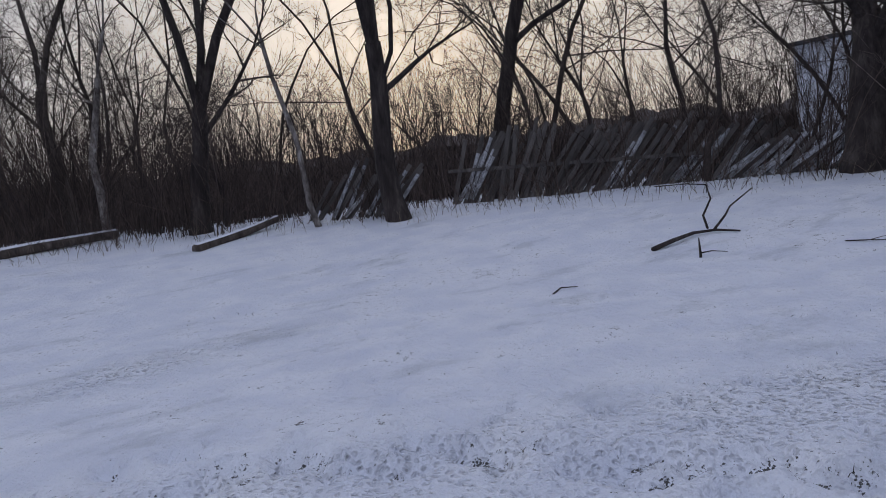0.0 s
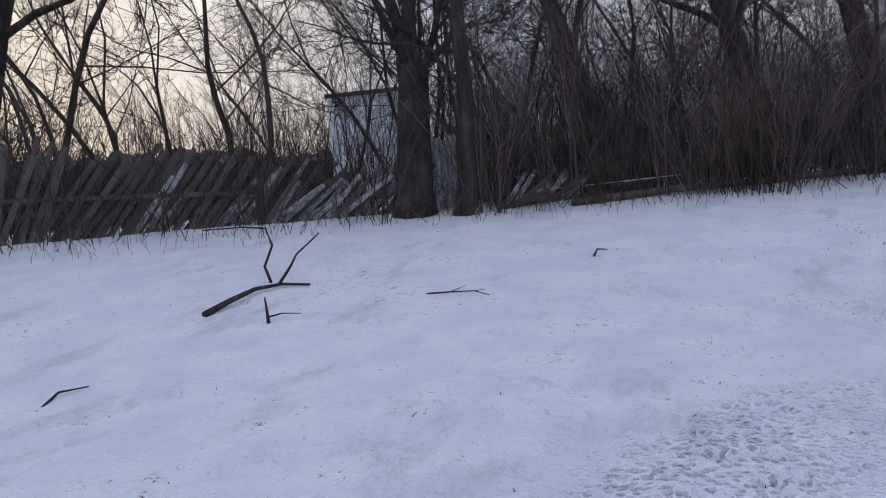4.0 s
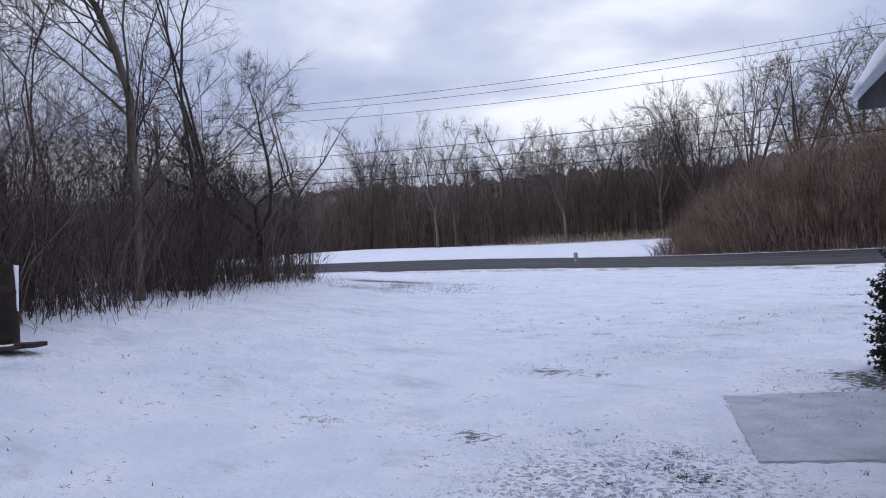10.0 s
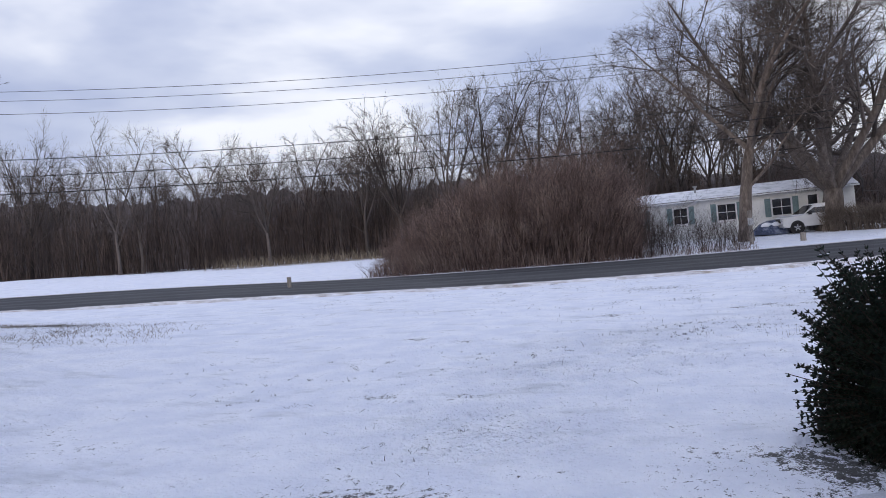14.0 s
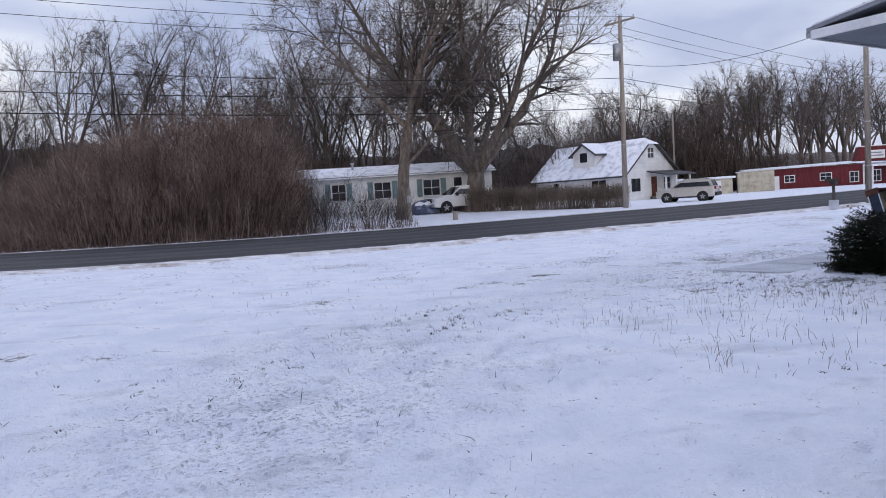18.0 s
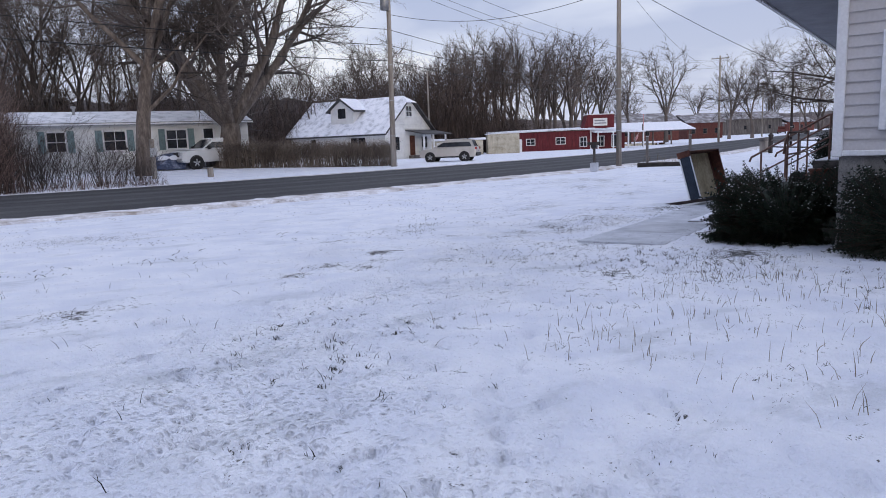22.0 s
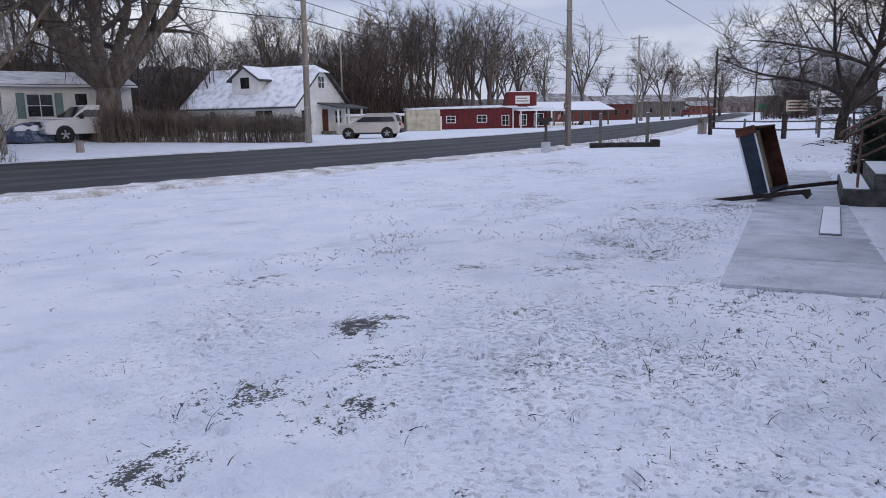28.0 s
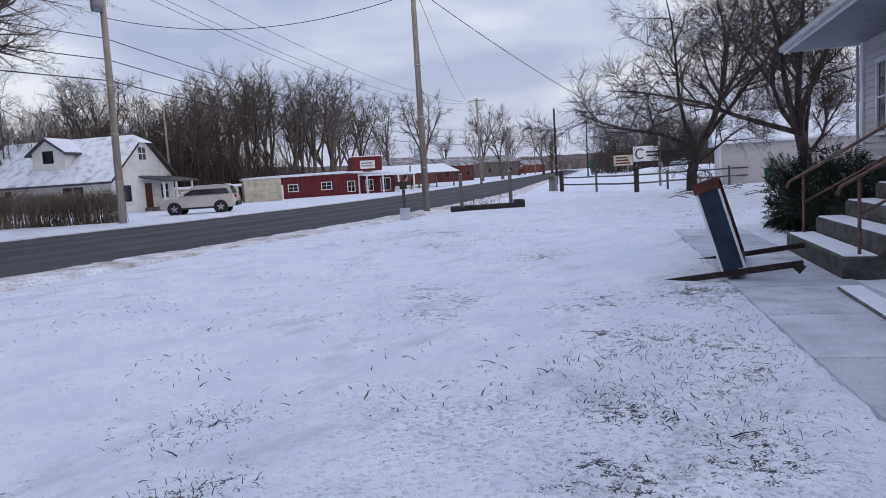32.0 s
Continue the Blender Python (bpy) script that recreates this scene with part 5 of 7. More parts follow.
def steps():
    w, rise, run = 1.56, .245, .42
    o = hw(7.86, 2.38)
    z = gzf(*o) + .02
    st = thing("front_steps", "dark concrete front steps dusted with snow", "steps", (*o, z), HA)
    for i in range(4):
        y0 = -run * i
        part("step", Geo().box(-w, -2.3, -0.1 if i == 0 else rise * i + .004, w, y0 - (0.003 if i else 0), rise * (i + 1), .012), STEPC, st)
        y1 = y0 - (run - .03 if i < 3 else 1.0)
        part("tread_snow", Geo().box(-w + .04, y1, rise * (i + 1) + .002, w - .04, y0 - .03, rise * (i + 1) + .024, .009), SNOW, st, "thin snow on the tread")
    for sx in (-1.42, 1.42):
        r = thing("stair_rail", "brown painted pipe handrail beside the steps", "railing", (*hw(7.86 + sx, 2.38), z), HA, "handrails of the front steps")
        part("post", Geo().cyl((0, -.22, rise), (0, -.22, 1.19), .021, n=10), RAILM, r)
        part("post", Geo().cyl((0, -1.55, 4 * rise), (0, -1.55, 1.95), .021, n=10), RAILM, r)
        part("top_rail", Geo().tube([(0, .02, .98), (0, -.02, 1.08), (0, -.22, 1.19), (0, -1.5, 1.93), (0, -1.62, 1.95), (0, -2.3, 1.95)], .024, 10), RAILM, r, smooth=True)
        part("mid_rail", Geo().tube([(0, -.22, .74), (0, -1.55, 1.48), (0, -2.3, 1.48)], .018, 8), RAILM, r, smooth=True)
        part("base_flange", Geo().cyl((0, -.22, rise), (0, -.22, rise + .015), .05, n=12), RAILM, r)
    wr = thing("porch_rail", "brown pipe railing along the raised landing", "railing", (*hw(3.9, 1.2), 0.55), HA)
    for i in range(3):
        part("post", Geo().cyl((i * 1.1, 0, -.5), (i * 1.1, 0, .75), .018, n=8), RAILM, wr)
    part("top_rail", Geo().tube([(-.35, 0, .38), (-.2, 0, .62), (0, 0, .75), (2.3, 0, .75)], .022, 8), RAILM, wr, smooth=True)
    part("mid_rail", Geo().tube([(0, 0, .35), (2.3, 0, .35)], .016, 8), RAILM, wr, smooth=True)
    part("landing", Geo().box(-.2, -1.15, -1.0, 2.36, .06, -.5, .012), STEPC, wr, "dark concrete landing")


steps()


def slabs():
    wx, wy, wa = WALK[:3]
    wk = thing("walkway", "snow-dusted concrete front walk of several slabs", "walkway", (wx, wy, 0), wa)
    ca, sa = math.cos(radians(wa)), math.sin(radians(wa))
    x = 0.0
    for i in range(9):
        L = 1.45 if i == 0 else 1.6
        loc = [(x + .008, 0), (x + L - .008, 0), (x + L - .008, -WALK[4]), (x + .008, -WALK[4])]
        zz = [gzf(wx + a * ca - b * sa, wy + a * sa + b * ca) for a, b in loc]
        v = [(a, b, z + .010) for (a, b), z in zip(loc, zz)] + [(a, b, z - .15) for (a, b), z in zip(loc, zz)]
        part("slab", Geo().add(v, [(3, 2, 1, 0), (0, 1, 5, 4), (1, 2, 6, 5), (2, 3, 7, 6), (3, 0, 4, 7)]), CONC, wk)
        x += L
    pd = thing("side_slab", "snow-dusted concrete slab by the side wing", "slab", (2.13, 0.42, gzf(2.1, .4)), 0)
    g = Geo()
    P = [(x - 2.13, y - .42) for x, y in SIDE]
    v = [(a, b, -.006 + gzf(2.13 + a, .42 + b) - gzf(2.1, .4)) for a, b in P] + [(a, b, -.15) for a, b in P]
    g.add(v, [(0, 1, 2, 3), (1, 0, 4, 5), (2, 1, 5, 6), (3, 2, 6, 7), (0, 3, 7, 4)])
    part("slab", g, CONC, pd)


slabs()


def yew(at, rx, ry, h, seed, label, n=900, snow=60):
    """A clipped yew: shoots with flat needles round dark stems, snow caught on top."""
    g = np.random.default_rng(seed)
    ob = thing("yew_bush", label, "shrub", (*at, gzf(*at)), HA)
    th, ph = g.uniform(0, 2 * np.pi, n), np.arccos(g.uniform(-1, 1, n))
    bump = 1 + .16 * np.sin(3 * th + seed) * np.sin(2.2 * ph) + g.normal(0, .05, n)
    sq = .75
    sx = np.sign(np.cos(th)) * np.abs(np.cos(th)) ** sq
    sy = np.sign(np.sin(th)) * np.abs(np.sin(th)) ** sq
    rad = np.where(np.cos(ph) < 0, .97 + .03 * np.cos(ph), np.sin(ph) ** .4)
    S = np.stack([rx * sx * rad, ry * sy * rad, h * (.5 + .5 * np.sign(np.cos(ph)) * np.abs(np.cos(ph)) ** .7)], 1) * bump[:, None] * g.uniform(.78, 1.0, n)[:, None]
    S[:, 2] = np.clip(S[:, 2], .06, None)
    C = np.array([0, 0, h * .35])
    d = S - C
    d /= np.linalg.norm(d, axis=1, keepdims=True)
    d = d + g.normal(0, .28, d.shape) + (0, 0, .25)
    d /= np.linalg.norm(d, axis=1, keepdims=True)
    L = g.uniform(.10, .26, n) * (1 + (g.uniform(0, 1, n) > .97) * .45)
    k = 5
    t = np.linspace(.05, 1, k)
    P = S[:, None] - d[:, None] * .06 + d[:, None] * (t[None] * L[:, None])[..., None]
    u = np.cross(d, g.normal(0, 1, d.shape)); u /= np.linalg.norm(u, axis=1, keepdims=True)
    nl = .034
    quadsV = []
    for s in (1, -1):
        tip = P + (u * s)[:, None] * nl * (1.15 - .5 * t)[None, :, None] + d[:, None] * .012
        w = d[:, None] * .010
        quadsV.append(np.stack([P - w, P + w, tip + w * .5, tip - w * .5], 2))
    u2 = np.cross(d, u)
    for s in (1, -1):
        tip = P + (u2 * s)[:, None] * nl * .8 * (1.15 - .5 * t)[None, :, None] + d[:, None] * .012
        w = d[:, None] * .010
        quadsV.append(np.stack([P - w, P + w, tip + w * .5, tip - w * .5], 2))
    V = np.concatenate([q.reshape(-1, 3) for q in quadsV])
    part("needles", quads("needles", V, np.arange(len(V)).reshape(-1, 4), YEW, False), YEW, ob)
    st = np.stack([np.zeros((n, 3)) + (0, 0, .05), S * .5 + C * .4, S + d * L[:, None] * .9], 1)
    part("inner_wood", quads("inner_wood", *tubes(st, np.array([[.012, .007, .003]]).repeat(n, 0), 3), YEWWOOD), YEWWOOD, ob)
    # dark inner mass of old wood and dead needles
    gi = Geo()
    rings = []
    for i in range(6):
        f = i / 5
        r_ = 1.0 if f < .7 else math.cos((f - .7) * 3.6) ** .6
        rings.append([(rx * .74 * r_ * math.cos(a) * (1 + .1 * math.sin(3 * a + i)), ry * .74 * r_ * math.sin(a) * (1 + .1 * math.cos(2 * a + i)), .03 + h * .82 * f) for a in np.linspace(0, 2 * math.pi, 13)[:-1]])
    part("inner_growth", gi.loft(rings), YEW, ob, smooth=True)
    drift = vnoise(S[:, 0] / .35 + seed, S[:, 1] / .35, seed) + .35 * S[:, 2] / h
    sel = np.where((S[:, 2] > h * .5) & (d[:, 2] > .1) & (drift > .78))[0]
    g.shuffle(sel)
    sn = Geo()
    for i in sel[:snow * 3]:
        p = S[i] + d[i] * L[i] * .5 + (0, 0, .012)
        r_ = g.uniform(.005, .014)
        a = [(p[0] + r_ * 1.3 * math.cos(q), p[1] + r_ * math.sin(q), p[2]) for q in np.linspace(0, 6.28, 7)[:-1]]
        b = [(p[0] + r_ * .7 * math.cos(q), p[1] + r_ * .6 * math.sin(q), p[2] + r_ * .6) for q in np.linspace(0, 6.28, 7)[:-1]]
        sn.loft([a, b])
    part("snow_clumps", sn, SNOW, ob, "clumps of snow on the shoots", True)


yew((3.19, 3.83), .57, .57, 1.16, 3, "dark green yew bush with snow on its tips", 1600, 170)
yew(hw(1.50, .80), 1.78, .86, .90, 4, "broad dark yew hedge bush below the porch roof", 2100, 130)
yew(hw(-.42, -1.0), .44, .82, .98, 5, "dark yew bush against the side wall", 1200, 60)
yew(hw(12.9, 1.15), 1.55, .85, 1.5, 6, "tall dark yew bush beyond the front steps", 1500, 330)
yew(hw(10.9, .9), 1.15, .75, 1.35, 7, "tall dark yew bush beyond the front steps", 1000, 220)


def tipped_crate():
    """A shallow open crate on two iron runners, tipped up on its edge."""
    x, y = 15.17, 15.17
    ob = thing("tipped_crate", "shallow wooden crate tipped on edge, navy end panel and plywood inside", "crate", (x, y, gzf(x, y) + .02), 0)
    m = pose(0, 0, .05, -16, 0, 8)
    W, D, H = 1.72, 0.28, 1.14

    def g():
        q = Geo(); q.m = m
        return q
    part("end_panel", g().box(0, -D, 0, .03, 0, H, .006), NAVY, ob, "navy painted end panel")
    part("end_frame", g().box(-.012, -D - .008, 0, .0, -D + .022, H, .004).box(-.012, -.022, 0, 0, .008, H, .004).box(-.012, -D + .022, 0, 0, -.022, .025, .004), TRIMW, ob, "chipped white edging")
    part("top_board", g().box(-.03, -D - .015, H, W, .015, H + .03, .008), STAINW, ob, "red-brown stained top board")
    part("red_strip", g().box(-.04, -D - .02, H - .09, -.012, .02, H + .052, .006), STAINW, ob, "red-brown stained strip")
    part("far_end", g().box(W - .03, -D, 0, W, 0, H, .006), STAINW, ob)
    part("bottom_board", g().box(.03, -D, 0, W - .03, 0, .03, .006), NAVY, ob)
    part("back_panel", g().box(.03, -.03, .03, W * .93, -.005, H, .004), PLYW, ob, "tan plywood back panel")
    part("back_panel", g().box(W * .93, -.035, .03, W - .03, -.005, H, .004), STAINW, ob, "dark stained back panel")
    for dx in (.0, 2.05):
        part("runner", Geo().box(dx - .025, -.92, .0, dx + .025, .74, .075, .006), DKIRON, ob, "rusty iron runner").matrix_basis = pose(0, 0, .02, -9.5)
        part("runner_foot", Geo().prism([(-.95, .0), (-.86, -.085), (-.80, .0)], dx - .03, dx + .03), DKIRON, ob).matrix_basis = pose(0, 0, .02, -9.5) @ pose(0, 0, 0, 0, 0, 90) @ Matrix.Diagonal((1, -1, 1, 1))
    part("cross_rail", Geo().cyl((.0, .0, .06), (2.05, .0, .06), .022, n=8), DKIRON, ob, "rusty iron cross rail")
    b = thing("loose_board", "long loose board under snow beside the front walk", "board", (*hw(4.2, 2.53), gzf(*hw(4.2, 2.53)) + .012), HA - 1)
    part("board", Geo().box(-1.35, -.12, 0, 1.35, .12, .022, .006), OLDWOOD, b)
    part("board_snow", Geo().box(-1.33, -.11, .023, 1.31, .11, .045, .010), SNOW, b, "strip of snow")


tipped_crate()


# ---- drums by the brush ----
def drums():
    def drum(name, at, r, h, tilt, label, body, bands, lid=True):
        ob = thing(name, label, "drum", (*at, gzf(*at)), tilt[2], "drums beside the brush", tilt[0], tilt[1])
        rings = []
        n = 28
        for f in np.linspace(0, 1, 25):
            rr = r * (1 + .035 * (math.exp(-((f - .33) / .02) ** 2) + math.exp(-((f - .66) / .02) ** 2)) + .03 * (math.exp(-(f / .012) ** 2) + math.exp(-((1 - f) / .012) ** 2)))
            rings.append([(rr * math.cos(a) * (1 - .05 * math.exp(-((a - 4) / .5) ** 2 - ((f - .6) / .2) ** 2)), rr * math.sin(a), h * f) for a in np.linspace(0, 2 * math.pi, n + 1)[:-1]])
        part("shell", Geo().loft(rings), body, ob, smooth=True)
        for z0, z1, mm in bands:
            part("paint_band", Geo().loft([[(r * 1.012 * math.cos(a), r * 1.012 * math.sin(a), z) for a in np.linspace(0, 2 * math.pi, n + 1)[:-1]] for z in (z0, z1)], False), mm, ob, smooth=True)
        part("lid", Geo().loft([[(r * q * math.cos(a), r * q * math.sin(a), z) for a in np.linspace(0, 2 * math.pi, n + 1)[:-1]] for q, z in ((1.0, h), (1.02, h + .012), (.95, h + .016), (.92, h - .008), (.1, h - .006))]), body, ob, smooth=True)
        # snow stuck down the sheltered side
        a0 = math.radians(44) - math.radians(tilt[2])
        part("side_snow", Geo().loft([[(r * q * math.cos(a0 + s * w), r * q * math.sin(a0 + s * w), z) for s, q in ((-1, 1.0), (-.6, 1.05), (.5, 1.06), (1, 1.0))] for z, w in ((h * .42, .02), (h * .5, .06), (h * .72, .09), (h * .9, .15), (h + .01, .24))], False), SNOW, ob, "snow stuck down the side", True)
        return ob
    drum("oil_drum", (-6.65, -1.25), .29, .88, (-3, -5, 20), "dented blue steel drum with an orange band", DRUMBLUE, [(.30, .58, DRUMORANGE)])
    drum("oil_drum", (-5.95, -.68), .29, .92, (-4, -4, 0), "rust-brown steel drum, bare and leaning", RUST, [])
    c = thing("tin_can", "dark square tin standing on the rusty drum", "tin", (-5.98, -.70, gzf(-5.95, -.68) + .955), 25)
    part("body", Geo().box(-.105, -.08, .06, .105, .08, .20, .012), NAVY, c)
    part("label", Geo().box(.105, .0, .08, .109, .07, .19, .002), SNOW, c, "snow-whitened patch")
    part("stub_legs", Geo().box(-.05, -.04, 0, 0, .04, .065).box(.04, -.03, 0, .07, .03, .065), BLACKP, c)
    b = thing("rubbish_bag", "slumped black bag with snow between the drums", "bag", (-6.22, -.92, gzf(-6.2, -.9)), 30)
    rings = []
    for i, (rr, z) in enumerate(((.20, 0), (.24, .12), (.22, .32), (.18, .5), (.13, .62), (.05, .68))):
        rings.append([(rr * math.cos(a) * (1 + .12 * math.sin(3 * a + i)), rr * .8 * math.sin(a), z) for a in np.linspace(0, 2 * math.pi, 15)[:-1]])
    part("bag", Geo().loft(rings), BLACKP, b, smooth=True)
    part("bag_snow", Geo().loft([[(rr * q * math.cos(a) * 1.1, rr * q * .8 * math.sin(a) * 1.1, z) for a, q in ((.05, 1.0), (.2, 1.08), (.42, 1.08), (.6, 1.0))] for rr, z in ((.15, .02), (.21, .15), (.21, .34), (.19, .52), (.12, .64))], False), SNOW, b, "snow stuck along the edge", True)
    part("snow_cap", Geo().loft([[(q * math.cos(a), q * .8 * math.sin(a), z) for a in np.linspace(0, 2 * math.pi, 12)[:-1]] for q, z in ((.14, .62), (.15, .655), (.06, .70))]), SNOW, b, smooth=True)
    p = thing("scrap_boards", "flat dark scrap boards under the drums", "boards", (-6.15, -.66, gzf(-6.15, -.66) - .03), 28)
    part("board", Geo().box(-.95, -.35, -.02, .9, -.12, .03, .006), TIMBER, p)
    part("board", Geo().box(-.3, -.5, -.02, .75, -.3, .02, .006), TIMBER, p)
    part("board_snow", Geo().box(.1, -.45, .021, .65, -.33, .035, .006), SNOW, p)


drums()


# ---- collapsed board fence, logs, sticks ----
def board_fence():
    rng = random.Random(9)
    f = thing("board_fence", "collapsed fence of weathered boards leaning sideways", "fence", (0, 0, 0))
    A, B = Vector((1.2, -17.2)), Vector((-3.3, -13.2))
    d = (B - A).normalized()
    n = 84
    for i in range(n):
        t = i / (n - 1)
        p = A.lerp(B, t) + Vector((rng.gauss(0, .10), rng.gauss(0, .10)))
        lean = rng.gauss(32, 3) + 10 * t
        if t < .33:
            lean = rng.gauss(24, 9)
        L = rng.uniform(1.55, 1.9) * (1.0 - .12 * (abs(t - .4) > .35))
        yaw = math.degrees(math.atan2(d.y, d.x))
        ob = part("board", Geo().box(-.047, -.011, -.1, .047, .011, L, .004), OLDWOOD, f)
        ob.matrix_basis = pose(p.x, p.y, gzf(p.x, p.y), rng.gauss(-12, 4), lean, yaw)
        if (t > .55 or t < .12) and rng.random() < .6:
            e1 = L * rng.uniform(.5, .95)
            for s0, s1 in ((.012, .026), (-.026, -.012)):
                sn = part("board_snow", Geo().box(-.042, s0, .1, .042, s1, e1, .005), BOARDSNOW, f, "patchy snow stuck on the board")
                sn.matrix_basis = ob.matrix_basis.copy()
    r1 = part("rail", Geo().box(0, -.05, -.03, 5.6, -.012, .05, .005), OLDWOOD, f)
    r1.matrix_basis = pose(A.x, A.y, gzf(A.x, A.y) + .75, 0, 2, math.degrees(math.atan2(d.y, d.x)))
    # heaps of fallen boards: place, number, length, lean and its spread, heading, share under snow, label
    for c, k, ln, lean, sp, yaw, share, label in (((3.5, -17.7), 20, 1.35, 36, 5, 138, .45, "slumped fence boards leaning behind a slender tree"),
                                                  ((-3.3, -11.9), 30, 1.35, 52, 9, 128, .8, "fallen boards under snow beside the forked tree"),
                                                  ((-4.5, -8.9), 16, .8, 58, 14, 125, .5, "broken boards lying in the brush")):
        hp = thing("board_heap", label, "boards", (*c, gzf(*c)), 0, "heaps of fallen boards")
        d2 = Vector((math.cos(radians(yaw)), math.sin(radians(yaw))))
        for i in range(k):
            q = d2 * ((i / (k - 1) - .5) * .085 * k)
            L = ln * rng.uniform(.75, 1.1)
            ob = part("board", Geo().box(-.045, -.011, 0, .045, .011, L, .004), OLDWOOD, hp)
            ob.matrix_basis = pose(q.x + rng.gauss(0, .12), q.y + rng.gauss(0, .12), -.03, rng.gauss(-6, 9), rng.gauss(lean, sp), yaw + rng.gauss(0, 8))
            if rng.random() < share:
                for s0, s1 in ((.012, .028), (-.028, -.012)):
                    sn = part("board_snow", Geo().box(-.04, s0, .08, .04, s1, L * .88, .006), BOARDSNOW, hp)
                    sn.matrix_basis = ob.matrix_basis.copy()
    pn = thing("leaning_panel", "snow-plastered board panel leaning between the trunks", "panel", (-4.3, -10.3, gzf(-4.3, -10.3)), 118, "", -8)
    for i in range(5):
        part("board", Geo().box(-.38 + i * .155, -.012, 0, -.38 + i * .155 + .145, .012, 1.35 - .04 * (i % 3), .004), BOARDSNOW, pn)


board_fence()


def log(name, label, pts, r, snow=True):
    pts = [Vector((x, y, gzf(x, y) + r * .7 + dz)) for x, y, dz in pts]
    o = pts[0].copy()
    ob = thing(name, label, "log", tuple(o))
    P = [p - o for p in pts]
    n = len(P)
    rad = [r * (1.05 - .35 * i / (n - 1)) for i in range(n)]
    part("wood", Geo().tube(P, rad, 9), BARK, ob, smooth=True)
    if snow:
        part("log_snow", Geo().tube([p + Vector((0, 0, rr * .62)) for p, rr in zip(P, rad)], [rr * .62 for rr in rad], 7), SNOW, ob, "snow lying along the log", True)
    return ob


log("fallen_log", "fallen log capped with snow at the lawn's edge", [(6.9, -17.0, -.04), (6.3, -17.4, -.03), (5.7, -17.7, .02), (5.0, -18.1, .10)], .10)
log("fallen_log", "long fallen trunk lying in the brush", [(12.5, -18.2, .0), (11, -19.0, -.05), (9.5, -19.5, .0), (8.0, -20.3, .05)], .13)
log("fallen_log", "long fallen trunk lying in the brush", [(-4.3, -8.0, .0), (-5.2, -6.4, .05), (-5.9, -4.8, .05), (-6.4, -3.6, .1)], .07, False)
log("fallen_log", "long fallen trunk lying in the brush", [(-5.0, -9.0, .1), (-5.4, -7.6, .15), (-5.9, -6.4, .2)], .05)


def sticks():
    def stick(name, label, paths, r):
        ox, oy = paths[0][0][:2]
        ob = thing(name, label, "branch", (ox, oy, gzf(ox, oy)))
        for i, p in enumerate(paths):
            P = [(x - ox, y - oy, gzf(x, y) - gzf(ox, oy) + z) for x, y, z in p]
            part("limb" if i == 0 else "twig", Geo().tube(P, [r * (1 - .6 * k / (len(P) - 1)) * (1 if i == 0 else .55) for k in range(len(P))], 6), BARKD, ob, smooth=True)
    stick("fallen_branch", "fallen dark branch with upturned twigs on the snow",
          [[(2.2, -10.14, .03), (1.76, -10.17, .06), (1.3, -10.24, .05), (1.0, -10.1, .04), (.95, -9.75, .04)],
           [(1.0, -10.25, .05), (.9, -10.4, .2), (.6, -10.5, .38), (.45, -10.7, .55), (.7, -10.85, .6), (1.1, -11.1, .62)],
           [(1.05, -10.1, .05), (.8, -10.1, .2), (.75, -10.05, .32), (.4, -9.95, .5)]], .035)
    stick("fallen_twig", "small dark twig stuck in the snow", [[(2.15, -9.4, .0), (2.1, -9.45, .14), (2.05, -9.5, .22)], [(2.12, -9.43, .05), (2.0, -9.35, .06), (1.9, -9.2, .04)]], .018)
    stick("fallen_twig", "thin forked twig lying on the snow", [[(.95, -8.3, .02), (.9, -8.05, .04), (.85, -7.8, .05), (.9, -7.62, .03)], [(.9, -8.05, .04), (.7, -7.95, .06)], [(.85, -7.8, .05), (.95, -7.65, .10)]], .010)
    stick("fallen_twig", "short dark twig on the snow", [[(4.4, -9.5, .02), (4.2, -9.6, .05), (4.0, -9.55, .03)]], .012)
    stick("fallen_twig", "short dark twig on the snow", [[(-.95, -6.95, .02), (-1.15, -6.95, .05), (-1.25, -6.85, .02)]], .015)
    rng = random.Random(4)
    for i in range(26):      # twigs shed under the bare trees by the fence
        x, y = rng.uniform(36, 50), rng.uniform(16.5, 22)
        a = rng.uniform(0, 6.28)
        stick("fallen_twig", "curved twig lying on the snow under the trees", [[(x, y, .03), (x + .5 * math.cos(a), y + .5 * math.sin(a), .14), (x + .9 * math.cos(a + .4), y + .9 * math.sin(a + .4), .05)]], .022)


sticks()
wb = thing("white_building", "plain white building behind the trees", "building", (-20.8, -23.5, gzf(-20, -24)), 106)
part("wall", Geo().box(0, .3, 0, 4.0, 1.6, 5.3), WHITEWALL, wb)
part("roof", Geo().box(-.15, .1, 5.3, 4.2, 1.8, 5.48, .02), ROOFD, wb)
part("corner_trim", Geo().box(-.05, .25, 0, .12, .32, 5.3, .01), TRIMW, wb)


# ---- across the road ----
def siding_rows(parent, x0, x1, y, z0, z1, step, m, face=-1, name="siding_board"):
    k = int((z1 - z0) / step)
    for i in range(k):
        z = z0 + i * step
        part(name, Geo().add([(x0, y, z + step + .01), (x1, y, z + step + .01), (x1, y + face * .03, z), (x0, y + face * .03, z), (x0, y, z), (x1, y, z)], [(3, 2, 1, 0), (2, 3, 4, 5)]), m, parent)


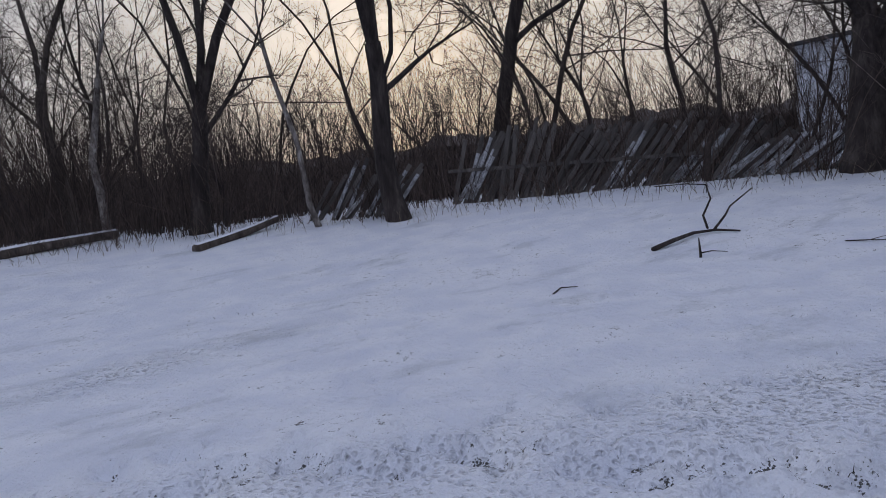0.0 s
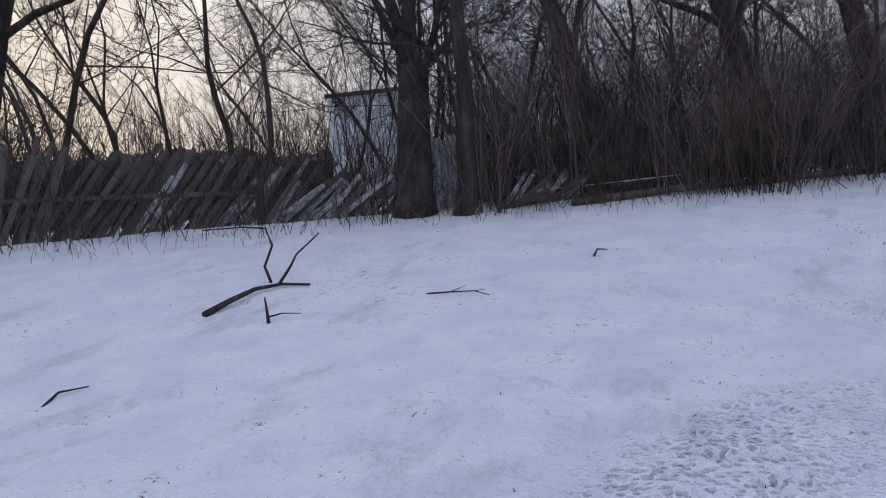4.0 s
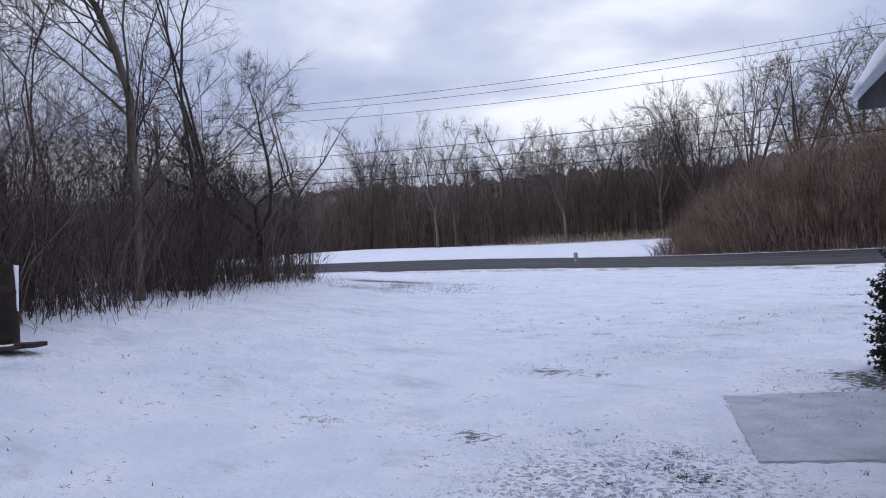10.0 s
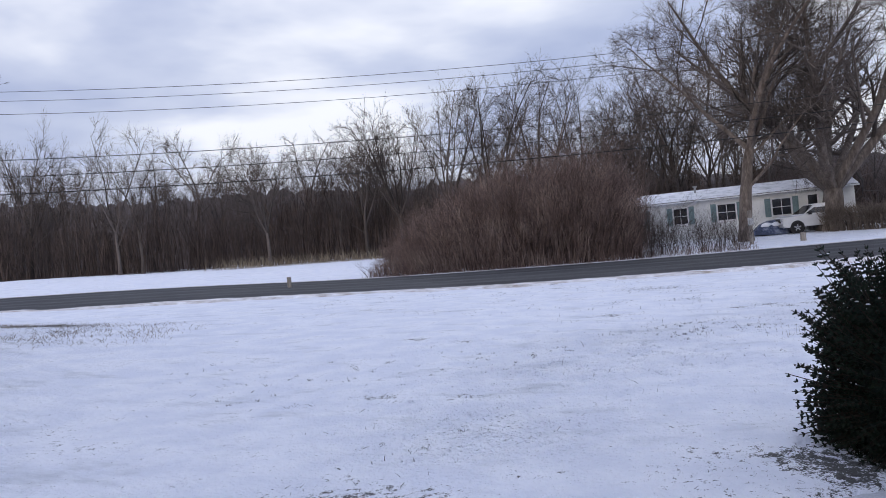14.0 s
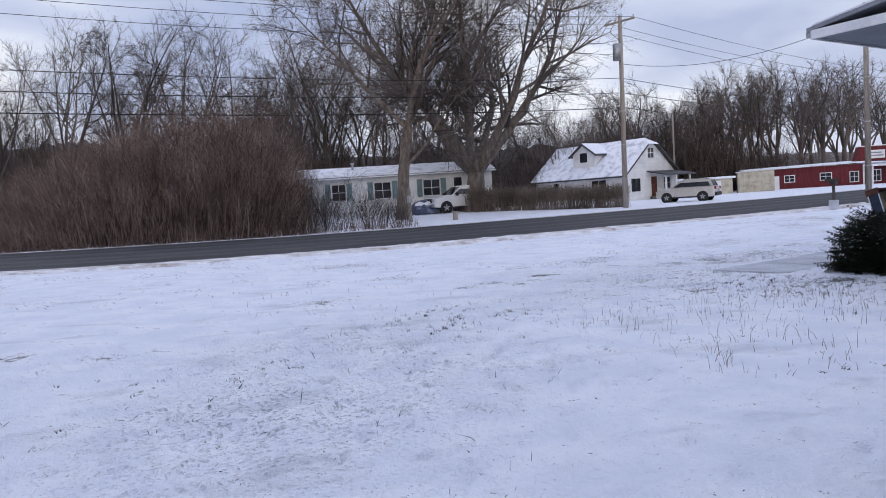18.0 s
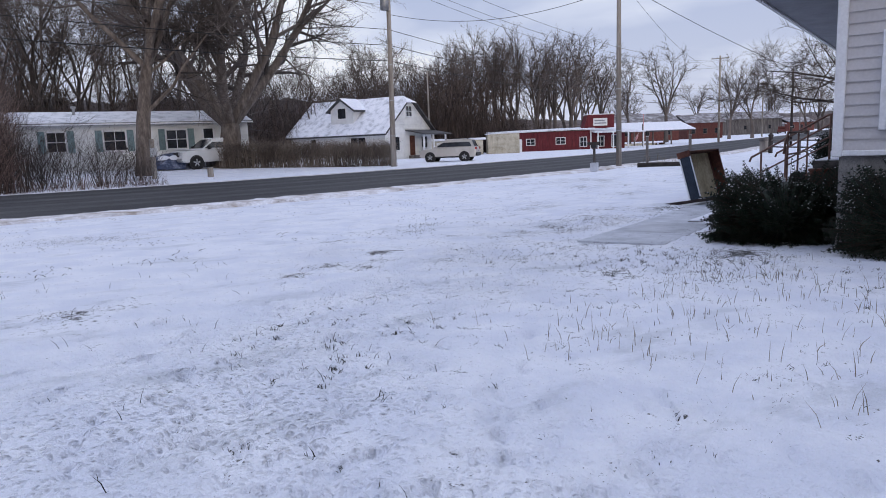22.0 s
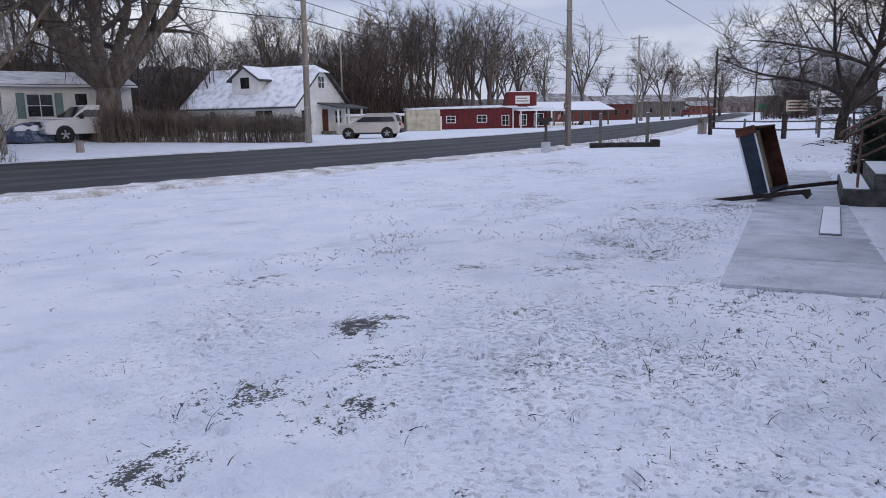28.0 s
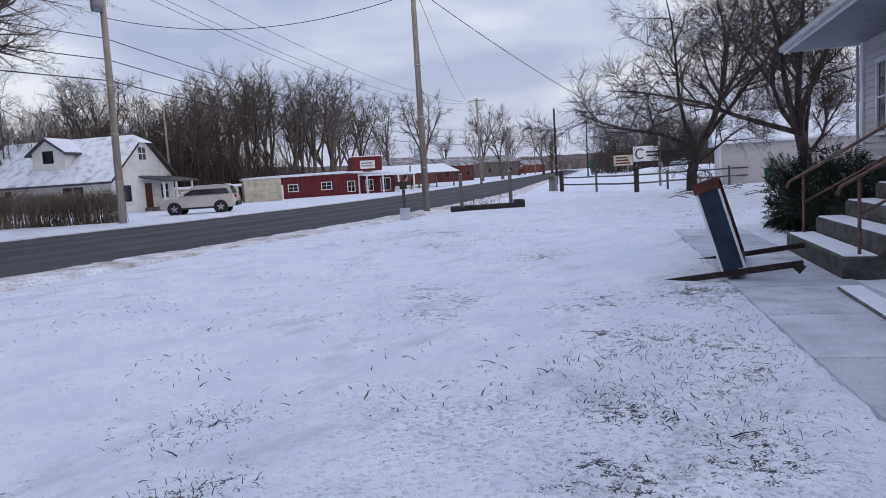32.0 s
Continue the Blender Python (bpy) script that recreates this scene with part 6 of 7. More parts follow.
def shutters(parent, x, y, z, w, h):
    for s in (-1, 1):
        part("shutter", Geo().box(x + s * (w / 2 + .10), y - .05, z - .08, x + s * (w / 2 + .50), y, z + h + .08, .01), SHUTTER, parent, "grey-green shutter")


def mobile_home():
    z0 = .55
    t = thing("mobile_home", "white mobile home with grey-green shutters and snowy roof", "mobile home", (3.6, 55.6, z0), -9.2)
    L, D, H = 17.1, 6.5, 2.75
    part("skirting", Geo().box(.06, .06, -.6, L - .06, D - .06, .35), WHITE, t, "pale skirting panels")
    part("wall", Geo().box(0, 0, .35, L, D, H), WHITE, t)
    siding_rows(t, 0, L, -.002, .35, H, .20, WHITE)
    part("roof", Geo().prism([(-.35, H), (-.35, H + .12), (D / 2, H + .95), (D + .35, H + .12), (D + .35, H), (D / 2, H + .82)], -.3, L + .3), ROOFD, t).matrix_basis = pose(0, 0, 0, 0, 0, 90) @ Matrix.Diagonal((1, -1, 1, 1))
    part("roof_snow", Geo().prism([(-.22, H + .15), (-.20, H + .21), (D / 2, H + 1.04), (D + .25, H + .2), (D + .25, H + .15), (D / 2, H + .96)], -.25, L + .25), ROOFSNOW, t, "thin patchy snow").matrix_basis = pose(0, 0, 0, 0, 0, 90) @ Matrix.Diagonal((1, -1, 1, 1))
    part("gutter", Geo().box(-.3, -.44, H, L + .3, -.35, H + .1, .02), TRIMW, t)
    part("gable_wall", Geo().prism([(0, H), (D / 2, H + .8), (D, H)], .0, .05), WHITE, t).matrix_basis = pose(0, 0, 0, 0, 0, 90) @ Matrix.Diagonal((1, -1, 1, 1))
    part("gable_wall", Geo().prism([(0, H), (D / 2, H + .8), (D, H)], L - .05, L), WHITE, t).matrix_basis = pose(0, 0, 0, 0, 0, 90) @ Matrix.Diagonal((1, -1, 1, 1))
    for x in (2.0, 5.3, 8.6, 12.35):
        window(t, x, -.03, 1.15, 1.25 if x > 6 else 1.0, 1.2, "y-", panes=(2, 2))
        shutters(t, x, -.03, 1.15, 1.25 if x > 6 else 1.0, 1.2)
    part("door", Geo().box(14.0, -.06, .5, 14.8, -.02, 2.5, .01), TRIMW, t, "white door with a dark upper window")
    part("door_window", Geo().box(14.1, -.075, 1.5, 14.7, -.06, 2.4, .006), GLASS, t)
    part("step_block", Geo().box(13.9, -1.1, -.6, 14.9, -.05, .45, .02), OLDWOOD, t, "wooden entrance steps")
    for x in (13.85, 14.95):
        part("rail", Geo().tube([(x, -1.1, -.4), (x, -1.1, .9), (x, -.1, 1.35)], .03, 6), STEELG, t)
    part("panel", Geo().box(11.9, -.35, -.5, 12.9, -.28, .85, .02), BEIGE, t, "grey board leaning on the wall")
    part("vent_pipe", Geo().cyl((6.5, 2.2, H + .5), (6.5, 2.2, H + 1.25), .09, n=10).cyl((6.5, 2.2, H + 1.2), (6.5, 2.2, H + 1.32), .16, n=10), STEELG, t)
    part("window", Geo().box(L - .02, 2.2, 1.2, L + .04, 3.2, 2.2, .01), GLASS, t)


mobile_home()


def cottage():
    z0 = -.12
    W, L, E, R = 8.4, 12.6, 3.05, 6.4
    h = thing("cottage", "white clapboard cottage with a snowy roof, dormer and porch", "house", (39.2, 63.6, z0), 19.4)
    part("wall", Geo().box(0, 0, -.5, W, L, E), WHITE, h)
    siding_rows(h, 0, W, -.002, .3, E, .24, WHITE)
    gs = Geo().prism([(0, E), (W * .42, R - .55), (W * .58, R - .55), (W, E)], -.02, .1)
    part("gable_wall", gs, WHITE, h)
    for i in range(11):
        z = E + i * .24
        q = (z - E) / (R - E)
        x0, x1 = W / 2 * q, W - W / 2 * q
        if z < R - .75:
            part("siding_board", Geo().box(x0 + .1, -.05, z, x1 - .1, -.02, z + .225, .006), WHITE, h)
    part("gable_wall", Geo().prism([(0, E), (W / 2, R), (W, E)], L - .1, L), WHITE, h)
    th = .14
    o = .55
    s = (R - E) / (W / 2)
    for sgn, nm in ((1, "west"), (-1, "east")):
        def X(x):
            return x if sgn > 0 else W - x
        g = Geo()
        ez = E - o * s
        a = [(X(-o), -.5, ez), (X(W / 2 * .80), -.5, E + W / 2 * .80 * s), (X(W / 2), .55, R), (X(W / 2), L + .4, R), (X(-o), L + .4, ez)]
        v = a + [(x, y, z - th) for x, y, z in a]
        n = len(a)
        g.add(v, [tuple(range(n)) if sgn < 0 else tuple(range(n))[::-1], tuple(range(n, 2 * n))[::-1] if sgn < 0 else tuple(range(n, 2 * n))] + [((i + 1) % n, i, n + i, n + (i + 1) % n) for i in range(n)])
        part("roof_slope", g, ROOFD, h)
        a2 = [(x * 1.0, y, z + .015) for x, y, z in a]
        a3 = [(x, y, z + .085) for x, y, z in a]
        g2 = Geo().add(a2 + a3, [tuple(range(n, 2 * n)) if sgn < 0 else tuple(range(n, 2 * n))[::-1]] + [((i + 1) % n, i, n + i, n + (i + 1) % n) for i in range(n)])
        part("roof_snow", g2, ROOFSNOW, h, "thin snow on the roof, worn through in places")
        # rake board
        rk = Geo()
        p0, p1 = (X(-o), -.52, ez - th), (X(W / 2 * .8), -.52, E + W / 2 * .8 * s - th)
        rk.add([p0, p1, (p1[0], p1[1], p1[2] + .2), (p0[0], p0[1], p0[2] + .2), (p0[0], -.48, p0[2]), (p1[0], -.48, p1[2]), (p1[0], -.48, p1[2] + .2), (p0[0], -.48, p0[2] + .2)],
               [(0, 1, 2, 3), (5, 4, 7, 6), (1, 0, 4, 5), (3, 2, 6, 7)])
        part("rake_board", rk, ROOFD, h)
    # clipped gable peak
    part("hip_face", Geo().add([(W / 2 * .8, -.5, E + W / 2 * .8 * s + .02), (W - W / 2 * .8, -.5, E + W / 2 * .8 * s + .02), (W / 2, .6, R + .03)], [(0, 1, 2)]), SNOW, h)
    window(h, W / 2, -.06, R - 2.05, 1.0, 1.05, "y-", panes=(2, 2))
    window(h, 1.6, -.04, .95, 1.5, 1.35, "y-", panes=(1, 1))
    window(h, -.0, 3.4, 1.15, 1.9, 1.2, "x-", panes=(2, 1))
    window(h, -.0, 9.4, 1.15, .7, 1.2, "x-", panes=(1, 2))
    # dormer
    dm = new("dormer"); dm.parent = h
    part("dormer_wall", Geo().box(.9, 4.6, E + .4, 2.8, 7.6, R - 1.1), WHITE, dm)
    part("dormer_gable", Geo().prism([(4.6, R - 1.1), (6.1, R - .1), (7.6, R - 1.1)], .9, 1.0), WHITE, dm).matrix_basis = pose(0, 0, 0, 0, 0, 90) @ Matrix.Diagonal((1, -1, 1, 1))
    part("dormer_roof", Geo().prism([(4.2, R - 1.28), (6.1, R + .02), (8.0, R - 1.28), (8.0, R - 1.40), (6.1, R - .12), (4.2, R - 1.40)], .55, 3.4), ROOFD, dm).matrix_basis = pose(0, 0, 0, 0, 0, 90) @ Matrix.Diagonal((1, -1, 1, 1))
    part("dormer_snow", Geo().prism([(4.35, R - 1.16), (6.1, R + .08), (7.85, R - 1.16), (7.85, R - 1.2), (6.1, R + .03), (4.35, R - 1.2)], .75, 3.4), SNOW, dm).matrix_basis = pose(0, 0, 0, 0, 0, 90) @ Matrix.Diagonal((1, -1, 1, 1))
    part("dormer_window", Geo().box(.86, 5.6, R - 2.0, .9, 6.6, R - 1.0, .01), GLASS, dm)
    # porch at the gable's right
    po = new("porch"); po.parent = h
    part("porch_floor", Geo().box(3.9, -2.0, -.4, W, -.06, .35, .02), OLDWOOD, po)
    part("porch_roof", Geo().add([(3.5, -2.4, 2.55), (W + .3, -2.4, 2.55), (W + .3, 0, 3.0), (3.5, 0, 3.0), (3.5, -2.4, 2.43), (W + .3, -2.4, 2.43), (W + .3, 0, 2.88), (3.5, 0, 2.88)],
                                 [(0, 1, 2, 3), (7, 6, 5, 4), (1, 0, 4, 5), (2, 1, 5, 6), (0, 3, 7, 4)]), ROOFD, po)
    for x in (4.1, 5.9, W - .1):
        part("porch_post", Geo().box(x - .08, -1.95, .35, x + .08, -1.8, 2.45, .01), TRIMW, po)
    part("porch_rail", Geo().box(5.9, -1.92, 1.15, W, -1.84, 1.25, .01).box(5.9, -1.92, .45, W, -1.84, .52, .01), TRIMW, po)
    for i in range(14):
        part("baluster", Geo().box(6.05 + i * .15, -1.9, .5, 6.10 + i * .15, -1.86, 1.16), TRIMW, po)
    # no opening is cut: a dark panel stands for the doorway's inner shade
    part("door", Geo().box(4.2, -.08, .36, 5.1, -.03, 2.4, .01), STAINW, po, "dark panel painted for the shade of the open doorway")
    for i in range(3):
        part("porch_step", Geo().box(4.1, -2.0 - .3 * (i + 1), -.4, 5.7, -2.0 - .3 * i, .35 - .18 * (i + 1), .01), OLDWOOD, po)
    window(h, 6.9, -.04, 1.1, 1.1, 1.2, "y-", panes=(2, 2))


cottage()


# ---- vehicles ----
def wheel(parent, x, y, r, w, side):
    ob = new("wheel"); ob.parent = parent
    ob.location = (x, y, r)
    n = 22
    rings = []
    for dx, rr in ((-w / 2, r * .72), (-w / 2, r * .93), (-w * .36, r), (w * .36, r), (w / 2, r * .93), (w / 2, r * .72)):
        rings.append([(dx, rr * math.cos(a), rr * math.sin(a)) for a in np.linspace(0, 2 * math.pi, n + 1)[:-1]])
    g = Geo().loft(rings)
    g.m = Matrix.Identity(4)
    part("tyre", g, RUBBER, ob, smooth=True)
    rg = Geo().cyl((side * w * .35, 0, 0), (side * w * .46, 0, 0), r * .66, r * .62, 18)
    for k in range(5):
        a = 2 * math.pi * k / 5
        rg.m = Matrix.Rotation(a, 4, 'X')
        rg.box(side * w * .44, -.045, 0.02, side * w * .52, .045, r * .60, .008)
    part("rim", rg, RIM, ob)


def carbody(name, label, at, rz, m, prof, glassprof, half, wheels, r, group=""):
    """A car: a side outline and a cabin outline, with rounded flanks, glass, wheels and lamps. Its nose points to +y."""
    ob = thing(name, label, "car", at, rz, group)
    n = len(prof)
    rings = []
    for x, k, dz in ((-half, .0, .0), (-half * .97, .05, .04), (-half * .8, .0, .0), (half * .8, 0, 0), (half * .97, .05, .04), (half, 0, 0)):
        pass
    cy = sum(p[0] for p in prof) / n
    cz = sum(p[1] for p in prof) / n
    for x, sc in ((-half, .93), (-half * .96, .985), (-half * .82, 1.0), (half * .82, 1.0), (half * .96, .985), (half, .93)):
        rings.append([(x, cy + (y - cy) * sc, cz + (z - cz) * sc) for y, z in prof])
    part("body", Geo().loft(rings), m, ob, smooth=False)
    cab = []
    gy = sum(p[0] for p in glassprof) / len(glassprof)
    zb, zt = min(p[1] for p in glassprof), max(p[1] for p in glassprof)
    for s in (-1, 1):
        cab.append([(s * half * (.93 - .16 * (z - zb) / (zt - zb)), y, z) for y, z in glassprof])
    part("cabin", Geo().loft(cab), m, ob)
    # side glass, windscreen, rear glass
    for s in (-1, 1):
        q = [(s * (half * (.93 - .16 * (z - zb) / (zt - zb)) + .012), gy + (y - gy) * .86, zb + (zt - zb) * (.14 + .70 * (z - zb) / (zt - zb))) for y, z in glassprof]
        k = len(q)
        part("side_window", Geo().add(q, [tuple(range(k)) if s > 0 else tuple(range(k))[::-1]]), GLASS, ob)
    for i, nm in ((0, "rear_window"), (-2, "windscreen")):
        a, b = (glassprof[0], glassprof[1]) if i == 0 else (glassprof[-1], glassprof[-2])
        oy = -.014 if i == 0 else .014
        pts = []
        for (y, z), wdt in ((a, .86), (b, .68)):
            f = .12 if wdt > .7 else .88
            yy, zz = a[0] + (b[0] - a[0]) * f, a[1] + (b[1] - a[1]) * f
            pts.append((yy + oy, zz + .012, half * wdt))
        (y0, z0, w0), (y1, z1, w1) = pts
        part(nm, Geo().add([(-w0, y0, z0), (w0, y0, z0), (w1, y1, z1), (-w1, y1, z1)], [(0, 1, 2, 3) if i == 0 else (3, 2, 1, 0)]), GLASS, ob)
    for wy in wheels:
        for s in (-1, 1):
            wheel(ob, s * (half - .10), wy, r, .24, s)
            part("wheel_arch", Geo().cyl((s * (half - .16), wy, r), (s * (half + .006), wy, r), r * 1.2, n=18), BLACKP, ob, smooth=False)
    return ob


def suv():
    prof = [(-2.28, .42), (-2.33, .62), (-2.30, 1.02), (-2.16, 1.10), (1.02, 1.06), (1.95, .98), (2.22, .80), (2.28, .45), (2.1, .32), (-2.1, .32)]
    gl = [(-2.18, 1.06), (-1.92, 1.66), (-1.2, 1.72), (.0, 1.70), (.35, 1.62), (1.15, 1.05)]
    x, y = 35.6, 49.2
    c = carbody("parked_car", "champagne family car with snow on its roof", (x, y, gzf(x, y)), 38, CARTAN, prof, gl, .93, (-1.38, 1.38), .36)
    part("bumper", Geo().box(-.9, -2.40, .38, .9, -2.25, .66, .05), BLACKP, c)
    part("sill", Geo().box(-.945, -1.0, .30, .945, 1.0, .42, .02), BLACKP, c)
    for s in (-1, 1):
        part("tail_lamp", Geo().box(s * .62, -2.345, .88, s * .92, -2.24, 1.08, .02), REDLAMP, c, "red tail lamp")
        part("head_lamp", Geo().box(s * .58, 2.1, .74, s * .9, 2.24, .9, .02), CLEARLAMP, c)
        part("mirror", Geo().box(s * .9, .75, 1.05, s * 1.1, .9, 1.2, .03), CARTAN, c)
        part("roof_rail", Geo().tube([(s * .6, -1.7, 1.72), (s * .62, -1.5, 1.77), (s * .62, .0, 1.76), (s * .6, .2, 1.70)], .02, 6), BLACKP, c)
        part("door_handle", Geo().box(s * .92, -.35, .93, s * .95, -.18, .96), CARTAN, c)
    part("plate_bars", Geo().box(-.24, -2.36, .72, .24, -2.335, .84, .01), CLEARLAMP, c)
    part("roof_snow", Geo().box(-.62, -1.85, 1.70, .62, .1, 1.76, .03), SNOW, c)


def pickup():
    prof = [(-2.9, .55), (-2.9, 1.18), (-.6, 1.20), (1.15, 1.22), (2.55, 1.16), (2.85, 1.0), (2.92, .55), (2.7, .42), (-2.8, .45)]
    gl = [(-.75, 1.2), (-.55, 1.86), (-.1, 1.92), (.55, 1.92), (1.5, 1.2)]
    x, y = 17.4, 50.9
    c = carbody("pickup_truck", "white pickup truck parked nose out by the hedge", (x, y, gzf(x, y)), 98, CARWHITE, prof, gl, 1.0, (-1.75, 1.95), .40)
    part("bed", Geo().box(-.88, -2.8, 1.0, .88, -.8, 1.19), BLACKP, c)
    part("grille", Geo().box(-.62, 2.84, .78, .62, 2.95, 1.08, .02), BLACKP, c)
    part("bumper", Geo().box(-.95, 2.8, .45, .95, 3.0, .70, .05), STEELG, c, "chrome front bumper")
    for s in (-1, 1):
        part("head_lamp", Geo().box(s * .62, 2.80, .88, s * .95, 2.94, 1.08, .02), CLEARLAMP, c)
        part("mirror", Geo().box(s * .98, 1.0, 1.2, s * 1.22, 1.16, 1.45, .03), BLACKP, c)
    part("hood_snow", Geo().box(-.8, 1.5, 1.21, .8, 2.5, 1.25, .02), SNOW, c)


suv()
pickup()
sp = carbody("parked_car", "small pale car standing by the far billboards", (150.0, 44.5, gzf(150, 44.5) + .9), 60, CARGREY, [(-2.1, .4), (-2.1, .85), (-1.4, .95), (1.0, .92), (2.0, .75), (2.1, .4), (1.8, .3), (-1.8, .3)],
             [(-1.6, .92), (-.9, 1.4), (.1, 1.42), (1.0, .9)], .85, (-1.25, 1.3), .32)
bank = single("snow_bank", Geo().loft([[(150 + 14 * q * math.cos(a), 44 + 7 * q * math.sin(a), gzf(150, 44) + z) for a in np.linspace(0, 6.28, 24)[:-1]] for q, z in ((1.6, -.3), (1.2, .5), (.9, .88), (.4, .9))]), SNOW, "low snowy mound beside the far road", "snow", smooth=True)


# ---- shed, store, pavilion ----
def roadside():
    s = thing("storage_shed", "weathered beige storage shed beside the store", "shed", (55.2, 66.2, -.35), -38)
    part("wall", Geo().box(0, 0, 0, 3.6, 2.6, 2.55), BEIGE, s)
    part("front_wall", Geo().box(3.55, -.02, 0, 3.68, 2.62, 2.55), BEIGE, s)
    part("roof", Geo().add([(-.15, -.15, 2.5), (3.85, -.15, 2.62), (3.85, 2.75, 2.62), (-.15, 2.75, 2.5), (-.15, -.15, 2.58), (3.85, -.15, 2.74), (3.85, 2.75, 2.74), (-.15, 2.75, 2.58)],
                           [(3, 2, 1, 0), (4, 5, 6, 7), (0, 1, 5, 4), (1, 2, 6, 5), (2, 3, 7, 6), (3, 0, 4, 7)]), ROOFSNOW, s)
    for i in range(8):
        part("panel_rib", Geo().box(.2 + i * .45, -.025, 0, .26 + i * .45, 0, 2.5), BEIGE, s)
    part("door", Geo().box(3.68, .9, .1, 3.73, 1.9, 2.2, .01), TRIMW, s, "pale double door")
    part("door_frame", Geo().box(3.69, .78, .0, 3.75, .88, 2.3).box(3.69, 1.92, 0, 3.75, 2.02, 2.3), STAINW, s)

    st = thing("farm_store", "long red board store with white-framed windows", "store", (60.5, 70.8, -.42), -36)
    L, D, H = 12.3, 8, 2.7
    part("wall", Geo().box(0, 0, -.3, L, D, H), REDW, st)
    for i in range(31):
        part("batten", Geo().box(.1 + i * .392, -.03, -.2, .14 + i * .392, 0, H), REDW, st)
    part("roof", Geo().add([(-.4, -.5, H - .05), (L + .4, -.5, H + .15), (L + .4, D, H + .42), (-.4, D, H + .22), (-.4, -.5, H + .08), (L + .4, -.5, H + .28), (L + .4, D, H + .55), (-.4, D, H + .35)],
                           [(3, 2, 1, 0), (4, 5, 6, 7), (0, 1, 5, 4), (1, 2, 6, 5), (3, 0, 4, 7)]), ROOFSNOW, st)
    part("corner_board", Geo().box(L - .12, -.05, -.3, L + .05, .08, H, .01).box(-.05, -.05, -.3, .08, .08, H), TRIMW, st)
    part("door", Geo().box(2.6, -.06, -.2, 3.5, -.02, 1.9, .01), TRIMW, st, "white door")
    for x, w, h in ((4.6, 1.0, .7), (8.4, 1.1, .75), (11.3, .8, 1.1)):
        window(st, x, -.03, 1.15 if h < 1 else .75, w, h, "y-", panes=(2, 2))
    window(st, L + .02, 1.8, .75, .9, 1.1, "x+", panes=(2, 2))
    fr = new("false_front"); fr.parent = st
    part("panel", Geo().prism([(11.7, H + .2), (12.2, H + 1.95), (15.6, H + 1.95), (15.6, H + .3)], 1.2, 3.2), REDW, fr)
    part("cap", Geo().box(12.1, 1.1, H + 1.95, 15.7, 3.3, H + 2.05, .01), TRIMW, fr)
    sg = part("sign_board", Geo().box(12.9, 1.12, H + .55, 14.7, 1.19, H + 1.5, .01), WHITE, fr, "white sign board with faded lettering")
    for i in range(2):
        part("lettering_bar", Geo().box(13.05, 1.105, H + .8 + i * .32, 14.55 - .2 * i, 1.12, H + .95 + i * .32), SOFFIT, fr)
    an = new("shop_porch"); an.parent = st
    part("wall", Geo().box(L + .06, .3, -.3, L + 4.4, D, 2.45), REDW, an)
    part("roof", Geo().add([(L + .1, -1.8, 2.35), (L + 6.4, -1.8, 2.25), (L + 6.4, D, 2.75), (L + .1, D, 2.95), (L + .1, -1.8, 2.5), (L + 6.4, -1.8, 2.4), (L + 6.4, D, 2.9), (L + .1, D, 3.1)],
                           [(3, 2, 1, 0), (4, 5, 6, 7), (0, 1, 5, 4), (1, 2, 6, 5), (3, 0, 4, 7)]), ROOFSNOW, an)
    for i in range(4):
        part("porch_post", Geo().box(L + .4 + i * 1.9, -1.7, -.3, L + .55 + i * 1.9, -1.55, 2.35), TRIMW, an)
    window(an, L + 1.3, .28, .7, .8, 1.2, "y-", panes=(2, 2))
    window(an, L + 3.3, .28, .6, 1.1, 1.4, "y-", panes=(2, 1))
    part("bench", Geo().box(L + .5, -1.0, .1, L + 3.2, -.6, .25, .02).box(L + .6, -.9, -.3, L + .7, -.7, .1).box(L + 3, -.9, -.3, L + 3.1, -.7, .1), OLDWOOD, an)

    fl = thing("shop_flag", "faded striped flag hanging on a short pole", "flag", (*(76.5, 61.5), .9), -30)
    part("pole", Geo().cyl((0, 0, 0), (.7, 0, .9), .02, n=6), STEELG, fl)
    part("cloth", Geo().add([(.2 + .1 * i, .03 * math.sin(i * 2), .25 + .13 * i - k * .5) for k in range(2) for i in range(5)], [(i, i + 1, i + 6, i + 5) for i in range(4)]), FLAGM, fl)

    pv = thing("pavilion", "open picnic pavilion with a snow-white gable roof", "pavilion", (84.5, 70.5, -.5), -27)
    PL, PD = 12, 7.5
    part("roof", Geo().prism([(-.6, 2.55), (PD / 2, 3.75), (PD + .6, 2.55), (PD + .6, 2.42), (PD / 2, 3.6), (-.6, 2.42)], -.6, PL + .6), ROOFD, pv).matrix_basis = pose(0, 0, 0, 0, 0, 90) @ Matrix.Diagonal((1, -1, 1, 1))
    part("roof_snow", Geo().prism([(-.58, 2.57), (-.5, 2.66), (PD / 2, 3.88), (PD + .5, 2.66), (PD + .58, 2.57), (PD / 2, 3.76)], -.58, PL + .58), SNOW, pv).matrix_basis = pose(0, 0, 0, 0, 0, 90) @ Matrix.Diagonal((1, -1, 1, 1))
    part("gable_wall", Geo().prism([(0, 2.5), (PD / 2, 3.55), (PD, 2.5)], PL, PL + .1), BEIGE, pv).matrix_basis = pose(0, 0, 0, 0, 0, 90) @ Matrix.Diagonal((1, -1, 1, 1))
    for i in range(5):
        for y in (.1, PD - .1):
            part("post", Geo().box(i * 2.98 - .08, y - .08, -.3, i * 2.98 + .08, y + .08, 2.5), OLDWOOD, pv)
    part("low_wall", Geo().box(0, .3, -.3, 6.5, .5, .75, .02), BEIGE, pv)
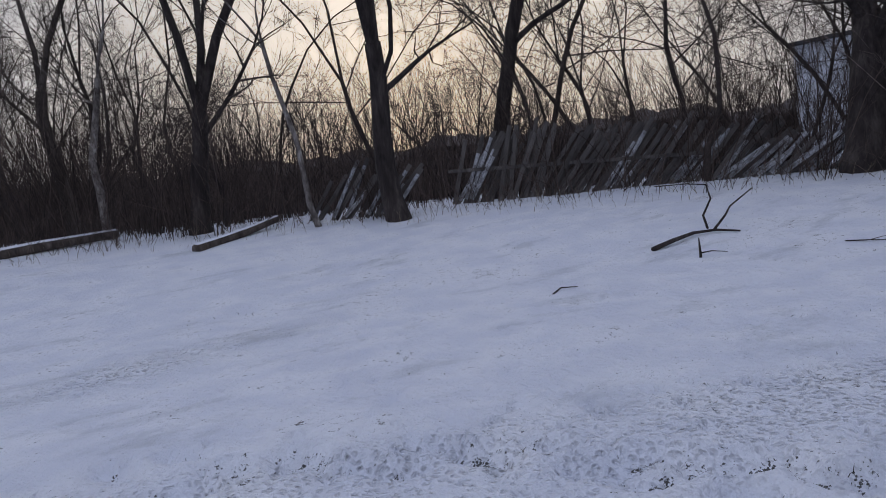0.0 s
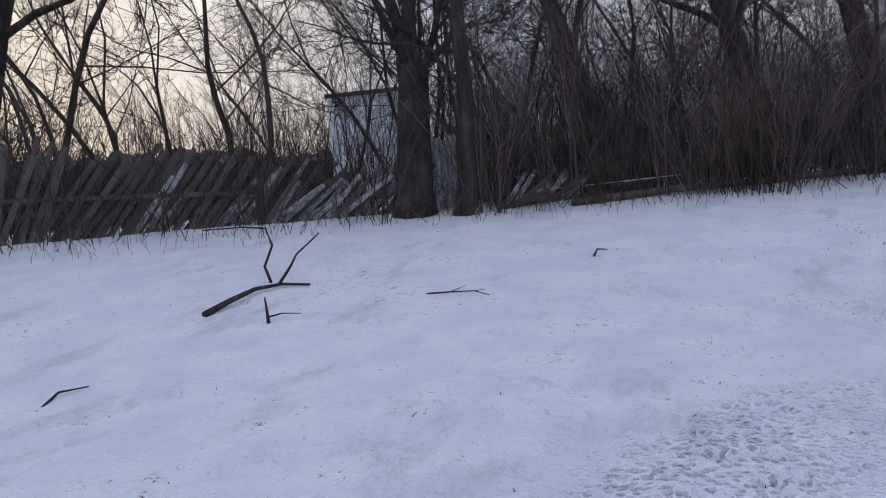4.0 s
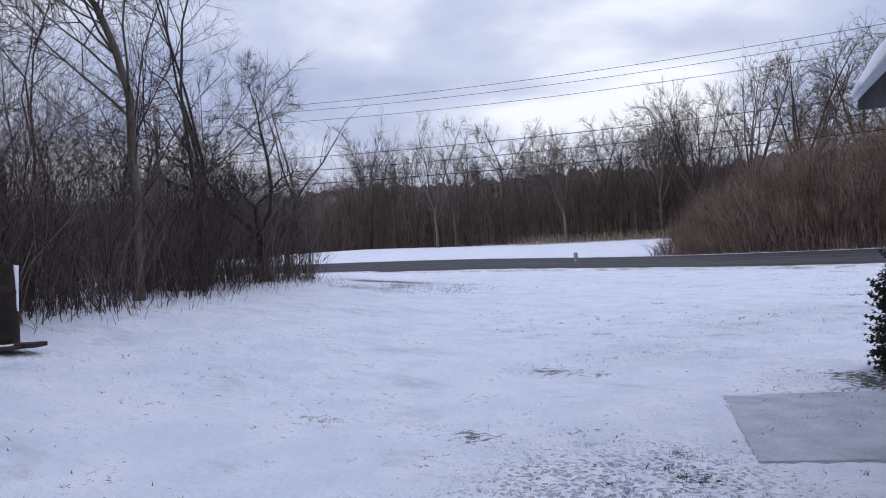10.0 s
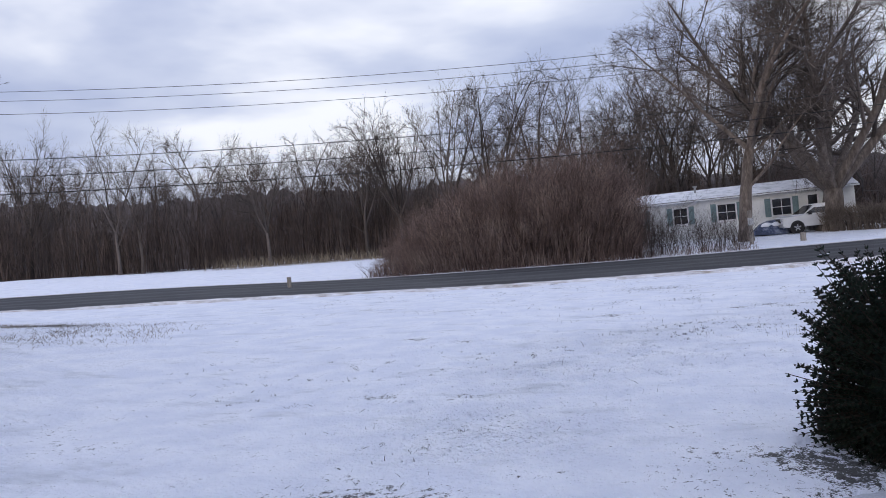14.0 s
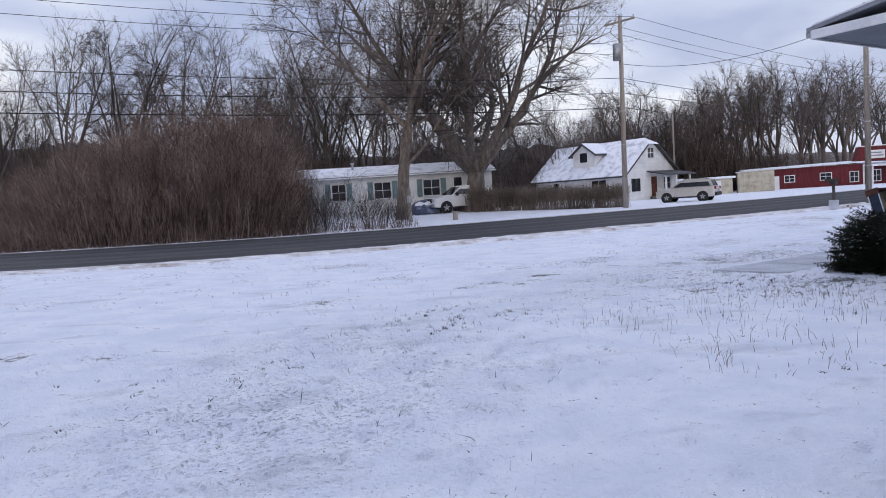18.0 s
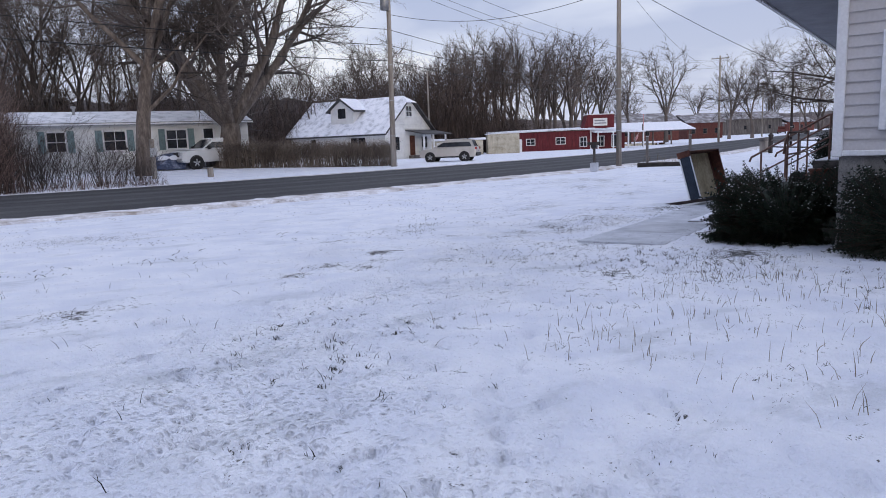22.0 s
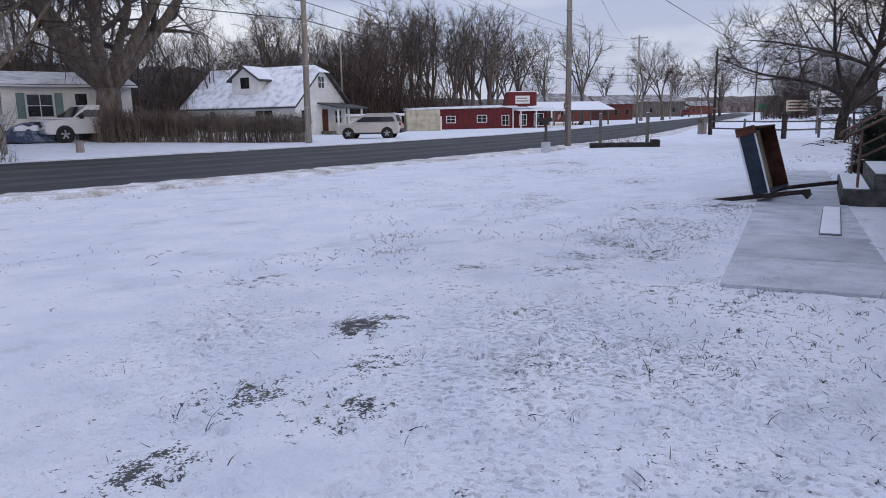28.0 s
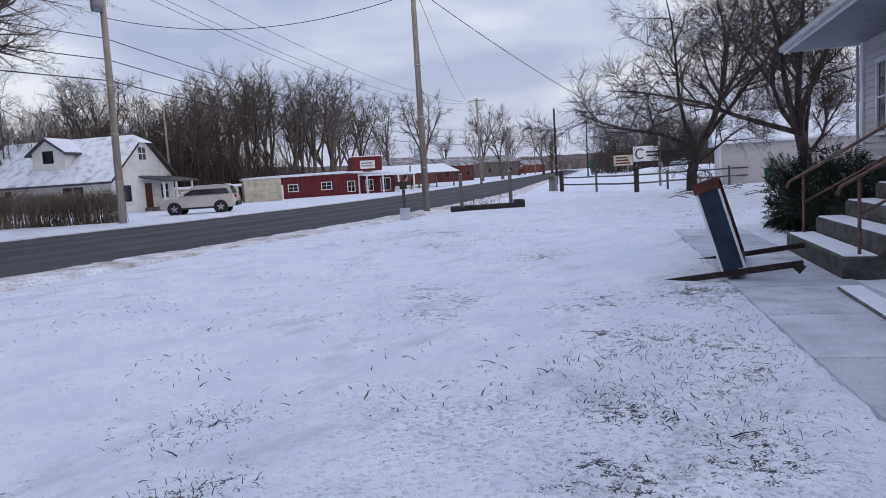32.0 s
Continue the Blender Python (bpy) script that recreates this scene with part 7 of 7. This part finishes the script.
    for i in (-2, -1, 0):
        part("picnic_table", Geo().box(7 + i * 2.5, 2, .65, 8.8 + i * 2.5, 2.8, .72).box(7 + i * 2.5, 1.4, .35, 8.8 + i * 2.5, 1.7, .4).box(7.3 + i * 2.5, 1.5, -.3, 7.4 + i * 2.5, 2.8, .65).box(8.4 + i * 2.5, 1.5, -.3, 8.5 + i * 2.5, 2.8, .65), STAINW, pv)

    ic = thing("cone_sign", "tall pink ice-cream-cone cutout sign on a post", "sign", (81.3, 63.5, -.45), 35)
    part("post", Geo().box(-.07, .03, 0, .07, .15, 3.4), OLDWOOD, ic)
    part("cone", Geo().prism([(-.12, 1.9), (.12, 1.9), (.42, 3.1), (-.42, 3.1)], -.03, .03), CONE, ic)
    part("swirl", Geo().prism([(-.5, 3.1), (.5, 3.1), (.56, 3.4), (.42, 3.7), (.36, 4.0), (.2, 4.35), (.05, 4.7), (-.06, 4.65), (-.25, 4.2), (-.38, 3.9), (-.44, 3.65), (-.58, 3.35)], -.04, .04), PINK, ic)
    for i in range(4):
        part("swirl_line", Geo().box(-.45 + i * .08, -.055, 3.3 + i * .3, .42 - i * .09, -.04, 3.38 + i * .3), TRIMW, ic)
    # farther buildings
    for nm, lab, x, y, w, d, h, rz, m in (("far_barn", "dark red barn behind the pavilion", 128, 104, 15, 10, 4.2, -30, DKRED), ("far_house", "dark red house with a snowy roof beyond the trees", 150, 100, 9, 9, 4.0, -30, DKRED),
                                          ("far_house", "low brown building far down the road", 252, 124, 12, 8, 3.4, -18, DKRED), ("far_trailer", "grey caravan parked far down the road", 228, 121, 9, 3, 3.0, -18, SOFFIT),
                                          ("far_house", "low pale building behind distant trees", 196, 122, 26, 10, 5.0, -25, OLDWOOD)):
        b = thing(nm, lab, "building", (x, y, gzf(x, y) - .1), rz)
        part("wall", Geo().box(0, 0, 0, w, d, h), m, b)
        part("roof", Geo().prism([(-.5, h), (d / 2, h + d * .22), (d + .5, h), (d + .5, h - .15), (d / 2, h + d * .22 - .15), (-.5, h - .15)], -.5, w + .5), FARROOF, b).matrix_basis = pose(0, 0, 0, 0, 0, 90) @ Matrix.Diagonal((1, -1, 1, 1))
        part("gable_wall", Geo().prism([(0, h), (d / 2, h + d * .2), (d, h)], w - .1, w), m, b).matrix_basis = pose(0, 0, 0, 0, 0, 90) @ Matrix.Diagonal((1, -1, 1, 1))
        for i in range(3):
            window(b, w * (i + .5) / 3, -.02, h * .35, .9, 1.1, "y-", OLDWOOD, panes=(1, 2))
    lw = thing("neighbour_shed", "low white-roofed outbuilding behind the parked car", "shed", (46.5, 70.5, -.3), -30)
    part("wall", Geo().box(0, 0, 0, 9, 4, 1.9), BEIGE, lw)
    part("roof", Geo().box(-.3, -.3, 1.9, 9.3, 4.3, 2.15, .05), SNOW, lw)
    for i in range(3):
        part("door", Geo().box(.8 + i * 2.8, -.05, 0, 2.2 + i * 2.8, -.01, 1.7), DKRED if i == 0 else WHITE, lw)


roadside()


# ---- poles and wires ----
def pole(name, x, y, h, r, m=POLEW, arm=0.0, armrz=0.0, can=False, label="weathered wooden utility pole", lean=(0, 0)):
    ob = thing(name, label, "utility pole", (x, y, gzf(x, y)), armrz, "utility poles along the road", lean[0], lean[1])
    part("pole", Geo().cyl((0, 0, -.3), (0, 0, h), r, r * .68, 14), m, ob, smooth=True)
    if arm:
        a = part("crossarm", Geo().box(-arm, -.10, h - .45, arm, .02, h - .33, .01), POLEW, ob)
        for dx in (-arm + .1, -.35, arm - .1):
            part("insulator", Geo().cyl((dx, -.04, h - .33), (dx, -.04, h - .15), .05, .035, 8), STEELG, ob)
        part("brace", Geo().tube([(-arm * .6, -.1, h - .4), (0, -.12, h - 1.0), (arm * .6, -.1, h - .4)], .015, 5), STEELG, ob)
    if can:
        part("transformer", Geo().cyl((0, -.42, h - 3.0), (0, -.42, h - 1.9), .27, n=16), STEELG, ob, "grey transformer can", True)
        part("bracket", Geo().box(-.06, -.2, h - 2.7, .06, 0, h - 2.6), STEELG, ob)
    for k in range(3):
        part("band", Geo().cyl((0, 0, 2.0 + k * 2.3), (0, 0, 2.05 + k * 2.3), r * 1.01, n=14), STEELG, ob)
    return ob


pole("utility_pole", 27.0, 44.6, 13.0, .19, arm=1.25, armrz=-72, can=True, lean=(0, 1.0))
pole("utility_pole", 33.0, 30.8, 10.45, .16)
pole("utility_pole", -46.0, 27.0, 13.0, .18, arm=1.2, armrz=-75)
pole("utility_pole", 97.1, 61.6, 12.5, .17, arm=1.2, armrz=-66)
pole("utility_pole", 158.0, 86.0, 12.5, .17, arm=1.2, armrz=-66)
pole("utility_pole", 225.0, 108.0, 12.0, .17, arm=1.2, armrz=-66)
pole("dark_pole", 79.0, 42.6, 8.3, .15, BARKD, label="short black pole beside the road")
pole("utility_pole", 118.0, 52.5, 9.5, .13, BARKD)
pole("utility_pole", 52.0, 73.0, 10.0, .12)


def wire(a, b, sag, r=.012, name="wire", label="black overhead cable between the poles"):
    a, b = Vector(a), Vector(b)
    n = 22
    P = []
    for i in range(n + 1):
        t = i / n
        p = a.lerp(b, t)
        p.z -= sag * 4 * t * (1 - t)
        P.append(p - a)
    ob = single(name, Geo().tube(P, r, 5), WIRE, label, "cable", group="overhead cables", smooth=True)
    ob.location = a


p1, p0, p3, p4, p5 = (27.0, 44.6), (-46.0, 27.0), (97.1, 61.6), (158, 86), (225, 108)
for k, (dz, da, sg, rr) in enumerate(((12.75, -1.1, 1.9, .014), (12.75, 1.0, 1.9, .014), (11.8, 0, 1.9, .014), (8.9, .15, 1.3, .020), (7.9, .15, 1.2, .022), (6.9, .15, 1.1, .026))):
    o1 = (p1[0] - .3 * da + .23, p1[1] + .95 * da, gzf(*p1) + dz)
    o0 = (p0[0] - .3 * da, p0[1] + .95 * da, gzf(*p0) + dz - .8)
    o3 = (p3[0] - .4 * da, p3[1] + .92 * da, gzf(*p3) + dz - 1.0)
    wire(o0, o1, sg, rr)
    wire(o1, o3, sg, rr)
    if k < 5:
        wire(o3, (p4[0], p4[1] + da, gzf(*p4) + dz - 1.0), sg, rr * 1.3)
        wire((p4[0], p4[1] + da, gzf(*p4) + dz - 1.0), (p5[0], p5[1] + da, gzf(*p5) + dz - 1.4), sg, rr * 1.6)
q2 = (33.0, 30.8, gzf(33, 30.8))
wire((27.2, 44.5, gzf(*p1) + 9.8), (q2[0], q2[1], q2[2] + 9.8), 1.0, .016)
sv = (56.5, 25.9, gzf(56.5, 25.9))
wire((q2[0], q2[1], q2[2] + 10.1), (sv[0], sv[1], sv[2] + 3.5), .55, .016, "service_drop", "twisted service cable falling from the pole towards the garage")
wire((q2[0], q2[1], q2[2] + 10.3), (*p3, gzf(*p3) + 11.0), 1.6, .012)


# ---- roadside posts, planter, fence ----
def roadside_bits():
    pl = thing("sign_planter", "black timber planter with two bare sign posts", "planter", (33.75, 28.1, gzf(33.75, 28.1)), -57)
    part("timber", Geo().box(-1.6, -.45, -.05, 1.6, -.28, .20, .02), TIMBER, pl)
    part("timber", Geo().box(-1.6, .28, -.05, 1.6, .45, .20, .02), TIMBER, pl)
    part("timber", Geo().box(-1.6, -.28, -.05, -1.42, .28, .20, .02), TIMBER, pl)
    part("timber", Geo().box(1.42, -.28, -.05, 1.6, .28, .20, .02), TIMBER, pl)
    part("end_block", Geo().box(1.3, -.5, -.05, 1.68, .5, .34, .02), TIMBER, pl)
    part("planter_snow", Geo().box(-1.42, -.28, 0, 1.42, .28, .15, .03), SNOW, pl)
    for x in (-1.1, 1.12):
        part("sign_post", Geo().box(x - .075, -.075, .1, x + .075, .075, 1.62, .01), OLDWOOD, pl, "weathered grey sign post")
        part("post_cap", Geo().box(x - .08, -.08, 1.62, x + .08, .08, 1.64, .01), SNOW, pl)
    n = 26
    g = np.random.default_rng(3)
    st = np.zeros((n, 3, 3)); st[:, :, 0] = g.uniform(-1.3, 1.3, n)[:, None]; st[:, :, 1] = g.uniform(-.25, .25, n)[:, None]
    st[:, :, 2] = np.array([.1, .35, .6]) * g.uniform(.5, 1.2, n)[:, None]
    st[:, 2, :2] += g.normal(0, .12, (n, 2))
    part("dead_stalks", quads("dead_stalks", *tubes(st, np.full((n, 3), .008), 3), DRYGRASS), DRYGRASS, pl)
    mb = thing("mailbox", "dark mailbox on a post set in a concrete block", "mailbox", (29.0, 29.3, gzf(29, 29.3)), -60)
    part("block", Geo().box(-.19, -.19, -.05, .19, .19, .40, .02), CONC, mb, "rough concrete block")
    part("post", Geo().box(-.06, -.06, .38, .06, .06, 1.15, .01), OLDWOOD, mb)
    rg = []
    for y in (-.28, .28):
        rg.append([(x, y, z) for x, z in ((-.13, 1.16), (.13, 1.16), (.13, 1.32), (.09, 1.40), (0, 1.43), (-.09, 1.40), (-.13, 1.32))])
    part("box", Geo().loft(rg), BLACKP, mb, "black mailbox")
    part("name_bar", Geo().box(-.30, -.30, 1.30, .30, -.285, 1.46, .005), TIMBER, mb)
    mk = thing("marker_post", "short grey marker post by the road", "post", (-12.6, 29.6, gzf(-12.6, 29.6)), 10)
    part("post", Geo().cyl((0, 0, -.1), (0, 0, .52), .10, n=12), POLEW, mk)
    part("post_top", Geo().cyl((0, 0, .52), (0, 0, .545), .10, .08, n=12), SNOW, mk)
    mt = thing("meter_post", "grey post with a meter box by the maple", "post", (11.2, 43.4, gzf(11.2, 43.4)), 0)
    part("post", Geo().box(-.1, -.1, -.2, .1, .1, 2.1, .01), POLEW, mt)
    part("meter_box", Geo().box(-.16, -.24, 1.2, .16, -.1, 1.65, .02), STEELG, mt)
    sm = thing("marker_post", "short grey stump post by the driveway", "post", (13.9, 42.8, gzf(13.9, 42.8)), 0)
    part("post", Geo().cyl((0, 0, -.1), (0, 0, .55), .17, .15, 12), POLEW, sm)
    tp = thing("tarp_heap", "heap under a blue tarp with snow beside the truck", "heap", (14.2, 50.6, gzf(14.2, 50.6)), 0)
    rings = []
    rng = random.Random(3)
    for q, z in ((1.35, 0), (1.15, .35), (.7, .75), (.2, .95)):
        rings.append([(q * math.cos(a) * (1 + .18 * rng.random()), q * .6 * math.sin(a) * (1 + .18 * rng.random()), z + .1 * rng.random()) for a in np.linspace(0, 6.283, 15)[:-1]])
    part("tarp", Geo().loft(rings), TARP, tp)
    for i in range(5):
        a = i * 1.3
        part("snow_patch", Geo().loft([[(.5 * math.cos(a) + q * math.cos(b), .33 * math.sin(a) + .5 * q * math.sin(b) - .12, z) for b in np.linspace(0, 6.28, 9)[:-1]] for q, z in ((.42, .62), (.35, .8), (.1, .9))]), SNOW, tp)
    rf2 = thing("rail_fence", "two-rail wooden fence at the edge of the lawn", "fence", (0, 0, 0))
    pts = [(52.6, 31.8), (49.4, 28.2), (46.4, 24.8), (48.8, 23.6), (51.2, 22.6), (53.2, 20.8), (55, 18.8)]
    for i, (x, y) in enumerate(pts):
        z = gzf(x, y)
        big = i in (0, 2)
        p_ = part("post", Geo().box(x - (.12 if big else .06), y - (.12 if big else .06), z - .2, x + (.12 if big else .06), y + (.12 if big else .06), z + (1.3 if big else 1.15), .015), BARKD if big else OLDWOOD, rf2)
        if big:
            part("post_cap", Geo().cyl((x, y, z + 1.3), (x, y, z + 1.36), .2, .2, 12).cyl((x, y, z + 1.36), (x, y, z + 1.5), .2, .05, 12), BARKD, rf2)
        if i:
            a, b = pts[i - 1], (x, y)
            for hz in (.5, .98):
                part("rail", Geo().tube([(a[0], a[1], gzf(*a) + hz), ((a[0] + b[0]) / 2, (a[1] + b[1]) / 2, (gzf(*a) + gzf(*b)) / 2 + hz - .02), (b[0], b[1], gzf(*b) + hz)], .055, 6), OLDWOOD, rf2)
    sp = thing("meter_post", "weathered service post carrying the garage cable", "post", (56.5, 25.9, gzf(56.5, 25.9)), 0)
    part("post", Geo().box(-.08, -.08, -.2, .08, .08, 3.6, .01), POLEW, sp)
    part("meter_box", Geo().box(-.14, -.2, 1.3, .14, -.08, 1.7, .02), STEELG, sp)
    hd = thing("hydrant_post", "stone post with a dark box beside the fence", "post", (54.0, 33.0, gzf(54, 33)), 0)
    part("block", Geo().box(-.25, -.25, -.1, .25, .25, .9, .03), POLEW, hd)
    part("box", Geo().box(-.5, -.2, .9, .5, .2, 1.15, .02), OLDWOOD, hd)
    ga = thing("garage", "pale garage with a snow-covered gable roof", "garage", (53.7, 21.45, gzf(54, 20)), -78)
    part("wall", Geo().box(0, 0, -.3, 9, 7, 2.75), PALE, ga)
    part("roof", Geo().prism([(-.4, 2.65), (3.5, 4.7), (7.4, 2.65), (7.4, 2.5), (3.5, 4.55), (-.4, 2.5)], -.4, 9.4), ROOFSNOW, ga).matrix_basis = pose(0, 0, 0, 0, 0, 90) @ Matrix.Diagonal((1, -1, 1, 1))
    part("gable_wall", Geo().prism([(0, 2.7), (3.5, 4.5), (7, 2.7)], .0, .06), PALE, ga).matrix_basis = pose(0, 0, 0, 0, 0, 90) @ Matrix.Diagonal((1, -1, 1, 1))
    part("door", Geo().box(-.04, 1.0, 0, 0, 2.2, 2.1, .01), TRIMW, ga)
    part("corner_board", Geo().box(-.03, -.03, -.3, .12, .12, 2.7, .01), TRIMW, ga)
    bn = thing("green_bin", "small green bin against the garage", "bin", (52.6, 18.4, gzf(52.6, 18.4)), 0)
    part("bin", Geo().cyl((0, 0, 0), (0, 0, .8), .26, .32, 14), GREENS, bn)
    part("lid", Geo().cyl((0, 0, .8), (0, 0, .88), .34, .3, 14), GREENS, bn)
    for x, y, w, h, z, m in ((140, 53, 3.6, 2.0, 1.6, BEIGE), (146, 50, 5.2, 3.0, 2.2, WHITE)):
        b = thing("billboard", "roadside billboard standing on two posts", "billboard", (x, y, gzf(x, y)), -70, "roadside billboards")
        part("panel", Geo().box(-w / 2, -.08, z, w / 2, .08, z + h, .02), m, b, "faded sign panel")
        for s in (-1, 1):
            part("post", Geo().box(s * w * .4 - .1, .08, -.3, s * w * .4 + .1, .25, z + .5), OLDWOOD, b)
        if m is WHITE:
            part("ring_mark", Geo().tube([(-1.3 + .8 * math.cos(a), -.11, z + 1.5 + .95 * math.sin(a)) for a in np.linspace(.7, 5.6, 14)], .14, 6), BLACKP, b)
            for i in range(2):
                part("lettering_bar", Geo().box(-.1, -.10, z + .9 + i * .7, 2.2, -.08, z + 1.25 + i * .7), BLACKP, b)
        else:
            for i in range(3):
                part("lettering_bar", Geo().box(-1.4, -.10, z + .3 + i * .55, 1.3 - .3 * i, -.08, z + .6 + i * .55), DKRED, b)
    rs = thing("road_sign", "small green road sign on a post", "sign", (160, 66, gzf(160, 66)), -70)
    part("post", Geo().box(-.05, 0, 0, .05, .08, 2.4), STEELG, rs)
    part("plate", Geo().box(-.9, -.03, 2.0, .9, 0, 3.2, .02), GREENS, rs)
    rv = thing("red_truck", "small red truck far down the road", "truck", (205, 104, gzf(205, 104)), -65)
    part("body", Geo().box(-1.1, -2.5, .5, 1.1, 2.5, 1.3, .1), DKRED, rv)
    part("cab", Geo().box(-1.0, -.2, 1.3, 1.0, 1.4, 2.1, .15), DKRED, rv)
    for y in (-1.6, 1.7):
        for s in (-1, 1):
            part("wheel", Geo().cyl((s * .8, y, .4), (s * 1.15, y, .4), .4, n=14), RUBBER, rv)

    ur = thing("clay_urn", "red-brown clay urn standing on the landing", "urn", (*hw(5.7, .9), .05), 0)
    part("urn", Geo().loft([[(q * math.cos(a), q * math.sin(a), z) for a in np.linspace(0, 6.2832, 17)[:-1]] for q, z in ((.15, 0), (.21, .12), (.22, .3), (.17, .42), (.21, .46), (.21, .5), (.15, .5))]), STAINW, ur, smooth=True)


roadside_bits()


# ---- grass tips through the snow ----
def grass(name, label, n, sampler, h0, h1, m, seed, r=.0022, lean=.35, kind="stuff"):
    g = np.random.default_rng(seed)
    xy = sampler(g, n)
    n = len(xy)
    h = g.uniform(h0, h1, n)
    b = np.concatenate([xy, (gz(xy[:, 0], xy[:, 1]) - .02)[:, None]], 1)
    ln = g.normal(0, lean, (n, 2))
    t = np.array([0, .5, 1.0])
    P = b[:, None] + np.concatenate([ln[:, None] * (t ** 1.6)[None, :, None] * h[:, None, None], (t * (1 - .12 * t))[None, :, None] * h[:, None, None]], -1)
    single(name, quads(name, *spikes(P, np.array([[1.2, 1.0, .4]]) * r * g.uniform(.7, 1.4, n)[:, None], 3), m), m, label, "grass", kind=kind)


def in_patches(g, n):
    k = g.choice(len(BARE), n, p=np.array([b[2] ** 2 * b[3] for b in BARE]) / sum(b[2] ** 2 * b[3] for b in BARE))
    B = np.array(BARE)[k]
    return B[:, :2] + g.normal(0, .55, (n, 2)) * B[:, 2:3] * np.array([1, .7])


def clumped(x0, x1, y0, y1, c=60, s=.35, keep=lambda x, y: x > -999):
    def f(g, n):
        C = np.stack([g.uniform(x0, x1, c), g.uniform(y0, y1, c)], 1)
        C = C[keep(C[:, 0], C[:, 1])]
        return C[g.integers(0, len(C), n)] + g.normal(0, s, (n, 2))
    return f


grass("lawn_grass", "dark grass blades showing in thawed spots", 12000, in_patches, .012, .050, DARKGRASS, 51, r=.0020, lean=.9)
grass("lawn_grass", "small dark grass tufts poking through the front lawn's snow", 7000, clumped(2.0, 14, 7.5, 19, 1900, .020, lambda x, y: y < 10.4 + .3 * x), .015, .055, DARKGRASS, 52, r=.0020, lean=.55)
grass("lawn_grass", "small dark grass tufts poking through the side lawn's snow", 2600, clumped(-5, 5, -1, 9, 600, .025), .010, .045, DARKGRASS, 58, r=.0020, lean=.8)
grass("dead_stalks", "tall dead weed stalks standing in the snow", 420, clumped(3.6, 8.0, 6.6, 10.2, 120, .14), .07, .2, DRYGRASS, 53, r=.0020, lean=.25)
grass("dead_stalks", "thin dead weed stalks scattered over the lawn", 260, clumped(.5, 9, 5, 15, 200, .12), .03, .12, DARKGRASS, 54, r=.0018, lean=.4)
grass("lawn_grass", "brown grass tufts where the thicket ends", 1400, clumped(-13.5, -7.5, 9.0, 14.5, 70, .3), .03, .12, DRYGRASS, 57, r=.004, lean=.6)
grass("lawn_grass", "sparse grass tips on the back lawn", 900, clumped(-3, 8, -12, 4, 260, .25), .02, .05, DARKGRASS, 55, r=.003, lean=.6)
grass("lawn_grass", "grass tufts towards the road", 3200, clumped(-8, 30, 14, 27, 320, .30), .015, .06, DARKGRASS, 56, r=.0036, lean=1.0)
